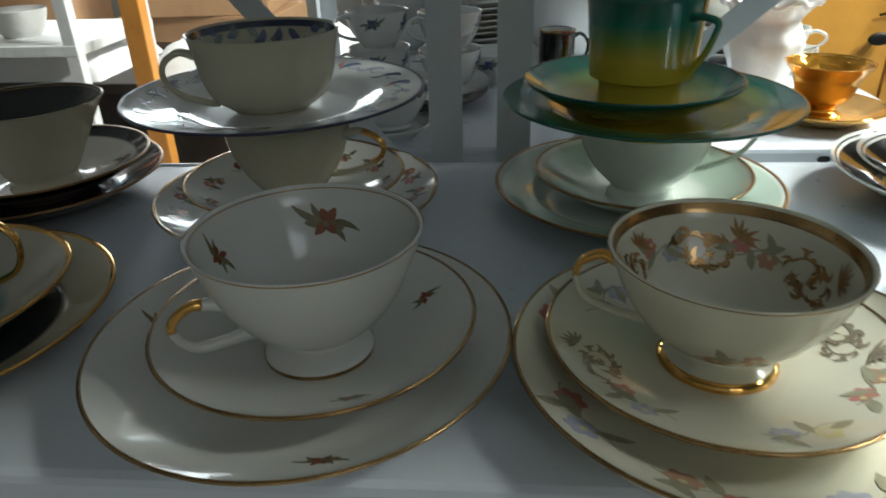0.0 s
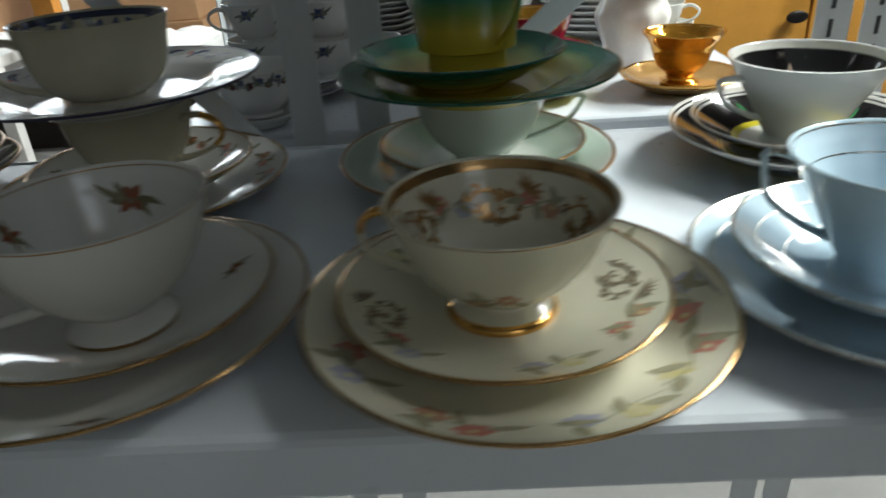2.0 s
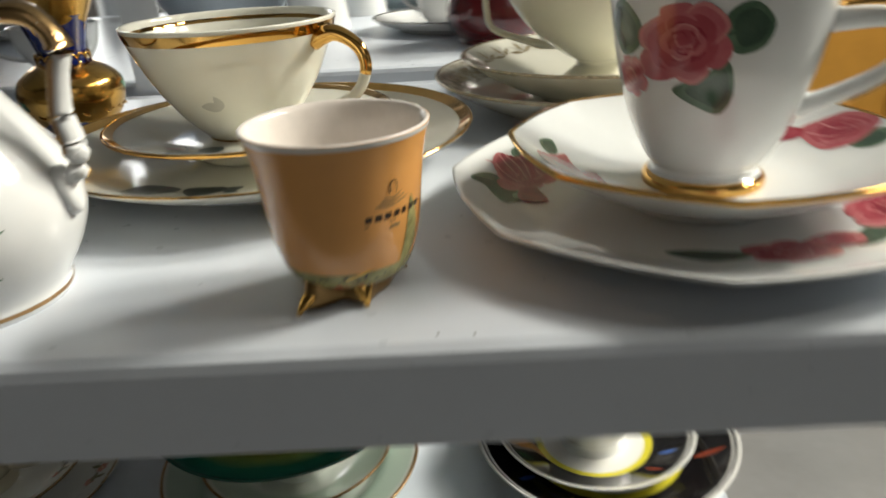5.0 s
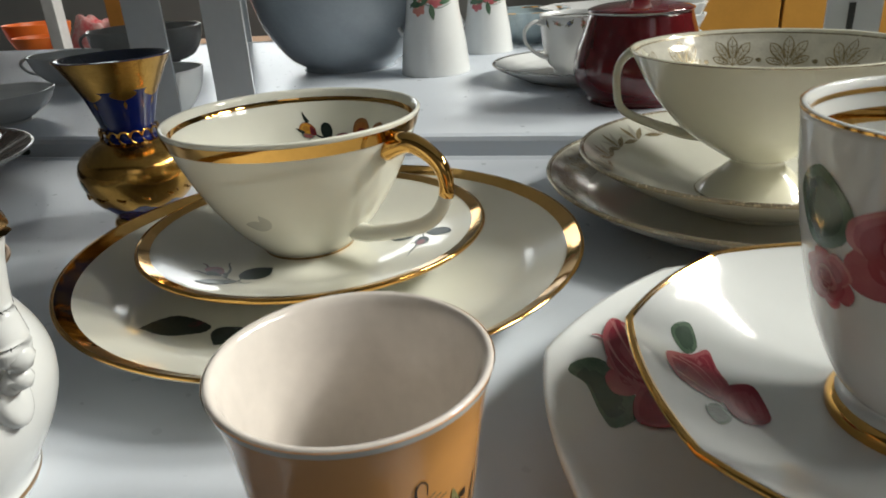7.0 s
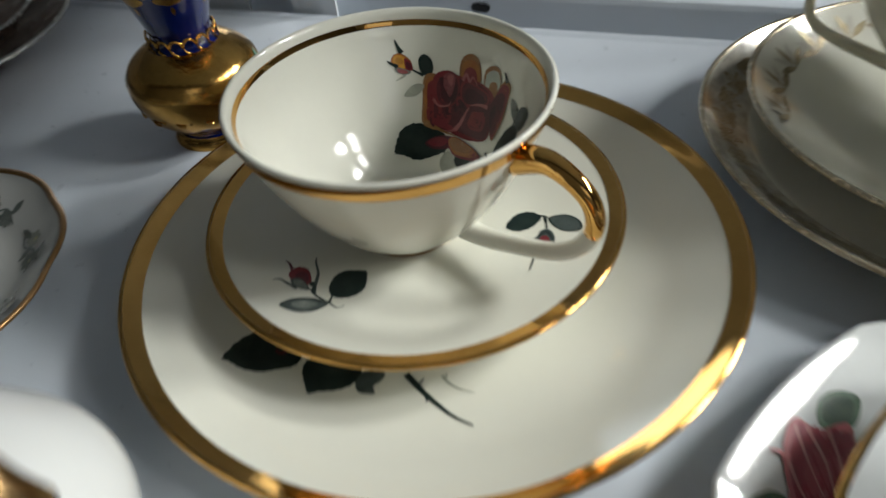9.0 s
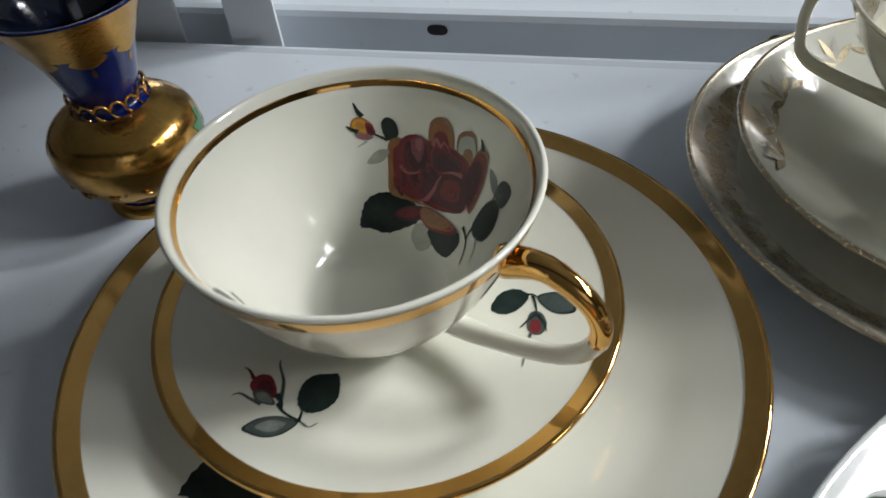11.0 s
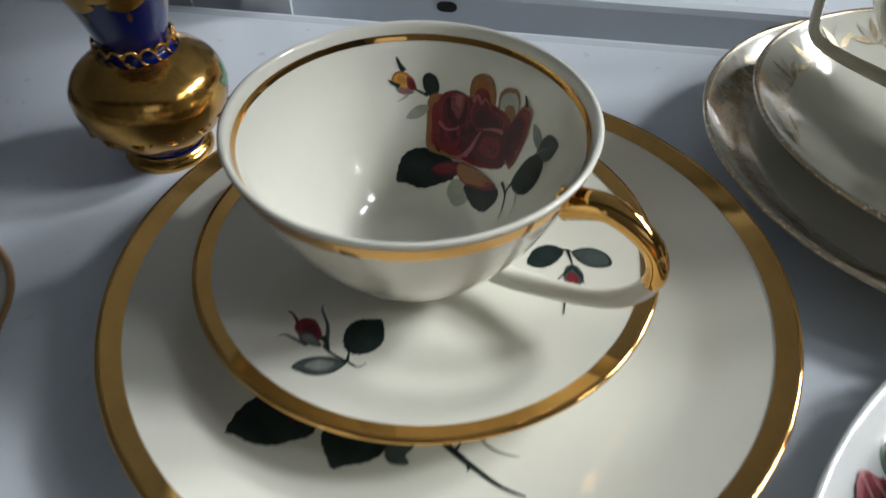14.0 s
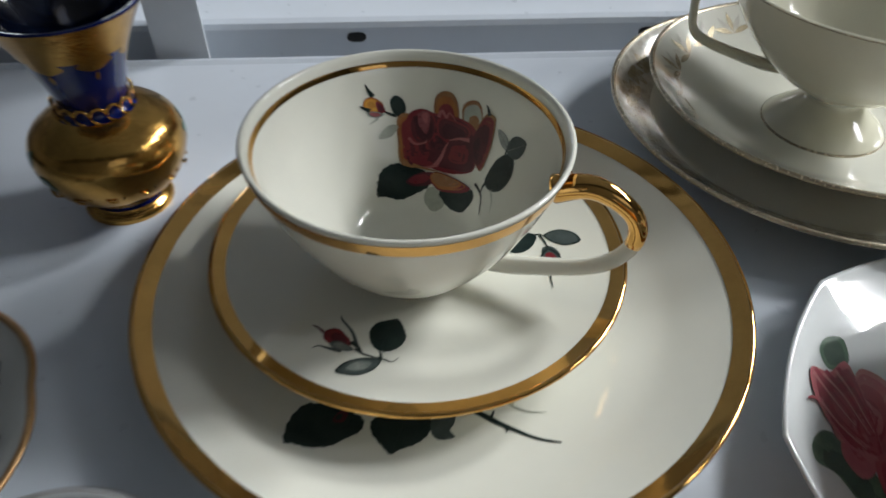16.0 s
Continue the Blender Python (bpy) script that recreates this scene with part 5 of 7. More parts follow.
r = thing("coffee_cup", "tall white coffee cup with gold foot and pink roses", "cup", (0.2975, 0.0925, H + 0.010))
RC = [(0.0215, 0), (0.0215, 0.0030), (0.0180, 0.0062), (0.0215, 0.0110), (0.0275, 0.0240), (0.0325, 0.0420), (0.0355, 0.0600), (0.0372, 0.0760)]
iw, ow, _ = cup_body(r, "bowl", RC, 0.008, WROSE)
rim_gilt(r, iw, ow, 0.0012, 0.0006, GOLD)
bm = ring(iw, iw.len - 0.0085, iw.len - 0.0050)
part("gold_line", bm, GOLD, r)
part("gold_foot", ring(ow, 0.0, 0.0052), GOLD, r, "polished gold foot ring")
hd = handle(r, ow, 0.0570, 0.0290, 0.0270, -28, WROSE, 0.0036, 0.0034, "angle", None)
hq = [(0.0360, 0.0616), (0.0480, 0.0626), (0.0612, 0.0612), (0.0626, 0.0540), (0.0540, 0.0400), (0.0420, 0.0312)]
ca, sa = math.cos(radians(-28)), math.sin(radians(-28))
for side in (-1, 1):
    part("gold_line", tube(bmesh.new(), [(a * ca - side * 0.0024 * sa, a * sa + side * 0.0024 * ca, b) for a, b in spline(hq, 5)], 0.0005, 0.0005, 6, (-sa, ca, 0)), GOLD, hd, "fine gold line along the handle")
pr = Print(ow)
mo = Motif(pr, radians(-122), ow.s_of_z(0.052), 560, 110, (-2.578, 13.675, 0.485, -1.045, 0.501, 0.054), (2.312, 0.802, -12.394, -0.51, 0.29, -0.55))
green_leaf(mo, [(655, 60), (690, 15), (750, 3), (804, 50), (760, 118), (680, 136)], (660, 90), (800, 50))
green_leaf(mo, [(535, 225), (600, 195), (662, 155), (674, 230), (640, 286), (590, 270)], (640, 180), (630, 285))
pink_bloom(mo, 562, 108, 225)
pr.cut()
mo = Motif(pr, radians(-166), ow.s_of_z(0.044), 0, 0, (0, 12.0, 0, 0, 0, 0), (0, 0, -12.0, 0, 0, 0))
green_leaf(mo, [(-70, -130), (0, -190), (80, -130), (60, -60), (-20, -40)], (0, -50), (10, -180))
pink_bloom(mo, 20, 20, 130)
pr.cut()
mo = Motif(pr, radians(60), ow.s_of_z(0.046), 0, 0, (0, 12.0, 0, 0, 0, 0), (0, 0, -12.0, 0, 0, 0))
green_leaf(mo, [(70, -60), (120, -100), (190, -70), (150, 0), (90, 0)], (80, -20), (185, -70))
pink_bloom(mo, 0, 0, 200)
pr.done("rose_print", r)

# peach egg cup on three gilt feet
r = thing("egg_cup", "small peach egg cup with a white inside on gilt feet", "egg cup", (0.1719, 0.0406, H))
OC = [(0.0090, 0.0045), (0.0140, 0.0055), (0.0188, 0.0095), (0.0222, 0.0205), (0.0238, 0.0340), (0.0252, 0.0440), (0.0272, 0.0518)]
o = spline(OC, 5)
inn = [(0, 0.010), (0.010, 0.0105)] + [(a - 0.0017, b + 0.001) for a, b in o if b > 0.0125 and b < 0.0505]
bm = bmesh.new()
lathe(bm, inn + [(0.0256, 0.0518), (0.0265, 0.0523), (0.0271, 0.0518)], 80, None, 1)
lathe(bm, [(0.0271, 0.0518)] + list(reversed(o[:-1])) + [(0, 0.0042)], 80)
bmesh.ops.remove_doubles(bm, verts=bm.verts, dist=1e-6)
part("bowl", bm, [PEACH, mat("pinkish_white_inside", (0.80, 0.74, 0.68), 0.12, coat=0.3)], r)
ow = Wall(o, True)
part("white_rim", ring(ow, ow.len - 0.0014, ow.len), WARM, r)
MOSS = mat("mottled_green_gold", (0.50, 0.47, 0.20), 0.2, var=0.2, scale=200, col2=(0.13, 0.11, 0.04), coat=0.3)
part("mottled_band", ring(ow, ow.s_of_z(0.0056), ow.s_of_z(0.0128), lift=0.0001), MOSS, r, "mottled green-gold band above the feet")
FEET = ((236, 0.0245), (290, 0.0180), (28, 0.0185), (140, 0.0185))


def star(a):
    """Reach of the leafy base in the direction a: out at the feet, in between them."""
    q = 0.0125
    for d, reach in FEET:
        e = (a - radians(d) + math.pi) % (2 * math.pi) - math.pi
        q = max(q, 0.0125 + (reach * 0.86 - 0.0125) * math.exp(-(e / 0.30) ** 2))
    return q


bm = bmesh.new()
prof = [(0.55, 0.0038), (0.80, 0.0012), (1.0, 0.0010), (1.02, 0.0026), (0.97, 0.0052)]
n = 96
rows = []
for f, z in prof:
    rows.append([bm.verts.new((f * star(2 * math.pi * k / n) * math.cos(2 * math.pi * k / n), f * star(2 * math.pi * k / n) * math.sin(2 * math.pi * k / n), z)) for k in range(n)])
rows.append([bm.verts.new((0.0186 * math.cos(2 * math.pi * k / n), 0.0186 * math.sin(2 * math.pi * k / n), 0.0098)) for k in range(n)])
for a, b in zip(rows, rows[1:]):
    for k in range(n):
        bm.faces.new((a[k], a[(k + 1) % n], b[(k + 1) % n], b[k]))
bm.faces.new(rows[0][::-1])
part("leafy_base", bm, [mat("dark_gold_base", (0.34, 0.20, 0.07), 0.22, metal=0.7, var=0.3, scale=180, col2=(0.16, 0.09, 0.03))], r, "spreading leafy base with worn gilding")
for d, reach in FEET:
    ca, sa = math.cos(radians(d)), math.sin(radians(d))
    part("foot", tube(bmesh.new(), [(0.010 * ca, 0.010 * sa, 0.0078), (0.0145 * ca, 0.0145 * sa, 0.0062), (reach * 0.86 * ca, reach * 0.86 * sa, 0.0032), (reach * ca, reach * sa, 0.0007)], 0.0048, 0.0036, 12, (0, 0, 1), lambda t: 1.0 - 0.86 * t), ANTIQUE, r, "pointed gilt foot")
for d, lean in ((262, -0.9), (318, 0.9), (60, 0.3), (170, 0.0)):
    pr = Print(ow)
    t0 = radians(d)
    pr.leaf(t0, ow.s_of_z(0.0085), -0.013, 0, radians(3), 0.027, 0.0070, MOSS, saw=0.08, n=22, blunt=0.35)
    pr.leaf(t0, ow.s_of_z(0.0090), 0.002, 0, radians(40 + 25 * lean), 0.016 + 0.010 * lean, 0.0060, MOSS, saw=0.10, curl=0.35, n=20)
    pr.stem(t0, ow.s_of_z(0.0090), [(0.004, 0.002), (0.010, 0.008 + 0.004 * lean), (0.013, 0.014 + 0.010 * lean)], 0.0004, ANTIQUE)
    for j in range(12):
        pr.leaf(t0, ow.s_of_z(0.0098), -0.012 + j * 0.0022, 0.0020 * math.sin(j * 2.1), j, 0.0012, 0.0009, INK, saw=0, n=4)
    pr.done("painted_border", r)
pr = Print(ow)
pr.petal(radians(-84), ow.s_of_z(0.0078), -0.005, 0, 0.1, 0.010, 0.0034, mat("red_enamel", (0.45, 0.02, 0.02), 0.12, coat=0.4))
pr.done("red_spot", r)
# maker's mark as plain bars, with a small arch and shadow lines above
pr = Print(ow)
T0, S0 = radians(-47), ow.s_of_z(0.0295)
for x, w in ((-0.0086, 0.0019), (-0.0058, 0.0021), (-0.0028, 0.0021), (0.0003, 0.0021), (0.0034, 0.0016), (0.0062, 0.0021), (0.0092, 0.0021)):
    pr.strip(T0, S0, [(x, 0.0, 0.0009), (x + w, 0.0, 0.0009)], INK)
pr.strip(T0, S0, [(-0.0088, -0.0020, 0.00016), (0.0, -0.0020, 0.00016), (0.0112, -0.0020, 0.00016)], INK)
pr.strip(T0, S0, [(-0.0012, -0.0036, 0.0004), (0.0022, -0.0036, 0.0004)], OLIVE)
pr.stem(T0, S0, [(-0.0010, 0.0065), (-0.0010, 0.0090), (0.0, 0.0102), (0.0012, 0.0090), (0.0012, 0.0065)], 0.0003, INK)
for v, w in ((0.0058, 0.0030), (0.0048, 0.0042), (0.0038, 0.0055)):
    pr.stem(T0, S0, [(-w, v - 0.0004), (0, v - 0.0008), (w, v + 0.0004)], 0.00022, OLIVE)
pr.done("mark", r, "dark printed mark of bars under a small arch")

# ivory stemmed set with gold leaf border
GREYGOLD = mat("grey_gold_leaf", (0.34, 0.275, 0.155), 0.28, metal=0.4, var=0.2, scale=120)
PALEGOLD = mat("pale_gold_line", (0.58, 0.50, 0.36), 0.25, metal=0.6, var=0.15, scale=80)
BUFF = mat("buff_border", (0.68, 0.66, 0.58), 0.16, var=0.15, scale=90, coat=0.3)


def maple_border(root, iw, s, count, k, name="leaf_border"):
    pr = Print(iw)
    for i in range(count):
        a = i * 2 * math.pi / count
        for j in range(5):
            q = math.pi / 2 + (j - 2) * 0.72 + (math.pi if i % 2 else 0)
            ln = (0.0085 if j == 2 else 0.0070 if j in (1, 3) else 0.0048) * k
            v0 = 0.003 * k if i % 2 else -0.003 * k
            e = [(ln * t * math.cos(q), v0 + ln * t * math.sin(q)) for t in (0, 0.5, 1)]
            pr.stem(a, s, e, 0.00042, GREYGOLD)
            for sg in (-1, 1):
                q2 = q + sg * 0.26
                pr.stem(a, s, [(0, v0), (0.62 * ln * math.cos(q2), v0 + 0.62 * ln * math.sin(q2)), (ln * math.cos(q), v0 + ln * math.sin(q))], 0.00055, GREYGOLD)
        pr.stem(a, s, [(0, -0.003 * k), (0.002 * k, -0.007 * k)], 0.0002, GREYGOLD)
        pr.cut()
    pr.done(name, root, "border of outlined gold leaves")


def fan_border(root, iw, s, count):
    """Large outlined maple leaves, each a fan of five veined lobes, with a dot between."""
    pr = Print(iw)
    for i in range(count):
        a = 0.12 + i * 2 * math.pi / count
        lean = 0.10 * math.sin(i * 2.3)
        for j, ln in enumerate((0.0105, 0.0145, 0.0150, 0.0145, 0.0105)):
            q = math.pi / 2 + (j - 2) * 0.60 + lean
            tip = (ln * math.cos(q), ln * math.sin(q))
            pr.stem(a, s, [(0, 0), (tip[0] * 0.5, tip[1] * 0.5), (tip[0] * 0.86, tip[1] * 0.86)], 0.00022, GREYGOLD)
            for sg in (-1, 1):
                e = [(0.25 * ln * math.cos(q + sg * 0.24), 0.25 * ln * math.sin(q + sg * 0.24)), (0.55 * ln * math.cos(q + sg * 0.25), 0.55 * ln * math.sin(q + sg * 0.25)), (0.80 * ln * math.cos(q + sg * 0.17), 0.80 * ln * math.sin(q + sg * 0.17)), tip]
                pr.stem(a, s, e, 0.00042, GREYGOLD)
                for k in (0.4, 0.6):
                    b0 = (k * ln * math.cos(q), k * ln * math.sin(q))
                    pr.stem(a, s, [b0, ((k + 0.09) * ln * math.cos(q + sg * 0.12), (k + 0.09) * ln * math.sin(q + sg * 0.12)), ((k + 0.15) * ln * math.cos(q + sg * 0.18), (k + 0.15) * ln * math.sin(q + sg * 0.18))], 0.00016, GREYGOLD)
        pr.stem(a, s, [(0, 0), (0.0008, -0.0020), (0.0022, -0.0035)], 0.0003, GREYGOLD)
        pr.petal(a + math.pi / count, s, -0.0008, 0.002, 0.3, 0.0028, 0.0024, GREYGOLD)
        pr.cut()
    pr.done("maple_leaf", root, "outlined gold maple leaf")


r = thing("cake_plate", "ivory cake plate with an outlined gold leaf border", "plate", (0.292, 0.2625, H))
iw, ow, _ = plate(r, "dish", 0.0942, 0.0210, 0.062, CREAM)
part("lace_ground", ring(iw, iw.len - 0.0215, iw.len - 0.0015, lift=0.00008, segs=128), mat("grey_lace_print", (0.66, 0.63, 0.54), 0.16, scale=190, col2=(0.30, 0.275, 0.22), coat=0.3, detail=6), r, "dense grey lace print round the rim")
maple_border(r, iw, iw.len - 0.0115, 40, 1.2)
plate_gilt(r, iw, 0.0008, PALEGOLD)
r = thing("saucer", "ivory saucer with a gold leaf border and thin gold rim", "saucer", (0.2929, 0.263, H + 0.005))
iw, ow, _ = plate(r, "dish", 0.0799, 0.0262, 0.036, CREAM)
plate_gilt(r, iw, 0.0009, PALEGOLD)
pr = Print(iw)
for i in range(9):
    a = radians(60 + i * 16)
    for j in range(5):
        q = math.pi / 2 + (j - 2) * 0.6 + 0.3 * math.sin(i)
        pr.leaf(a, iw.len - 0.016, 0, 0, q, 0.012, 0.0030, BUFF if j % 2 else GREYGOLD, saw=0.0)
pr.done("leaf_border", r)
r = thing("teacup", "ivory stemmed teacup with gold leaves inside the rim", "cup", (0.2929, 0.2629, H + 0.010))
XC = [(0.0260, 0), (0.0255, 0.0010), (0.0220, 0.0045), (0.0140, 0.0110), (0.0118, 0.0150), (0.0180, 0.0188), (0.0340, 0.0300), (0.0480, 0.0460), (0.0560, 0.0600), (0.0587, 0.0652)]
iw, ow, _ = cup_body(r, "bowl", XC, 0.0195, IVORY)
part("border_ground", ring(iw, iw.len - 0.0190, iw.len - 0.0010, lift=0.00008), BUFF, r)
fan_border(r, iw, iw.len - 0.0170, 12)
rim_gilt(r, iw, ow, 0.0008, 0.0006, PALEGOLD)
part("foot_line", ring(ow, 0.0, 0.0010), PALEGOLD, r)
handle(r, ow, 0.0580, 0.0240, 0.0130, 160, IVORY, 0.0032, 0.0024, "ear")

# cobalt and gold vase
r = thing("vase", "small cobalt blue vase with gilt relief and green enamel", "vase", (-0.0055, 0.2385, H))
VB = [(0.0165, 0), (0.0165, 0.0020), (0.0140, 0.0045), (0.0160, 0.0075), (0.0235, 0.0160), (0.0272, 0.0265), (0.0255, 0.0350), (0.0185, 0.0410), (0.0128, 0.0440), (0.0118, 0.0470), (0.0140, 0.0560), (0.0180, 0.0680), (0.0225, 0.0770), (0.0262, 0.0830)]
o = spline(VB, 5)
inn = [(0, 0.046), (0.0085, 0.047)] + [(a - 0.0018, b) for a, b in o if b > 0.050 and b < 0.0825]
bm = bmesh.new()
lathe(bm, inn + [(0.0248, 0.0832)], 72, None, 1)
lathe(bm, [(0.0248, 0.0832), (0.0262, 0.0830)] + list(reversed(o[:-1])) + [(0, 0.002)], 72)
bmesh.ops.remove_doubles(bm, verts=bm.verts, dist=1e-6)
part("body", bm, [COBALT, COBALT_IN], r)
ow = Wall(o, True)
part("gilt_belly", ring(ow, ow.s_of_z(0.0150), ow.s_of_z(0.0432), lift=0.0005), ANTIQUE, r, "gilt relief over the belly")
part("gilt_foot", ring(ow, 0, ow.s_of_z(0.0050), lift=0.0004), ANTIQUE, r)
pr = Print(ow)
for i in range(9):
    pr.blob(i * 0.698, ow.s_of_z(0.0150), [(-0.0078, 0.002), (-0.005, -0.0010), (0.0, -0.0030), (0.005, -0.0010), (0.0078, 0.002), (0.0, 0.004)], ANTIQUE, base=0.0004)
pr.done("gilt_scallop", r)
part("gilt_rim", ring(ow, ow.s_of_z(0.0690), ow.len, lift=0.0004), ANTIQUE, r)
for i in range(16):
    bm = bmesh.new()
    a = i * math.pi / 8
    c = (math.cos(a) * 0.0135, math.sin(a) * 0.0135)
    tube(bm, [(c[0] + 0.0026 * math.cos(t) * -math.sin(a), c[1] + 0.0026 * math.cos(t) * math.cos(a), 0.0462 + 0.0030 * math.sin(t)) for t in [k * 0.6 for k in range(9)]], 0.0006, 0.0006, 6)
    part("collar_scroll", bm, ANTIQUE, r, "pierced gilt scroll")
pr = Print(ow)
for i in range(7):
    a = i * 0.8976
    pr.leaf(a, ow.s_of_z(0.0690), 0, 0.001, radians(-90), 0.0060, 0.0125, ANTIQUE, saw=0.0)
    pr.leaf(a, ow.s_of_z(0.0640), 0, 0.0, radians(-90), 0.0040, 0.0016, ANTIQUE, saw=0.0)
    pr.cut()
pr.done("gilt_swag", r)
bm = bmesh.new()
for i in range(14):
    a = i * 0.45
    for j in range(2):
        rr, z0 = 0.0251, 0.019 + j * 0.011
        tube(bm, [((rr + 0.0008) * math.cos(a + 0.12 * math.cos(t)), (rr + 0.0008) * math.sin(a + 0.12 * math.cos(t)), z0 + 0.0034 * math.sin(t) + 0.0005 * t) for t in [k * 0.7 for k in range(8)]], 0.0005, 0.0005, 6)
part("gilt_scrollwork", bm, ANTIQUE, r)
pr = Print(ow)
GREENEN = mat("green_enamel", (0.04, 0.16, 0.06), 0.15, coat=0.4, scale=120)
for a in (0.42, 2.2, -2.45):
    for j in range(4):
        pr.strip(a, ow.s_of_z(0.0275), [(0.002 * (j - 1.5) + t * 0.009 * math.cos(1.2 + j * 1.5), t * 0.009 * math.sin(1.2 + j * 1.5), 0.0024 * math.sin(math.pi * t) + 0.0001) for t in (0, 0.25, 0.5, 0.75, 1)], GREENEN, 0.0007)
    pr.cut()
pr.done("enamel_leaf", r)

ROSEFADED = mat("dusty_pink_print", (0.46, 0.17, 0.18), 0.2, scale=140, coat=0.2, col2=(0.60, 0.36, 0.34))
SOFTROSE = mat("dusky_rose_print", (0.36, 0.09, 0.12), 0.2, scale=140, coat=0.2, col2=(0.50, 0.22, 0.23))
# white creamer with flowers
r = thing("creamer", "white porcelain creamer with pink flowers and a gilt scrolled handle", "jug", (0.0517, 0.0424, H))
TB = [(0.0270, 0), (0.0280, 0.0025), (0.0285, 0.006), (0.0345, 0.0160), (0.0382, 0.0270), (0.0372, 0.0380), (0.0300, 0.0520), (0.0228, 0.0640), (0.0202, 0.0730), (0.0228, 0.0836)]
# shade inside the body is put into its darker cream colour
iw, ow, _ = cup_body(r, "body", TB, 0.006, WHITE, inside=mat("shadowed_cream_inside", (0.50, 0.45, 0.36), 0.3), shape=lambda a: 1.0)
rim_gilt(r, iw, ow, 0.0014, 0.0012, BROWNGOLD)
part("gold_line", ring(ow, 0.0020, 0.0034), BROWNGOLD, r)
hp = spline([(0.0205, 0.0760), (0.0290, 0.0840), (0.0405, 0.0850), (0.0472, 0.0770), (0.0452, 0.0680), (0.0430, 0.0580), (0.0440, 0.0500), (0.0432, 0.0455)], 7)
an = radians(0)
ca, sa = math.cos(an), math.sin(an)
pts = [(a * ca, a * sa, b) for a, b in hp]
hb = part("handle", tube(bmesh.new(), pts, 0.0040, 0.0026, 14, (0, 0.001, 1), lambda t: 1.0 + 0.14 * math.sin(9 * t)), WHITE, r, "white scrolled strap handle")
part("gilding", tube(bmesh.new(), pts[:24], 0.0043, 0.0029, 9, (0, 0.001, 1), lambda t: 1.06 + 0.10 * math.sin(14 * t)), WORNGOLD, hb, "worn gilt top of the handle")
for side in (-1, 1):
    part("gold_line", tube(bmesh.new(), [(a * ca - side * 0.0040 * sa - 0.0010 * ca, a * sa + side * 0.0040 * ca, b) for a, b in hp[24:-3]], 0.0007, 0.0007, 6), BROWNGOLD, hb, "dull gold line along the edge")
for d, k in ((0.0, 1.0), (0.0034, 0.8)):
    part("knop", lathe(bmesh.new(), [(0, -0.0036 * k), (0.0026 * k, -0.0026 * k), (0.0037 * k, 0), (0.0026 * k, 0.0026 * k), (0, 0.0036 * k)], 18), WHITE, hb).location = ((0.0440 - 0.3 * d) * ca, (0.0440 - 0.3 * d) * sa, 0.0462 - 1.6 * d)
rr, zz, nr, nz = ow.at(ow.s_of_z(0.0340))
bm = lathe(bmesh.new(), spline([(0.0052, -0.0010), (0.0050, 0.0012), (0.0036, 0.0026), (0, 0.0032)], 4), 24)
bmesh.ops.transform(bm, matrix=Matrix.Diagonal((1.5, 0.92, 1.0, 1.0)), verts=bm.verts)
pad = part("pad", bm, WHITE, hb, "oval leaf pad that joins the handle to the body")
pad.matrix_basis = Matrix.Translation((rr * ca, rr * sa, 0.0352)) @ Vector((nr * ca, nr * sa, nz)).to_track_quat("Z", "X").to_matrix().to_4x4()
part("join", tube(bmesh.new(), [(0.0430 * ca, 0.0430 * sa, 0.0420), (0.0405 * ca, 0.0405 * sa, 0.0390), ((rr - 0.001) * ca, (rr - 0.001) * sa, 0.0370)], 0.0030, 0.0024, 12), WHITE, hb)
pr = Print(ow)
for a, zz in ((-1.25, 0.061), (-1.18, 0.031), (-1.40, 0.027), (-1.42, 0.056), (-1.32, 0.017), (-2.3, 0.035)):
    posy(pr, a, ow.s_of_z(zz), a, ROSEFADED, SOFTROSE, GREENLEAF, 1.15)
pr.done("flower_print", r)

# scalloped dish and brown plates further along
r = thing("dish", "white scalloped dish with a gold edge", "dish", (-0.0574, 0.1139, H))
sc = lambda a: 1 + 0.025 * abs(math.cos(5 * a))
iw, ow, _ = plate(r, "dish", 0.0598, 0.0197, 0.034, WARM, shape=sc, segs=120)
plate_gilt(r, iw, 0.0012, BROWNGOLD, shape=sc)
pr = Print(iw)
for i in range(9):
    posy(pr, i * 0.7, iw.s_of_r(0.046), i, GREYLEAF, PALELEAF, GREYLEAF, 0.7)
pr.done("flower_print", r)
BROWNT = mat("brown_transfer", (0.10, 0.05, 0.035), 0.14, var=0.3, scale=60, coat=0.4, col2=(0.24, 0.16, 0.12))
for nm, z0, rr, lab in (("cake_plate", 0.0, 0.0930, "brown patterned cake plate with a silver edge"), ("saucer", 0.005, 0.0760, "brown patterned saucer with a silver edge")):
    r = thing(nm, lab, "plate" if nm == "cake_plate" else "saucer", (-0.2080, 0.2620, H + z0))
    iw, ow, _ = plate(r, "dish", rr, 0.022, rr * 0.5, BROWNT)
    plate_gilt(r, iw, 0.0012, SILVER, "rim_line")
    pr = Print(iw)
    for i in range(26):
        pr.leaf(i * 0.2417, iw.len - 0.012, 0, -0.004, radians(80), 0.014, 0.0012, WARM, saw=0)
    pr.done("line_print", r)

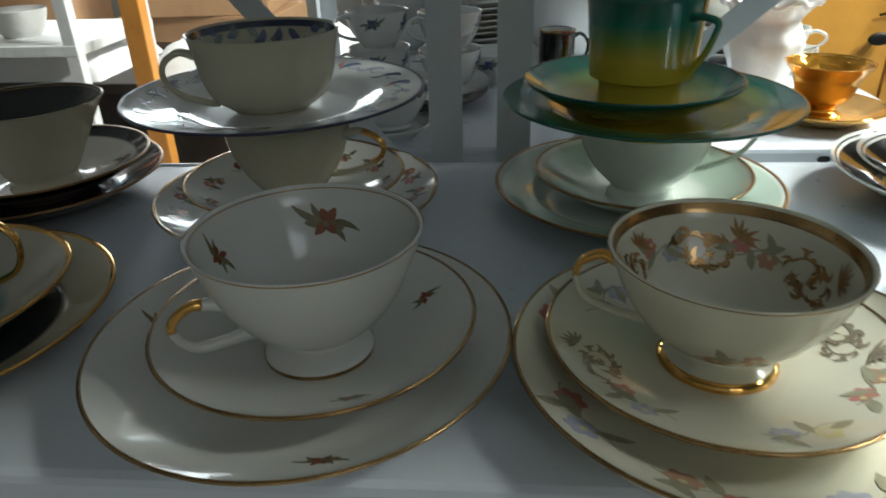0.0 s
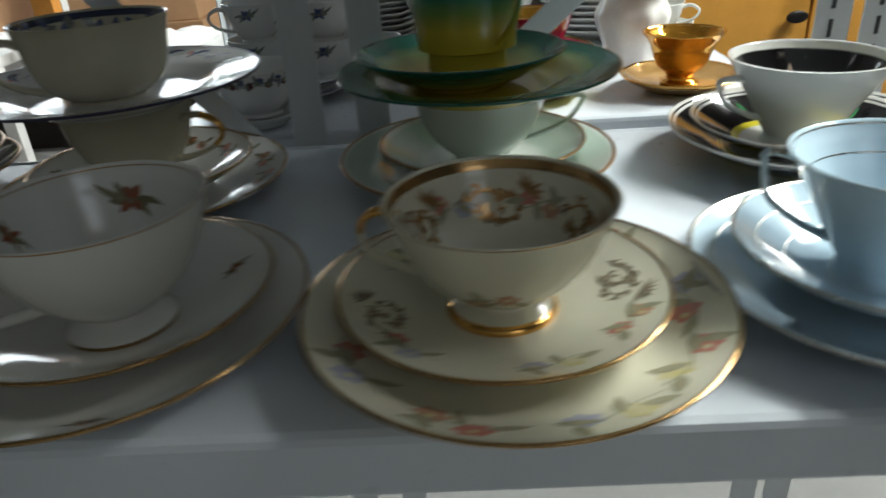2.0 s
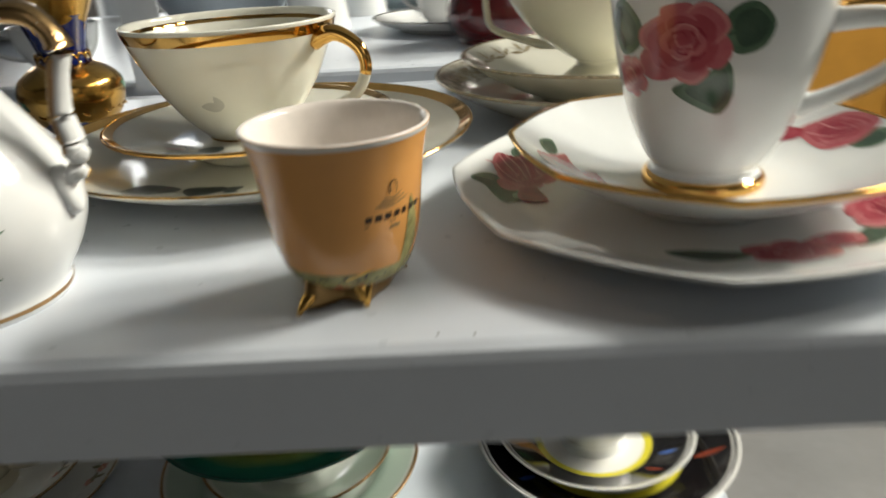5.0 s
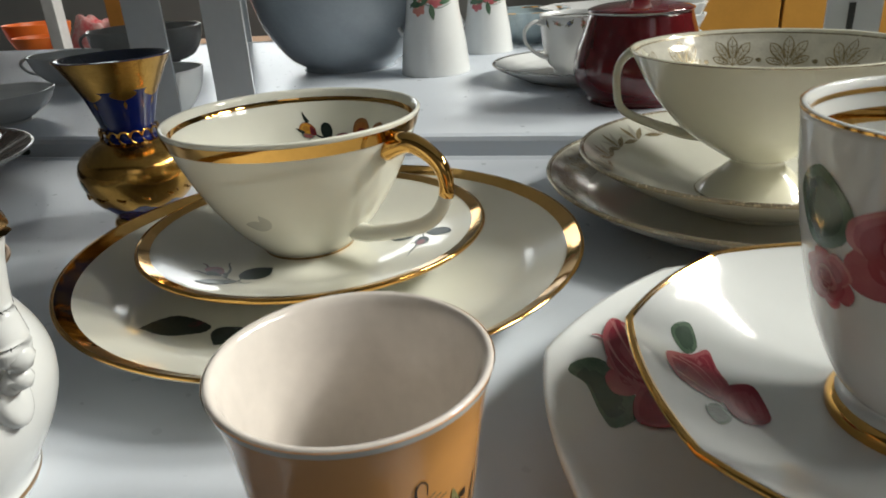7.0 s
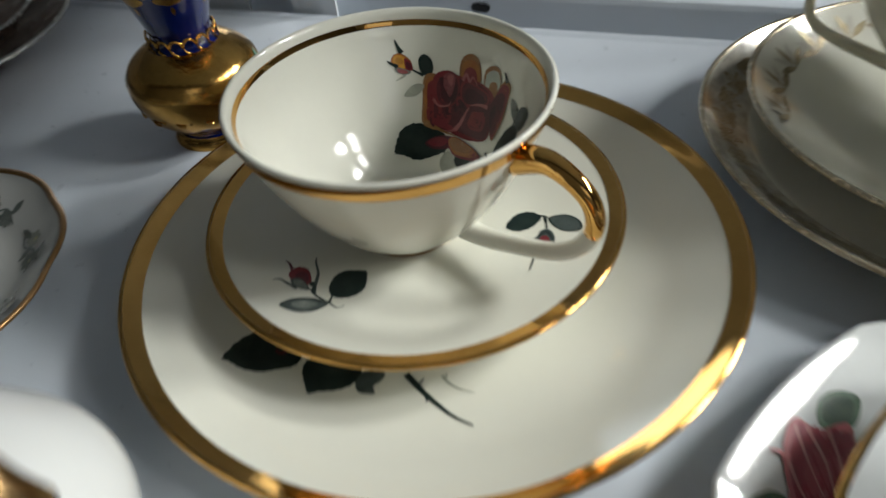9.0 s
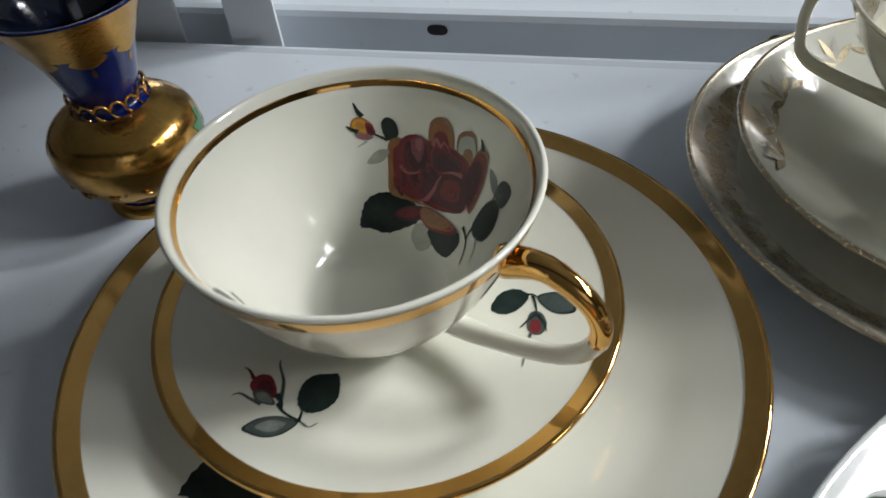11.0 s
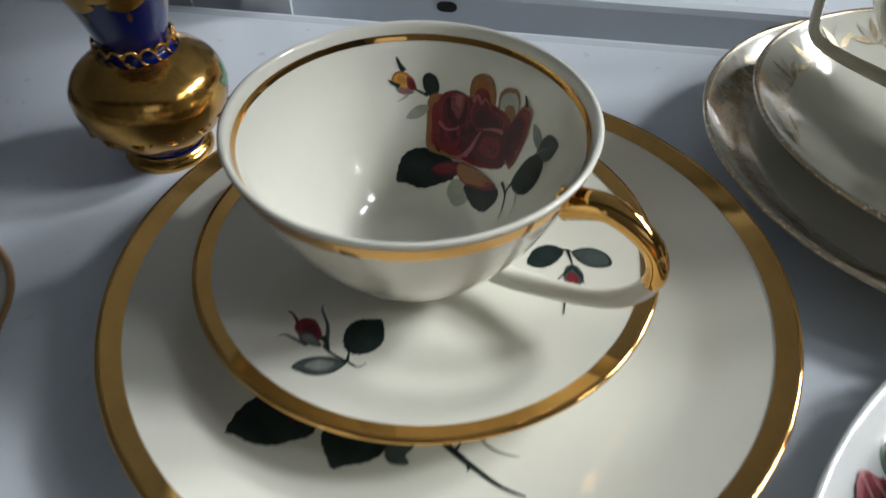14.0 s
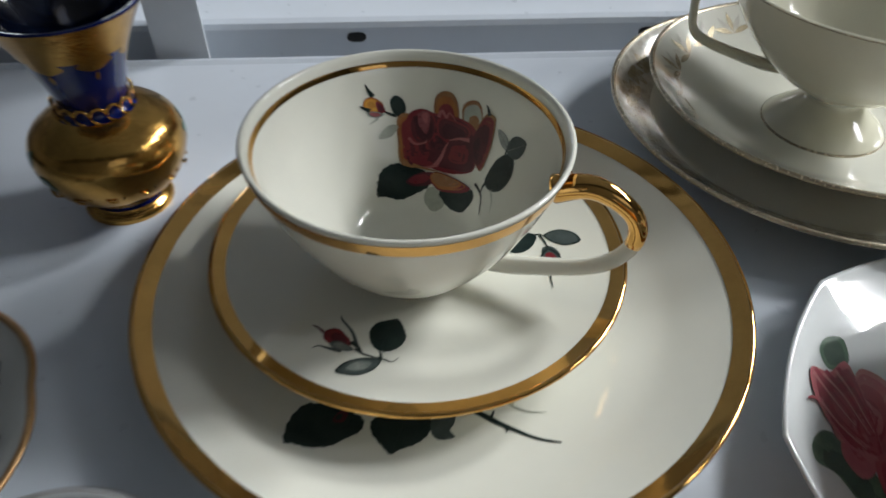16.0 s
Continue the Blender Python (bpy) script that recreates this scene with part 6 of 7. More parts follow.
# ---- rack behind, lower board ----
def simple_cup(name, label, at, outer, body, inside=None, hang=None, gilt=None, floor=0.005, group="", category="cup", shape=None):
    r = thing(name, label, category, at, group=group)
    iw, ow, _ = cup_body(r, "bowl", outer, floor, body, inside=inside, segs=56, shape=shape)
    if gilt:
        rim_gilt(r, iw, ow, 0.0014, 0.0008, gilt, 56)
    if hang is not None:
        z = outer[-1][1]
        handle(r, ow, z * 0.85, z * 0.3, 0.018, hang, body, 0.0026, 0.002, "ear")
    return r, iw, ow


def simple_plate(name, label, at, rad, h, body, rim=None, shape=None, group="", category="plate", well=0.58):
    r = thing(name, label, category, at, group=group)
    iw, ow, _ = plate(r, "dish", rad, h, rad * well, body, segs=64, shape=shape)
    if rim:
        plate_gilt(r, iw, 0.0014, rim, "rim_line", shape)
    return r, iw, ow


r, iw, ow = simple_plate("saucer", "amber lustre saucer with a wavy gold edge", (0.2738, 0.4581, LR), 0.0556, 0.0155, mat("pale_amber_lustre", (0.72, 0.44, 0.16), 0.18, metal=0.6, var=0.2, scale=50), GOLD, lambda a: 1 + 0.012 * math.cos(9 * a), category="saucer")
AC = [(0.0165, 0), (0.0165, 0.0020), (0.0120, 0.0050), (0.0130, 0.0090), (0.0215, 0.0160), (0.0260, 0.0260), (0.0290, 0.0340), (0.0345, 0.0410), (0.0355, 0.0425)]
simple_cup("coffee_cup", "small fluted amber lustre coffee cup", (0.2732, 0.4576, LR + 0.005), [(a * 1.04, b * 1.14) for a, b in AC], AMBER, None, 40, GOLD, 0.009, shape=lambda a: 1 + 0.02 * math.cos(10 * a))
simple_plate("saucer", "yellow saucer with a gold edge under a magenta one", (0.1298, 0.4682, LR), 0.0621, 0.0140, YELLOW, GOLD, lambda a: 1 + 0.012 * math.cos(8 * a), category="saucer")
simple_cup("coffee_cup", "small yellow coffee cup carrying a magenta saucer", (0.1318, 0.4682, LR + 0.005), [(0.016, 0), (0.015, 0.003), (0.020, 0.010), (0.024, 0.018), (0.0255, 0.0235)], YELLOW, None, None, None, 0.005)
simple_plate("saucer", "magenta saucer with a gold edge in a stack", (0.1328, 0.4681, 0.0315), 0.0598, 0.0158, MAGENTA, GOLD, lambda a: 1 + 0.012 * math.cos(8 * a), category="saucer")
simple_cup("coffee_cup", "dark red coffee cup with a gilt interior", (0.1355, 0.4680, 0.0365), [(0.017, 0), (0.016, 0.003), (0.0135, 0.005), (0.022, 0.011), (0.031, 0.024), (0.035, 0.036), (0.038, 0.0435)], mat("dark_red_glaze", (0.20, 0.012, 0.03), 0.10, var=0.15, coat=0.5), AMBER, 70, GOLD, 0.007)
r = thing("vase", "white ruffled porcelain vase in relief", "vase", (0.2526, 0.5690, LR))
WVP = [(0.026, 0), (0.028, 0.004), (0.027, 0.012), (0.030, 0.030), (0.036, 0.050), (0.038, 0.066), (0.033, 0.082), (0.031, 0.092), (0.038, 0.105), (0.047, 0.116)]
WVP = [(a * 1.03, b * 0.80) for a, b in WVP]
iw, ow, _ = cup_body(r, "body", WVP, 0.008, mat("matt_white_porcelain", (0.80, 0.79, 0.77), 0.25, var=0.03), segs=96, shape=lambda a: 1 + 0.05 * math.cos(9 * a))
bm = bmesh.new()
tube(bm, [(0.0475 * (1 + 0.05 * math.cos(9 * t)) * math.cos(t), 0.0475 * (1 + 0.05 * math.cos(9 * t)) * math.sin(t), 0.0930 + 0.0040 * math.cos(9 * t)) for t in [k * math.pi / 48 for k in range(97)]], 0.0022, 0.0030, 8)
part("ruffle", bm, MATS["matt_white_porcelain"], r)
simple_cup("coffee_cup", "black coffee cup with a gold rim", (0.0410, 0.5680, LR), [(0.017, 0), (0.018, 0.004), (0.0185, 0.03), (0.0190, 0.066)], BLACK, WHITE, 20, GOLD)

# white bowls, plates and flowered pieces at the back
r, iw, ow = simple_cup("mixing_bowl", "large white porcelain bowl with blue sprigs", (0.085, 0.770, LR), [(0.045, 0), (0.045, 0.004), (0.060, 0.014), (0.080, 0.040), (0.092, 0.070), (0.096, 0.082)], WHITE, None, None, SILVER, 0.006, category="bowl")
pr = Print(iw)
for i in range(9):
    posy(pr, i * 0.7, iw.s_of_z(0.06), i, DEEPBLUE, SOFTBLUE, GREYLEAF, 1.1)
pr.done("flower_print", r)
wavy = lambda a: 1 + 0.03 * math.cos(8 * a)
for i, (px, py, rad, n) in enumerate(((0.255, 0.745, 0.078, 6), (0.300, 0.665, 0.045, 2), (-0.055, 0.830, 0.085, 8))):
    for k in range(n):
        r, iw, ow = simple_plate("plate", "white wavy-edged plate with coral flowers in a stack", (px + 0.003 * (k % 2), py, LR + k * 0.0075), rad, 0.017, WARM, None, wavy, "stacked flowered plates")
        pr = Print(iw)
        for j in range(7):
            posy(pr, j * 0.9 + k, iw.s_of_r(rad * 0.83), j, mat("coral_print", (0.65, 0.13, 0.06), 0.2, coat=0.3), SOFTPINK, PALELEAF, 1.0)
        pr.done("flower_print", r)
CUPB = [(0.022, 0), (0.021, 0.003), (0.027, 0.010), (0.036, 0.026), (0.040, 0.042), (0.0415, 0.050)]
r, iw, ow = simple_cup("teacup", "white wavy-rimmed teacup with coral flowers", (0.262, 0.745, LR + 0.0460), [(a * 1.3, b * 0.75) for a, b in CUPB], WARM, None, 10, None, shape=wavy)
simple_cup("teacup", "white teacup with coral flowers on its side", (0.303, 0.665, LR + 0.0130), [(a * 0.8, b * 0.7) for a, b in CUPB], WARM, None, -20, None, shape=wavy)
simple_cup("bowl", "white porcelain bowl on stacked plates", (0.235, 0.850, LR), [(a * 1.35, b * 1.9) for a, b in CUPB], WHITE, None, None, None, category="bowl")

# stacked white cups with blue flowers and dark-edged plates
for k in range(2):
    simple_plate("plate", "white plate with a dark blue edge in a stack", (-0.118 + 0.002 * (k % 2), 0.520, LR + k * 0.0085), 0.088, 0.018, WHITE, mat("dark_edge", (0.03, 0.03, 0.05), 0.3), None, "stacked blue-edged plates")
for px, py, z0 in ((-0.147, 0.560, 0.0168), (-0.147, 0.560, 0.0540), (-0.070, 0.545, 0.0168), (-0.070, 0.545, 0.0540), (-0.03, 0.60, 0.003)):
    r, iw, ow = simple_cup("teacup", "white teacup painted with blue flowers in a stack", (px, py, z0), [(a * 0.80, b * 0.78) for a, b in CUPB], WHITE, None, 215, None, 0.005, "stacked blue-flowered cups")
    pr = Print(ow)
    for j in range(5):
        sprig(pr, -1.6 + j * 1.256, ow.s_of_z(0.028), j, DEEPBLUE, GREYLEAF, 1.2)
    pr.done("flower_print", r)
r, iw, ow = simple_cup("teacup", "white teacup with a dark flower border", (-0.118, 0.420, LR + 0.010), [(a * 0.92, b * 0.85) for a, b in CUPB], WHITE, None, None, None)
pr = Print(ow)
for j in range(14):
    posy(pr, j * 0.449, ow.s_of_z(0.034), j, ROSEDARK, DEEPBLUE, GREYLEAF, 0.7)
pr.done("flower_print", r)
simple_plate("saucer", "white saucer with a dark flower border", (-0.118, 0.420, LR), 0.036, 0.012, WHITE, None, None, category="saucer", well=0.7)

simple_cup("bowl", "white bowl on a stack of flowered plates", (-0.055, 0.830, LR + 0.0610), [(a * 1.3, b * 0.9) for a, b in CUPB], WARM, None, None, None, category="bowl")
simple_cup("bowl", "small white bowl on top of a flowered teacup", (0.262, 0.745, LR + 0.0560), [(a * 1.0, b * 1.05) for a, b in CUPB], WHITE, None, None, None, category="bowl")
for k in range(2):
    simple_cup("teacup", "white teacup in a stack on the rack behind", (-0.150, 0.800, LR + k * 0.040), [(a * 0.95, b * 0.8) for a, b in CUPB], WHITE, None, 200, None, 0.005, "stacked white cups")
r = thing("figurine", "slender white glazed porcelain figurine", "figurine", (-0.190, 0.880, LR))
lathe_bm = lathe(bmesh.new(), spline([(0.022, 0), (0.023, 0.004), (0.016, 0.012), (0.020, 0.030), (0.014, 0.052), (0.017, 0.070), (0.008, 0.086), (0.010, 0.098), (0.006, 0.110), (0, 0.114)], 4) + [(0, 0)], 32, lambda a: 1 + 0.10 * math.cos(3 * a))
part("body", lathe_bm, WHITE, r)
r = thing("figurine", "small white glazed porcelain figurine", "figurine", (-0.130, 0.890, LR))
part("body", lathe(bmesh.new(), spline([(0.020, 0), (0.020, 0.004), (0.013, 0.014), (0.018, 0.030), (0.009, 0.050), (0.013, 0.062), (0.008, 0.076), (0, 0.080)], 4) + [(0, 0)], 32, lambda a: 1 + 0.12 * math.cos(2 * a)), WHITE, r)
for x0, z0, x1, z1 in ((-0.105, 0.250, -0.060, 0.062), (-0.045, 0.250, -0.052, 0.062)):
    rigid("cable", tube(bmesh.new(), [(x0, 0.72, z0), ((x0 + x1) / 2 - 0.003, 0.73, (z0 + z1) / 2), (x1, 0.745, z1)], 0.0018, 0.0018, 8, (0, 1, 0)), WHITEPLASTIC, "thin white cable hanging down in front of stacked plates", "cable", smooth=True)

# ---- rack behind, upper board ----
r = thing("sugar_bowl", "dark red lidded sugar bowl with a gilt knob", "sugar bowl", (0.2540, 0.4830, HR))
SB = [(0.036, 0), (0.0375, 0.003), (0.0370, 0.005), (0.0445, 0.014), (0.0475, 0.024), (0.0460, 0.036), (0.0410, 0.050), (0.0365, 0.064)]
iw, ow, _ = cup_body(r, "body", SB, 0.006, MAROON, segs=64)
part("lid", lathe(bmesh.new(), spline([(0.0375, 0.0640), (0.0370, 0.0665), (0.028, 0.0690), (0.012, 0.0710), (0.006, 0.0725), (0.004, 0.074), (0, 0.0742)], 4) + [(0, 0.066), (0.034, 0.064), (0.0375, 0.0640)], 64), MAROON, r)
part("lid_line", lathe(bmesh.new(), [(0.0372, 0.0638), (0.0380, 0.0650), (0.0372, 0.0662)], 64), SILVER, r)
part("knob", lathe(bmesh.new(), spline([(0, 0.0735), (0.006, 0.0740), (0.0085, 0.0800), (0.0070, 0.0860), (0.0090, 0.0900), (0.0075, 0.0960), (0, 0.0985)], 4), 32), WHITE, r)
part("knob_gilding", lathe(bmesh.new(), [(0.0078, 0.0860), (0.0094, 0.0900), (0.0080, 0.0962), (0, 0.0988)], 32), GOLD, r)
part("foot_line", lathe(bmesh.new(), [(0.0362, 0.0005), (0.0364, 0.003), (0.0350, 0.0050)], 64), SILVER, r)
ova = lambda a: 1 - 0.14 * math.sin(a) ** 2
simple_plate("tray", "white oval porcelain tray with a silver edge", (0.222, 0.590, HR), 0.090, 0.014, WHITE, SILVER, ova, category="tray", well=0.75)
r, iw, ow = simple_cup("coffee_cup", "white coffee cup with a fine floral border", (0.208, 0.585, HR + 0.005), [(0.020, 0), (0.020, 0.003), (0.026, 0.010), (0.030, 0.025), (0.033, 0.050)], WHITE, None, 205, SILVER)
pr = Print(ow)
for j in range(18):
    sprig(pr, j * 0.349, ow.len - 0.006, j, (SOFTPINK, DEEPBLUE)[j % 2], OLIVE, 0.42)
pr.done("flower_print", r)
simple_cup("coffee_cup", "white coffee cup behind the tray cup", (0.235, 0.690, HR), [(0.020, 0), (0.020, 0.003), (0.026, 0.010), (0.030, 0.025), (0.032, 0.044)], WHITE, None, 20, SILVER)


def jug(label, at, k, pink):
    r = thing("jug", label, "jug", at)
    iw, ow, _ = cup_body(r, "body", [(a * k, b * k) for a, b in [(0.034, 0), (0.034, 0.004), (0.031, 0.030), (0.026, 0.060), (0.024, 0.085), (0.029, 0.110)]], 0.006, WHITE, segs=56)
    handle(r, ow, 0.095 * k, 0.035 * k, 0.024 * k, 175, WHITE, 0.003, 0.0024, "ear")
    pr = Print(ow)
    for a, zz in ((-1.9, 0.085), (-1.3, 0.075), (-1.0, 0.09), (-0.5, 0.08), (-1.6, 0.065)):
        posy(pr, a, ow.s_of_z(zz * k), a * 3, pink, ROSEPALE, GREENLEAF, 1.35)
    pr.done("flower_print", r)
    return r


jug("white porcelain jug with orange and pink flowers", (0.070, 0.630, HR), 1.0, SOFTPINK)
jug("white porcelain jug with pink flowers", (0.105, 0.765, HR), 0.85, ROSEPALE)
r, iw, ow = simple_cup("mixing_bowl", "large grey-blue glazed bowl", (-0.035, 0.680, HR), [(0.050, 0), (0.050, 0.004), (0.066, 0.016), (0.086, 0.045), (0.096, 0.075), (0.100, 0.088)], mat("grey_blue_glaze", (0.36, 0.41, 0.45), 0.16, var=0.08, coat=0.3), None, None, SILVER, 0.006, category="bowl")
r, iw, ow = simple_cup("bowl", "grey-blue bowl with a leafy rim", (0.145, 0.840, HR), [(0.030, 0), (0.030, 0.003), (0.042, 0.012), (0.050, 0.030), (0.052, 0.038)], mat("blue_leaf_glaze", (0.42, 0.52, 0.56), 0.14, var=0.15, scale=60, coat=0.3), None, None, GOLD, 0.006, category="bowl", shape=wavy)
for k in range(4):
    simple_plate("plate", "white plate with a grey edge in a stack", (0.235, 0.840, HR + k * 0.008), 0.075, 0.016, WHITE, SILVER, wavy, "stacked white plates")
for k in range(3):
    simple_cup("bowl", "white wavy-edged bowl in a stack", (0.312, 0.780, HR + k * 0.012), [(0.016, 0), (0.016, 0.003), (0.024, 0.010), (0.031, 0.024), (0.034, 0.032)], WHITE, None, None, None, 0.005, "stacked wavy bowls", "bowl", shape=lambda a: 1 + 0.04 * math.cos(11 * a))
r, iw, ow = simple_cup("teacup", "white teacup on the rack behind", (-0.335, 0.620, HR), [(a * 0.95, b * 0.62) for a, b in CUPB], WHITE, None, 185, None)
r, iw, ow = simple_cup("bowl", "shallow white wavy-rimmed bowl on the rack behind", (-0.265, 0.432, HR), [(a * 1.15, b * 0.5) for a, b in CUPB], WHITE, None, None, None, category="bowl", shape=wavy)
r, iw, ow = simple_cup("bowl", "grey glazed bowl with a fine flower line", (-0.300, 0.720, HR), [(0.034, 0), (0.034, 0.004), (0.052, 0.012), (0.062, 0.028), (0.065, 0.046)], mat("grey_glaze", (0.40, 0.41, 0.40), 0.2, var=0.08, coat=0.2), None, 190, None, 0.006, category="bowl")
simple_cup("teacup", "grey-white teacup behind the blue vase", (-0.120, 0.450, HR), [(a * 0.85, b * 0.75) for a, b in CUPB], WHITE, None, 200, None)

# ---- cupboard and floor things ----
CX, CY = 0.50, 2.20
r = thing("cupboard", "ochre painted wooden cupboard with dark knobs", "cupboard", (CX, CY, FLOOR))
bm = bmesh.new()
box(bm, 0, 2.05, 0.02, 0.5, 0.0, 1.42, 0.004)
part("carcass", bm, OCHREDARK, r, smooth=False)
bm = bmesh.new()
box(bm, 0, 2.05, 0.004, 0.019, 0.0, 0.10, 0.003)
part("plinth", bm, OCHRE, r, smooth=False)
DOORS = (0.0, 0.275, 0.735, 1.195, 1.655, 2.05)
for i, (a, b) in enumerate(zip(DOORS, DOORS[1:])):
    bm = bmesh.new()
    box(bm, a + 0.004, b - 0.004, 0.0, 0.019, 0.108, 1.41, 0.003)
    d = part("door", bm, OCHRE, r, smooth=False)
    kx = {1: b - 0.055, 2: a + 0.062}.get(i)
    if kx:
        kz = 0.545 if i == 1 else 0.487
        bm = lathe(bmesh.new(), spline([(0.010, 0), (0.009, 0.014), (0.016, 0.020), (0.026, 0.027), (0.026, 0.034), (0.014, 0.038), (0, 0.039)], 3), 28)
        bmesh.ops.rotate(bm, verts=bm.verts, matrix=Matrix.Rotation(radians(90), 3, "X"))
        bmesh.ops.scale(bm, vec=(1.3, 1, 0.75), verts=bm.verts)
        bmesh.ops.translate(bm, verts=bm.verts, vec=(kx, 0.0, kz))
        part("knob", bm, BLACKPLASTIC, d, "dark turned knob")
r = thing("key_bunch", "dark keys hanging from the cupboard door", "keys", (1.245, CY - 0.012, -0.165))
for k in range(5):
    bm = bmesh.new()
    a = k * 0.9 - 1.8
    tube(bm, [(0, 0, 0), (0.03 * math.sin(a), 0, 0.05 * math.cos(a)), (0.075 * math.sin(a), 0, 0.085 * math.cos(a))], 0.004, 0.003, 6, (0, 1, 0))
    part("key", bm, BLACKPLASTIC, r)

r = thing("waste_bin", "black round waste bin with a small white label", "bin", (1.155, 1.40, FLOOR))
r.scale = (0.90, 0.90, 0.96)
bm = lathe(bmesh.new(), [(0, 0.01), (0.105, 0.012), (0.128, 0.30), (0.133, 0.305), (0.137, 0.30), (0.134, 0.290), (0.112, 0.004), (0.108, 0), (0, 0)], 48)
part("bucket", bm, BLACKPLASTIC, r)
part("fill", lathe(bmesh.new(), [(0, 0.262), (0.06, 0.258), (0.121, 0.25), (0.121, 0.24), (0, 0.24)], 40), mat("brown_rubbish", (0.10, 0.035, 0.022), 0.5, var=0.4, scale=30, bump=0.5), r, "brown paper inside the bin")
bm = bmesh.new()
box(bm, -0.012, 0.012, -0.003, 0.0, -0.025, 0.025, 0.001)
lab = part("label", bm, PAPER, r, "small white label", smooth=False)
lab.location, lab.rotation_euler = (-0.058, -0.109, 0.07), (0, 0, radians(-28))

r = thing("bucket", "white plastic bucket with a dark bag inside", "bucket", (0.985, 1.88, FLOOR))
part("pail", lathe(bmesh.new(), [(0, 0.004), (0.095, 0.006), (0.118, 0.20), (0.124, 0.205), (0.124, 0.190), (0.100, 0.0), (0, 0)], 40), WHITEPLASTIC, r)
part("bag", lathe(bmesh.new(), [(0, 0.27), (0.08, 0.27), (0.13, 0.25), (0.128, 0.215), (0.112, 0.19), (0, 0.19)], 40, lambda a: 1 + 0.05 * math.cos(5 * a) + 0.03 * math.sin(9 * a)), mat("dark_bag", (0.016, 0.018, 0.028), 0.35, bump=0.4), r)
part("bail", tube(bmesh.new(), [(0.124 * math.cos(t), 0.10 * -math.sin(t) - 0.03, 0.19 - 0.06 * math.sin(t)) for t in [k * math.pi / 14 for k in range(15)]], 0.003, 0.003, 8), WHITEPLASTIC, r)
COV = [("pink", (0.62, 0.06, 0.16)), ("yellow", (0.60, 0.48, 0.04)), ("salmon", (0.70, 0.25, 0.16)), ("paper", (0.6, 0.55, 0.45)), ("dark", (0.04, 0.035, 0.04)), ("cream", (0.66, 0.58, 0.42))]
zz = FLOOR + 0.273
for i, (nm, cc) in enumerate(reversed(COV)):
    r = thing("magazine", f"{nm} covered magazine in a pile on the bucket", "magazine", (0.985 + 0.006 * math.sin(i * 2), 1.86, zz), 8 * math.sin(i * 1.7), "pile of magazines")
    bm = bmesh.new()
    box(bm, -0.11, 0.11, -0.09, 0.09, 0.0, 0.013, 0.001)
    part("page_block", bm, PAPER, r, smooth=False)
    bm = bmesh.new()
    box(bm, -0.111, 0.111, -0.091, 0.091, 0.0132, 0.0150, 0.0004, 1)
    part("cover", bm, mat("magazine_" + nm, cc, 0.35, var=0.3, scale=18, col2=(cc[1], cc[0] * 0.8, cc[2] * 0.6)), r, smooth=False)
    zz += 0.0158
r = thing("floor_pump", "black floor pump leaning by the cupboard", "pump", (0.555, 1.98, FLOOR))
bm = bmesh.new()
tube(bm, [(0, 0, 0.02), (0, 0, 0.50)], 0.022, 0.022, 16, (1, 0, 0))
part("barrel", bm, mat("grey_green_metal", (0.10, 0.10, 0.08), 0.35, metal=0.6, var=0.4, scale=30), r)
part("rod", tube(bmesh.new(), [(0, 0, 0.50), (0, 0, 0.73)], 0.008, 0.008, 10, (1, 0, 0)), SILVER, r)
part("grip", tube(bmesh.new(), [(-0.065, 0, 0.730), (-0.02, 0, 0.745), (0.02, 0, 0.745), (0.065, 0, 0.730)], 0.020, 0.016, 12, (0, 1, 0)), BLACKPLASTIC, r)
bm = bmesh.new()
box(bm, -0.10, 0.10, -0.04, 0.04, 0.0, 0.022, 0.006)
part("base", bm, BLACKPLASTIC, r)
bm = bmesh.new()
box(bm, 0, 0.20, 0, 0.16, 0, 0.32, 0.004)
rigid("box", bm, mat("green_card", (0.03, 0.22, 0.04), 0.6), "green cardboard box on the floor", "box", (0.70, 1.95, FLOOR))

# ---- sale tables at the back left ----
r = thing("trestle_table", "dark table under a white cloth", "table", (-1.15, 2.05, FLOOR))
bm = bmesh.new()
box(bm, -0.75, 0.75, -0.3, 0.35, 0.50, 0.53, 0.004)
part("tabletop", bm, DARKWOOD, r, smooth=False)
for a, b in ((-0.7, -0.25), (0.7, -0.25), (-0.7, 0.3), (0.7, 0.3)):
    bm = bmesh.new()
    box(bm, a - 0.025, a + 0.025, b - 0.025, b + 0.025, 0, 0.50, 0.003)
    part("leg", bm, DARKWOOD, r, smooth=False)
bm = bmesh.new()
box(bm, -0.70, 0.70, -0.20, 0.3, 0.08, 0.49, 0.01)
rigid("dark_crate", bm, DARKWOOD, "dark wooden crate under the table", "crate", (-1.15, 2.06, FLOOR))


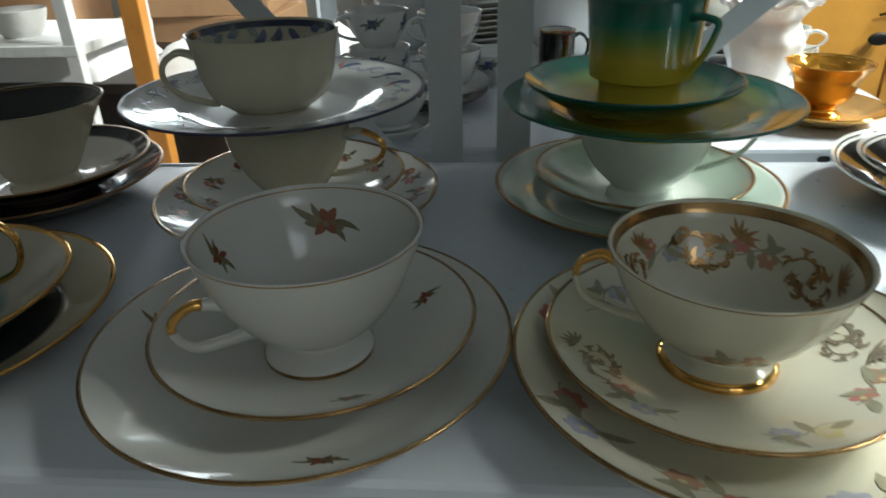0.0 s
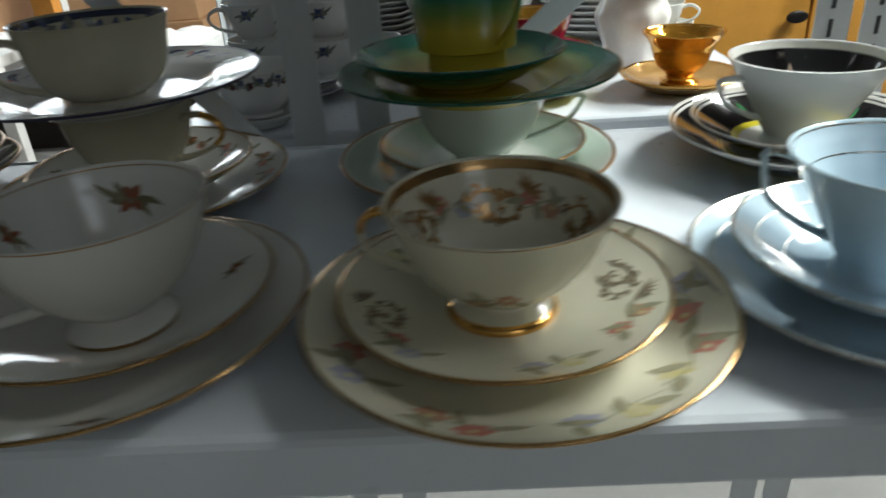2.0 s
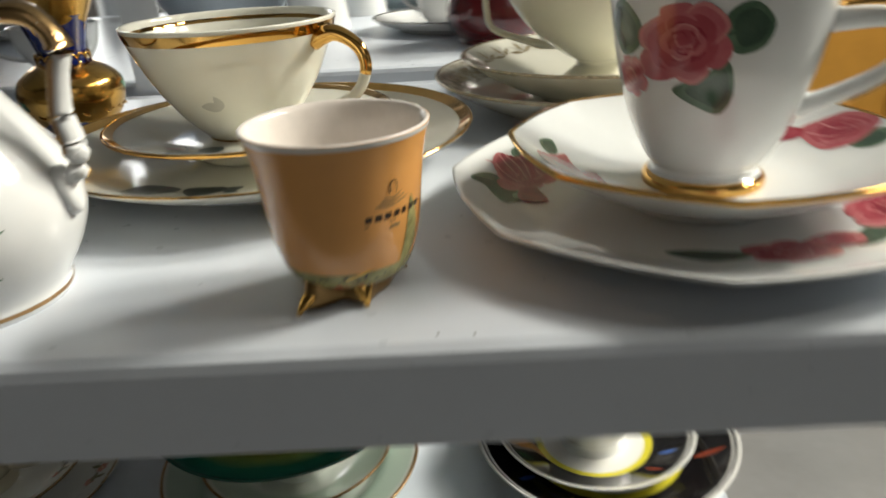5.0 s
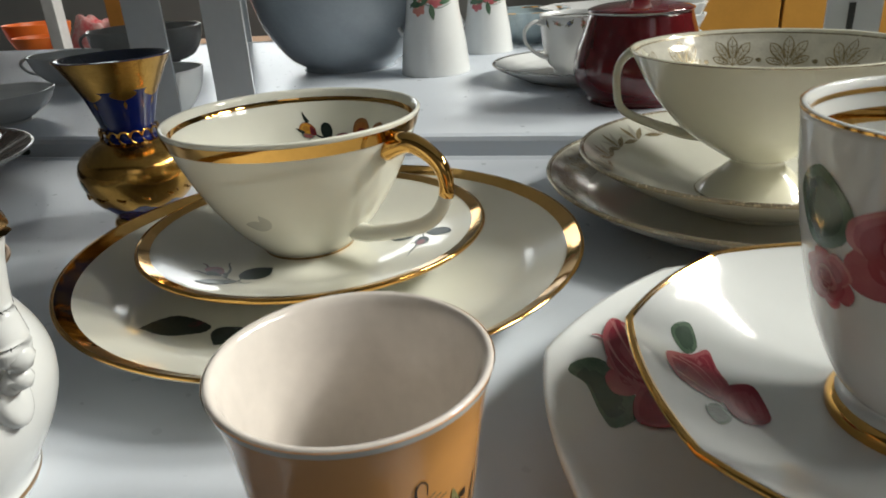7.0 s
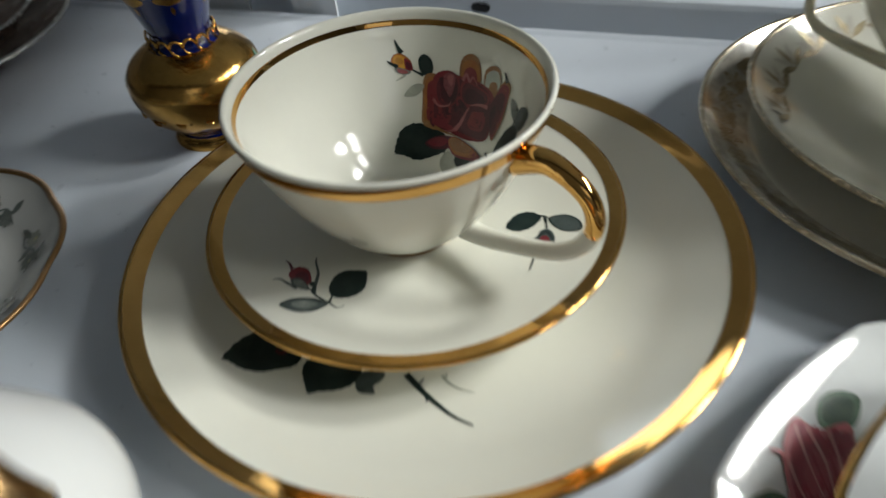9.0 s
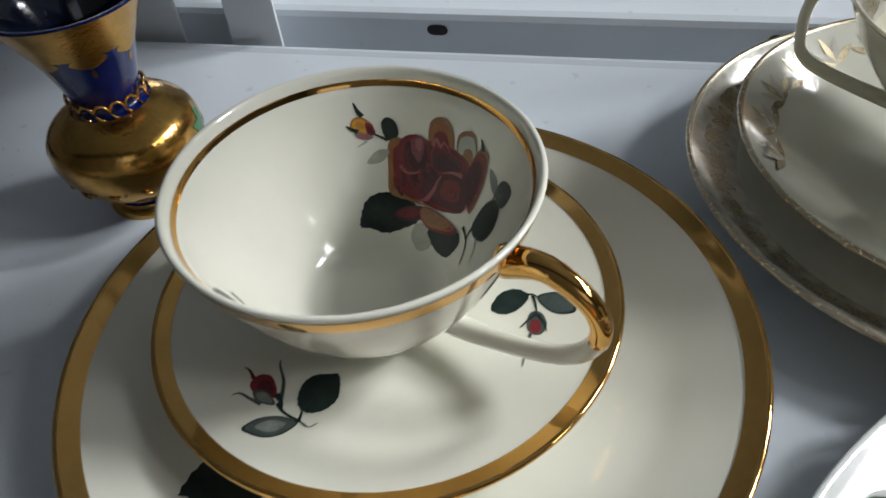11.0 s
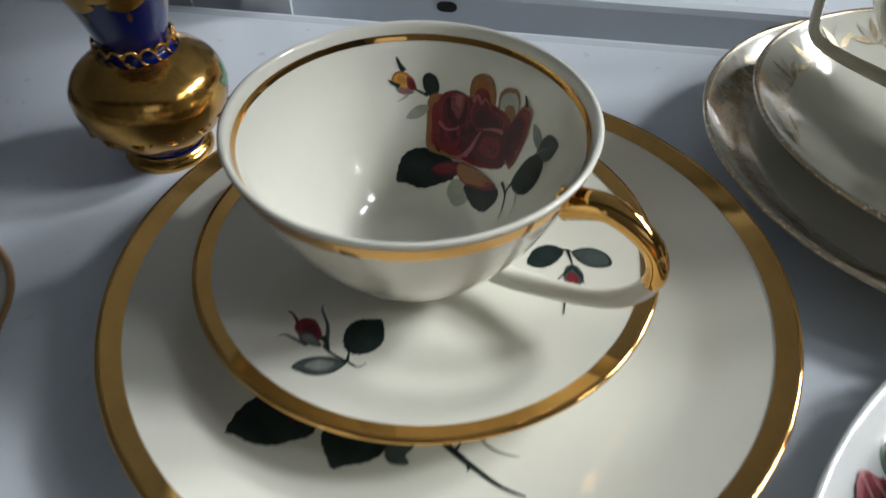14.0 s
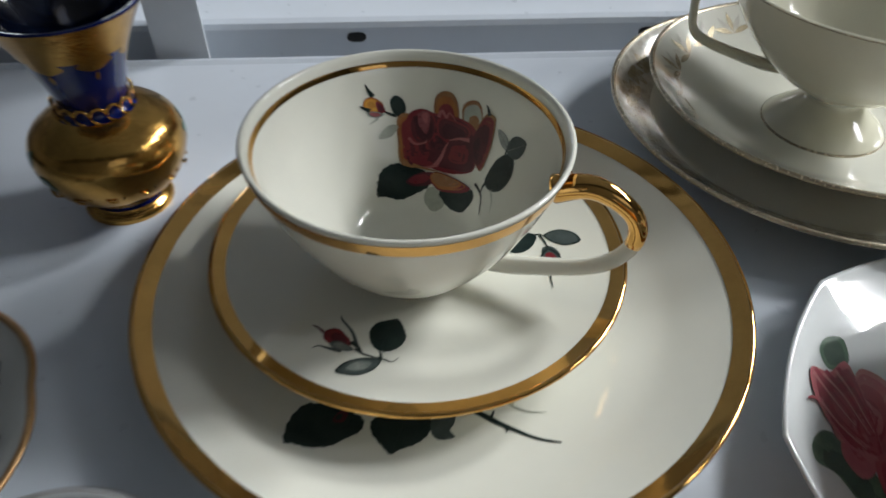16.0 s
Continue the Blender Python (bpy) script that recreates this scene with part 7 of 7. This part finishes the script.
def heap(name, label, category, at, sx, sy, sz, m, seed, n=26):
    """Soft crumpled heap of cloth or wrapped goods."""
    bm = bmesh.new()
    g = [[None] * (n + 1) for _ in range(n + 1)]
    for i in range(n + 1):
        for j in range(n + 1):
            x, y = i / n * 2 - 1, j / n * 2 - 1
            e = max(0.0, 1 - max(abs(x), abs(y)) ** 6)
            f = noise.noise(Vector((x * 2.2 + seed, y * 2.2, seed))) * 0.35 + noise.noise(Vector((x * 6 + seed, y * 6, 3))) * 0.16
            g[i][j] = bm.verts.new((x * sx * (1 + 0.06 * f), y * sy * (1 + 0.08 * f), sz * e * (0.72 + f)))
    for i in range(n):
        for j in range(n):
            bm.faces.new((g[i][j], g[i + 1][j], g[i + 1][j + 1], g[i][j + 1]))
    edge = [g[i][0] for i in range(n + 1)] + [g[n][j] for j in range(1, n + 1)] + [g[i][n] for i in range(n - 1, -1, -1)] + [g[0][j] for j in range(n - 1, 0, -1)]
    low = [bm.verts.new((v.co.x, v.co.y, 0)) for v in edge]
    for i in range(len(edge)):
        j = (i + 1) % len(edge)
        if (edge[i].co - low[i].co).length > 1e-6 or (edge[j].co - low[j].co).length > 1e-6:
            try:
                bm.faces.new((edge[i], edge[j], low[j], low[i]))
            except ValueError:
                pass
    return rigid(name, bm, m, label, category, at, 0, True)


heap("folded_cloth", "white linen cloths piled on the table", "cloth", (-0.77, 2.00, FLOOR + 0.53), 0.30, 0.24, 0.13, LINEN, 1.3)
heap("folded_cloth", "white linen cloth hanging over the table edge", "cloth", (-1.45, 2.00, FLOOR + 0.53), 0.26, 0.22, 0.12, LINEN, 4.3)
heap("clothes", "teal and dark clothes in a heap", "clothes", (-1.75, 1.75, FLOOR), 0.30, 0.25, 0.45, mat("teal_cloth", (0.03, 0.13, 0.15), 0.9, var=0.4, scale=12), 7.7)
heap("clothes", "white and brown clothes in a heap", "clothes", (-1.25, 1.45, FLOOR), 0.28, 0.22, 0.38, mat("mixed_cloth", (0.70, 0.66, 0.62), 0.9, var=0.3, scale=9, col2=(0.20, 0.10, 0.07)), 9.1)
heap("plastic_bag", "crumpled white carrier bag on the floor", "bag", (-0.62, 1.25, FLOOR), 0.20, 0.16, 0.30, LINEN, 2.2)
bm = bmesh.new()
box(bm, -0.24, 0.24, -0.18, 0.18, 0, 0.28, 0.004)
r = rigid("carton", bm, CARTON, "brown cardboard carton with a white label", "carton", (-1.10, 2.55, FLOOR + 0.62), 4)
bm = bmesh.new()
box(bm, -0.04, 0.05, -0.183, -0.181, 0.13, 0.20)
part("label", bm, PAPER, r, "white shipping label", smooth=False)
bm = bmesh.new()
box(bm, -0.30, 0.30, -0.2, 0.2, 0, 0.62, 0.004)
rigid("carton", bm, CARTON, "large brown cardboard carton on the floor", "carton", (-1.12, 2.58, FLOOR), -3)
bm = bmesh.new()
box(bm, -0.28, 0.28, -0.2, 0.2, 0, 0.34, 0.004)
rigid("carton", bm, CARTON, "brown cardboard carton beside the orange post", "carton", (-1.85, 2.45, FLOOR + 0.55), 6)
bm = bmesh.new()
box(bm, -0.3, 0.3, -0.2, 0.2, 0, 0.55, 0.004)
rigid("carton", bm, CARTON, "large brown carton under another carton", "carton", (-1.85, 2.45, FLOOR), 2)
bm = bmesh.new()
box(bm, -0.028, 0.028, -0.022, 0.022, 0, 1.9, 0.003)
rigid("wooden_post", bm, ORANGEWOOD, "orange pine post of a shelf", "post", (-1.00, 1.70, FLOOR), 0)


def side_shelf(x, y, w, d, levels, label):
    r = thing("side_shelf", label, "shelf", (x, y, FLOOR))
    for a in (0, w):
        for b in (0, d):
            bm = bmesh.new()
            box(bm, a - 0.018, a + 0.018, b - 0.018, b + 0.018, 0, 1.9, 0.002)
            part("upright", bm, WHITEPLASTIC, r, smooth=False)
    for z in levels:
        bm = bmesh.new()
        box(bm, -0.02, w + 0.02, -0.02, d + 0.02, z - 0.03, z, 0.003)
        part("board", bm, WHITEPLASTIC, r, smooth=False)
    return r


side_shelf(-2.05, 1.66, 0.88, 0.42, (0.34, 0.66, 0.95, 1.45), "white slotted metal shelf with mixed goods")
for i, (x, y, z, s, cc, nm) in enumerate(((-1.35, 1.80, 0.95, 0.075, (0.75, 0.16, 0.02), "orange"), (-1.62, 1.82, 0.95, 0.09, (0.75, 0.16, 0.02), "orange"), (-1.22, 1.92, 0.95, 0.06, (0.62, 0.02, 0.05), "red"), (-1.85, 1.82, 0.95, 0.07, (0.70, 0.62, 0.25), "yellow"), (-1.50, 1.98, 0.95, 0.10, (0.75, 0.16, 0.02), "orange"), (-1.7, 1.8, 0.66, 0.09, (0.04, 0.04, 0.05), "dark"), (-1.4, 1.8, 0.66, 0.08, (0.65, 0.64, 0.62), "white"), (-1.9, 1.8, 0.34, 0.1, (0.05, 0.04, 0.04), "dark"))):
    r = thing("bowl", f"{nm} plastic bowl on the white shelf", "bowl", (x, y, FLOOR + z))
    cup_body(r, "bowl", [(s * 0.6, 0), (s * 0.62, 0.004), (s * 0.8, s * 0.3), (s * 0.95, s * 0.7), (s, s * 0.95)], 0.005, mat("plastic_" + nm, cc, 0.4, var=0.08), segs=40)
heap("knitted_cushion", "red and white knitted cushion on the white shelf", "cushion", (-1.12, 1.80, FLOOR + 0.95), 0.10, 0.08, 0.14, mat("red_knit", (0.60, 0.03, 0.05), 0.9, var=0.5, scale=20, col2=(0.7, 0.65, 0.6)), 5.5, 16)
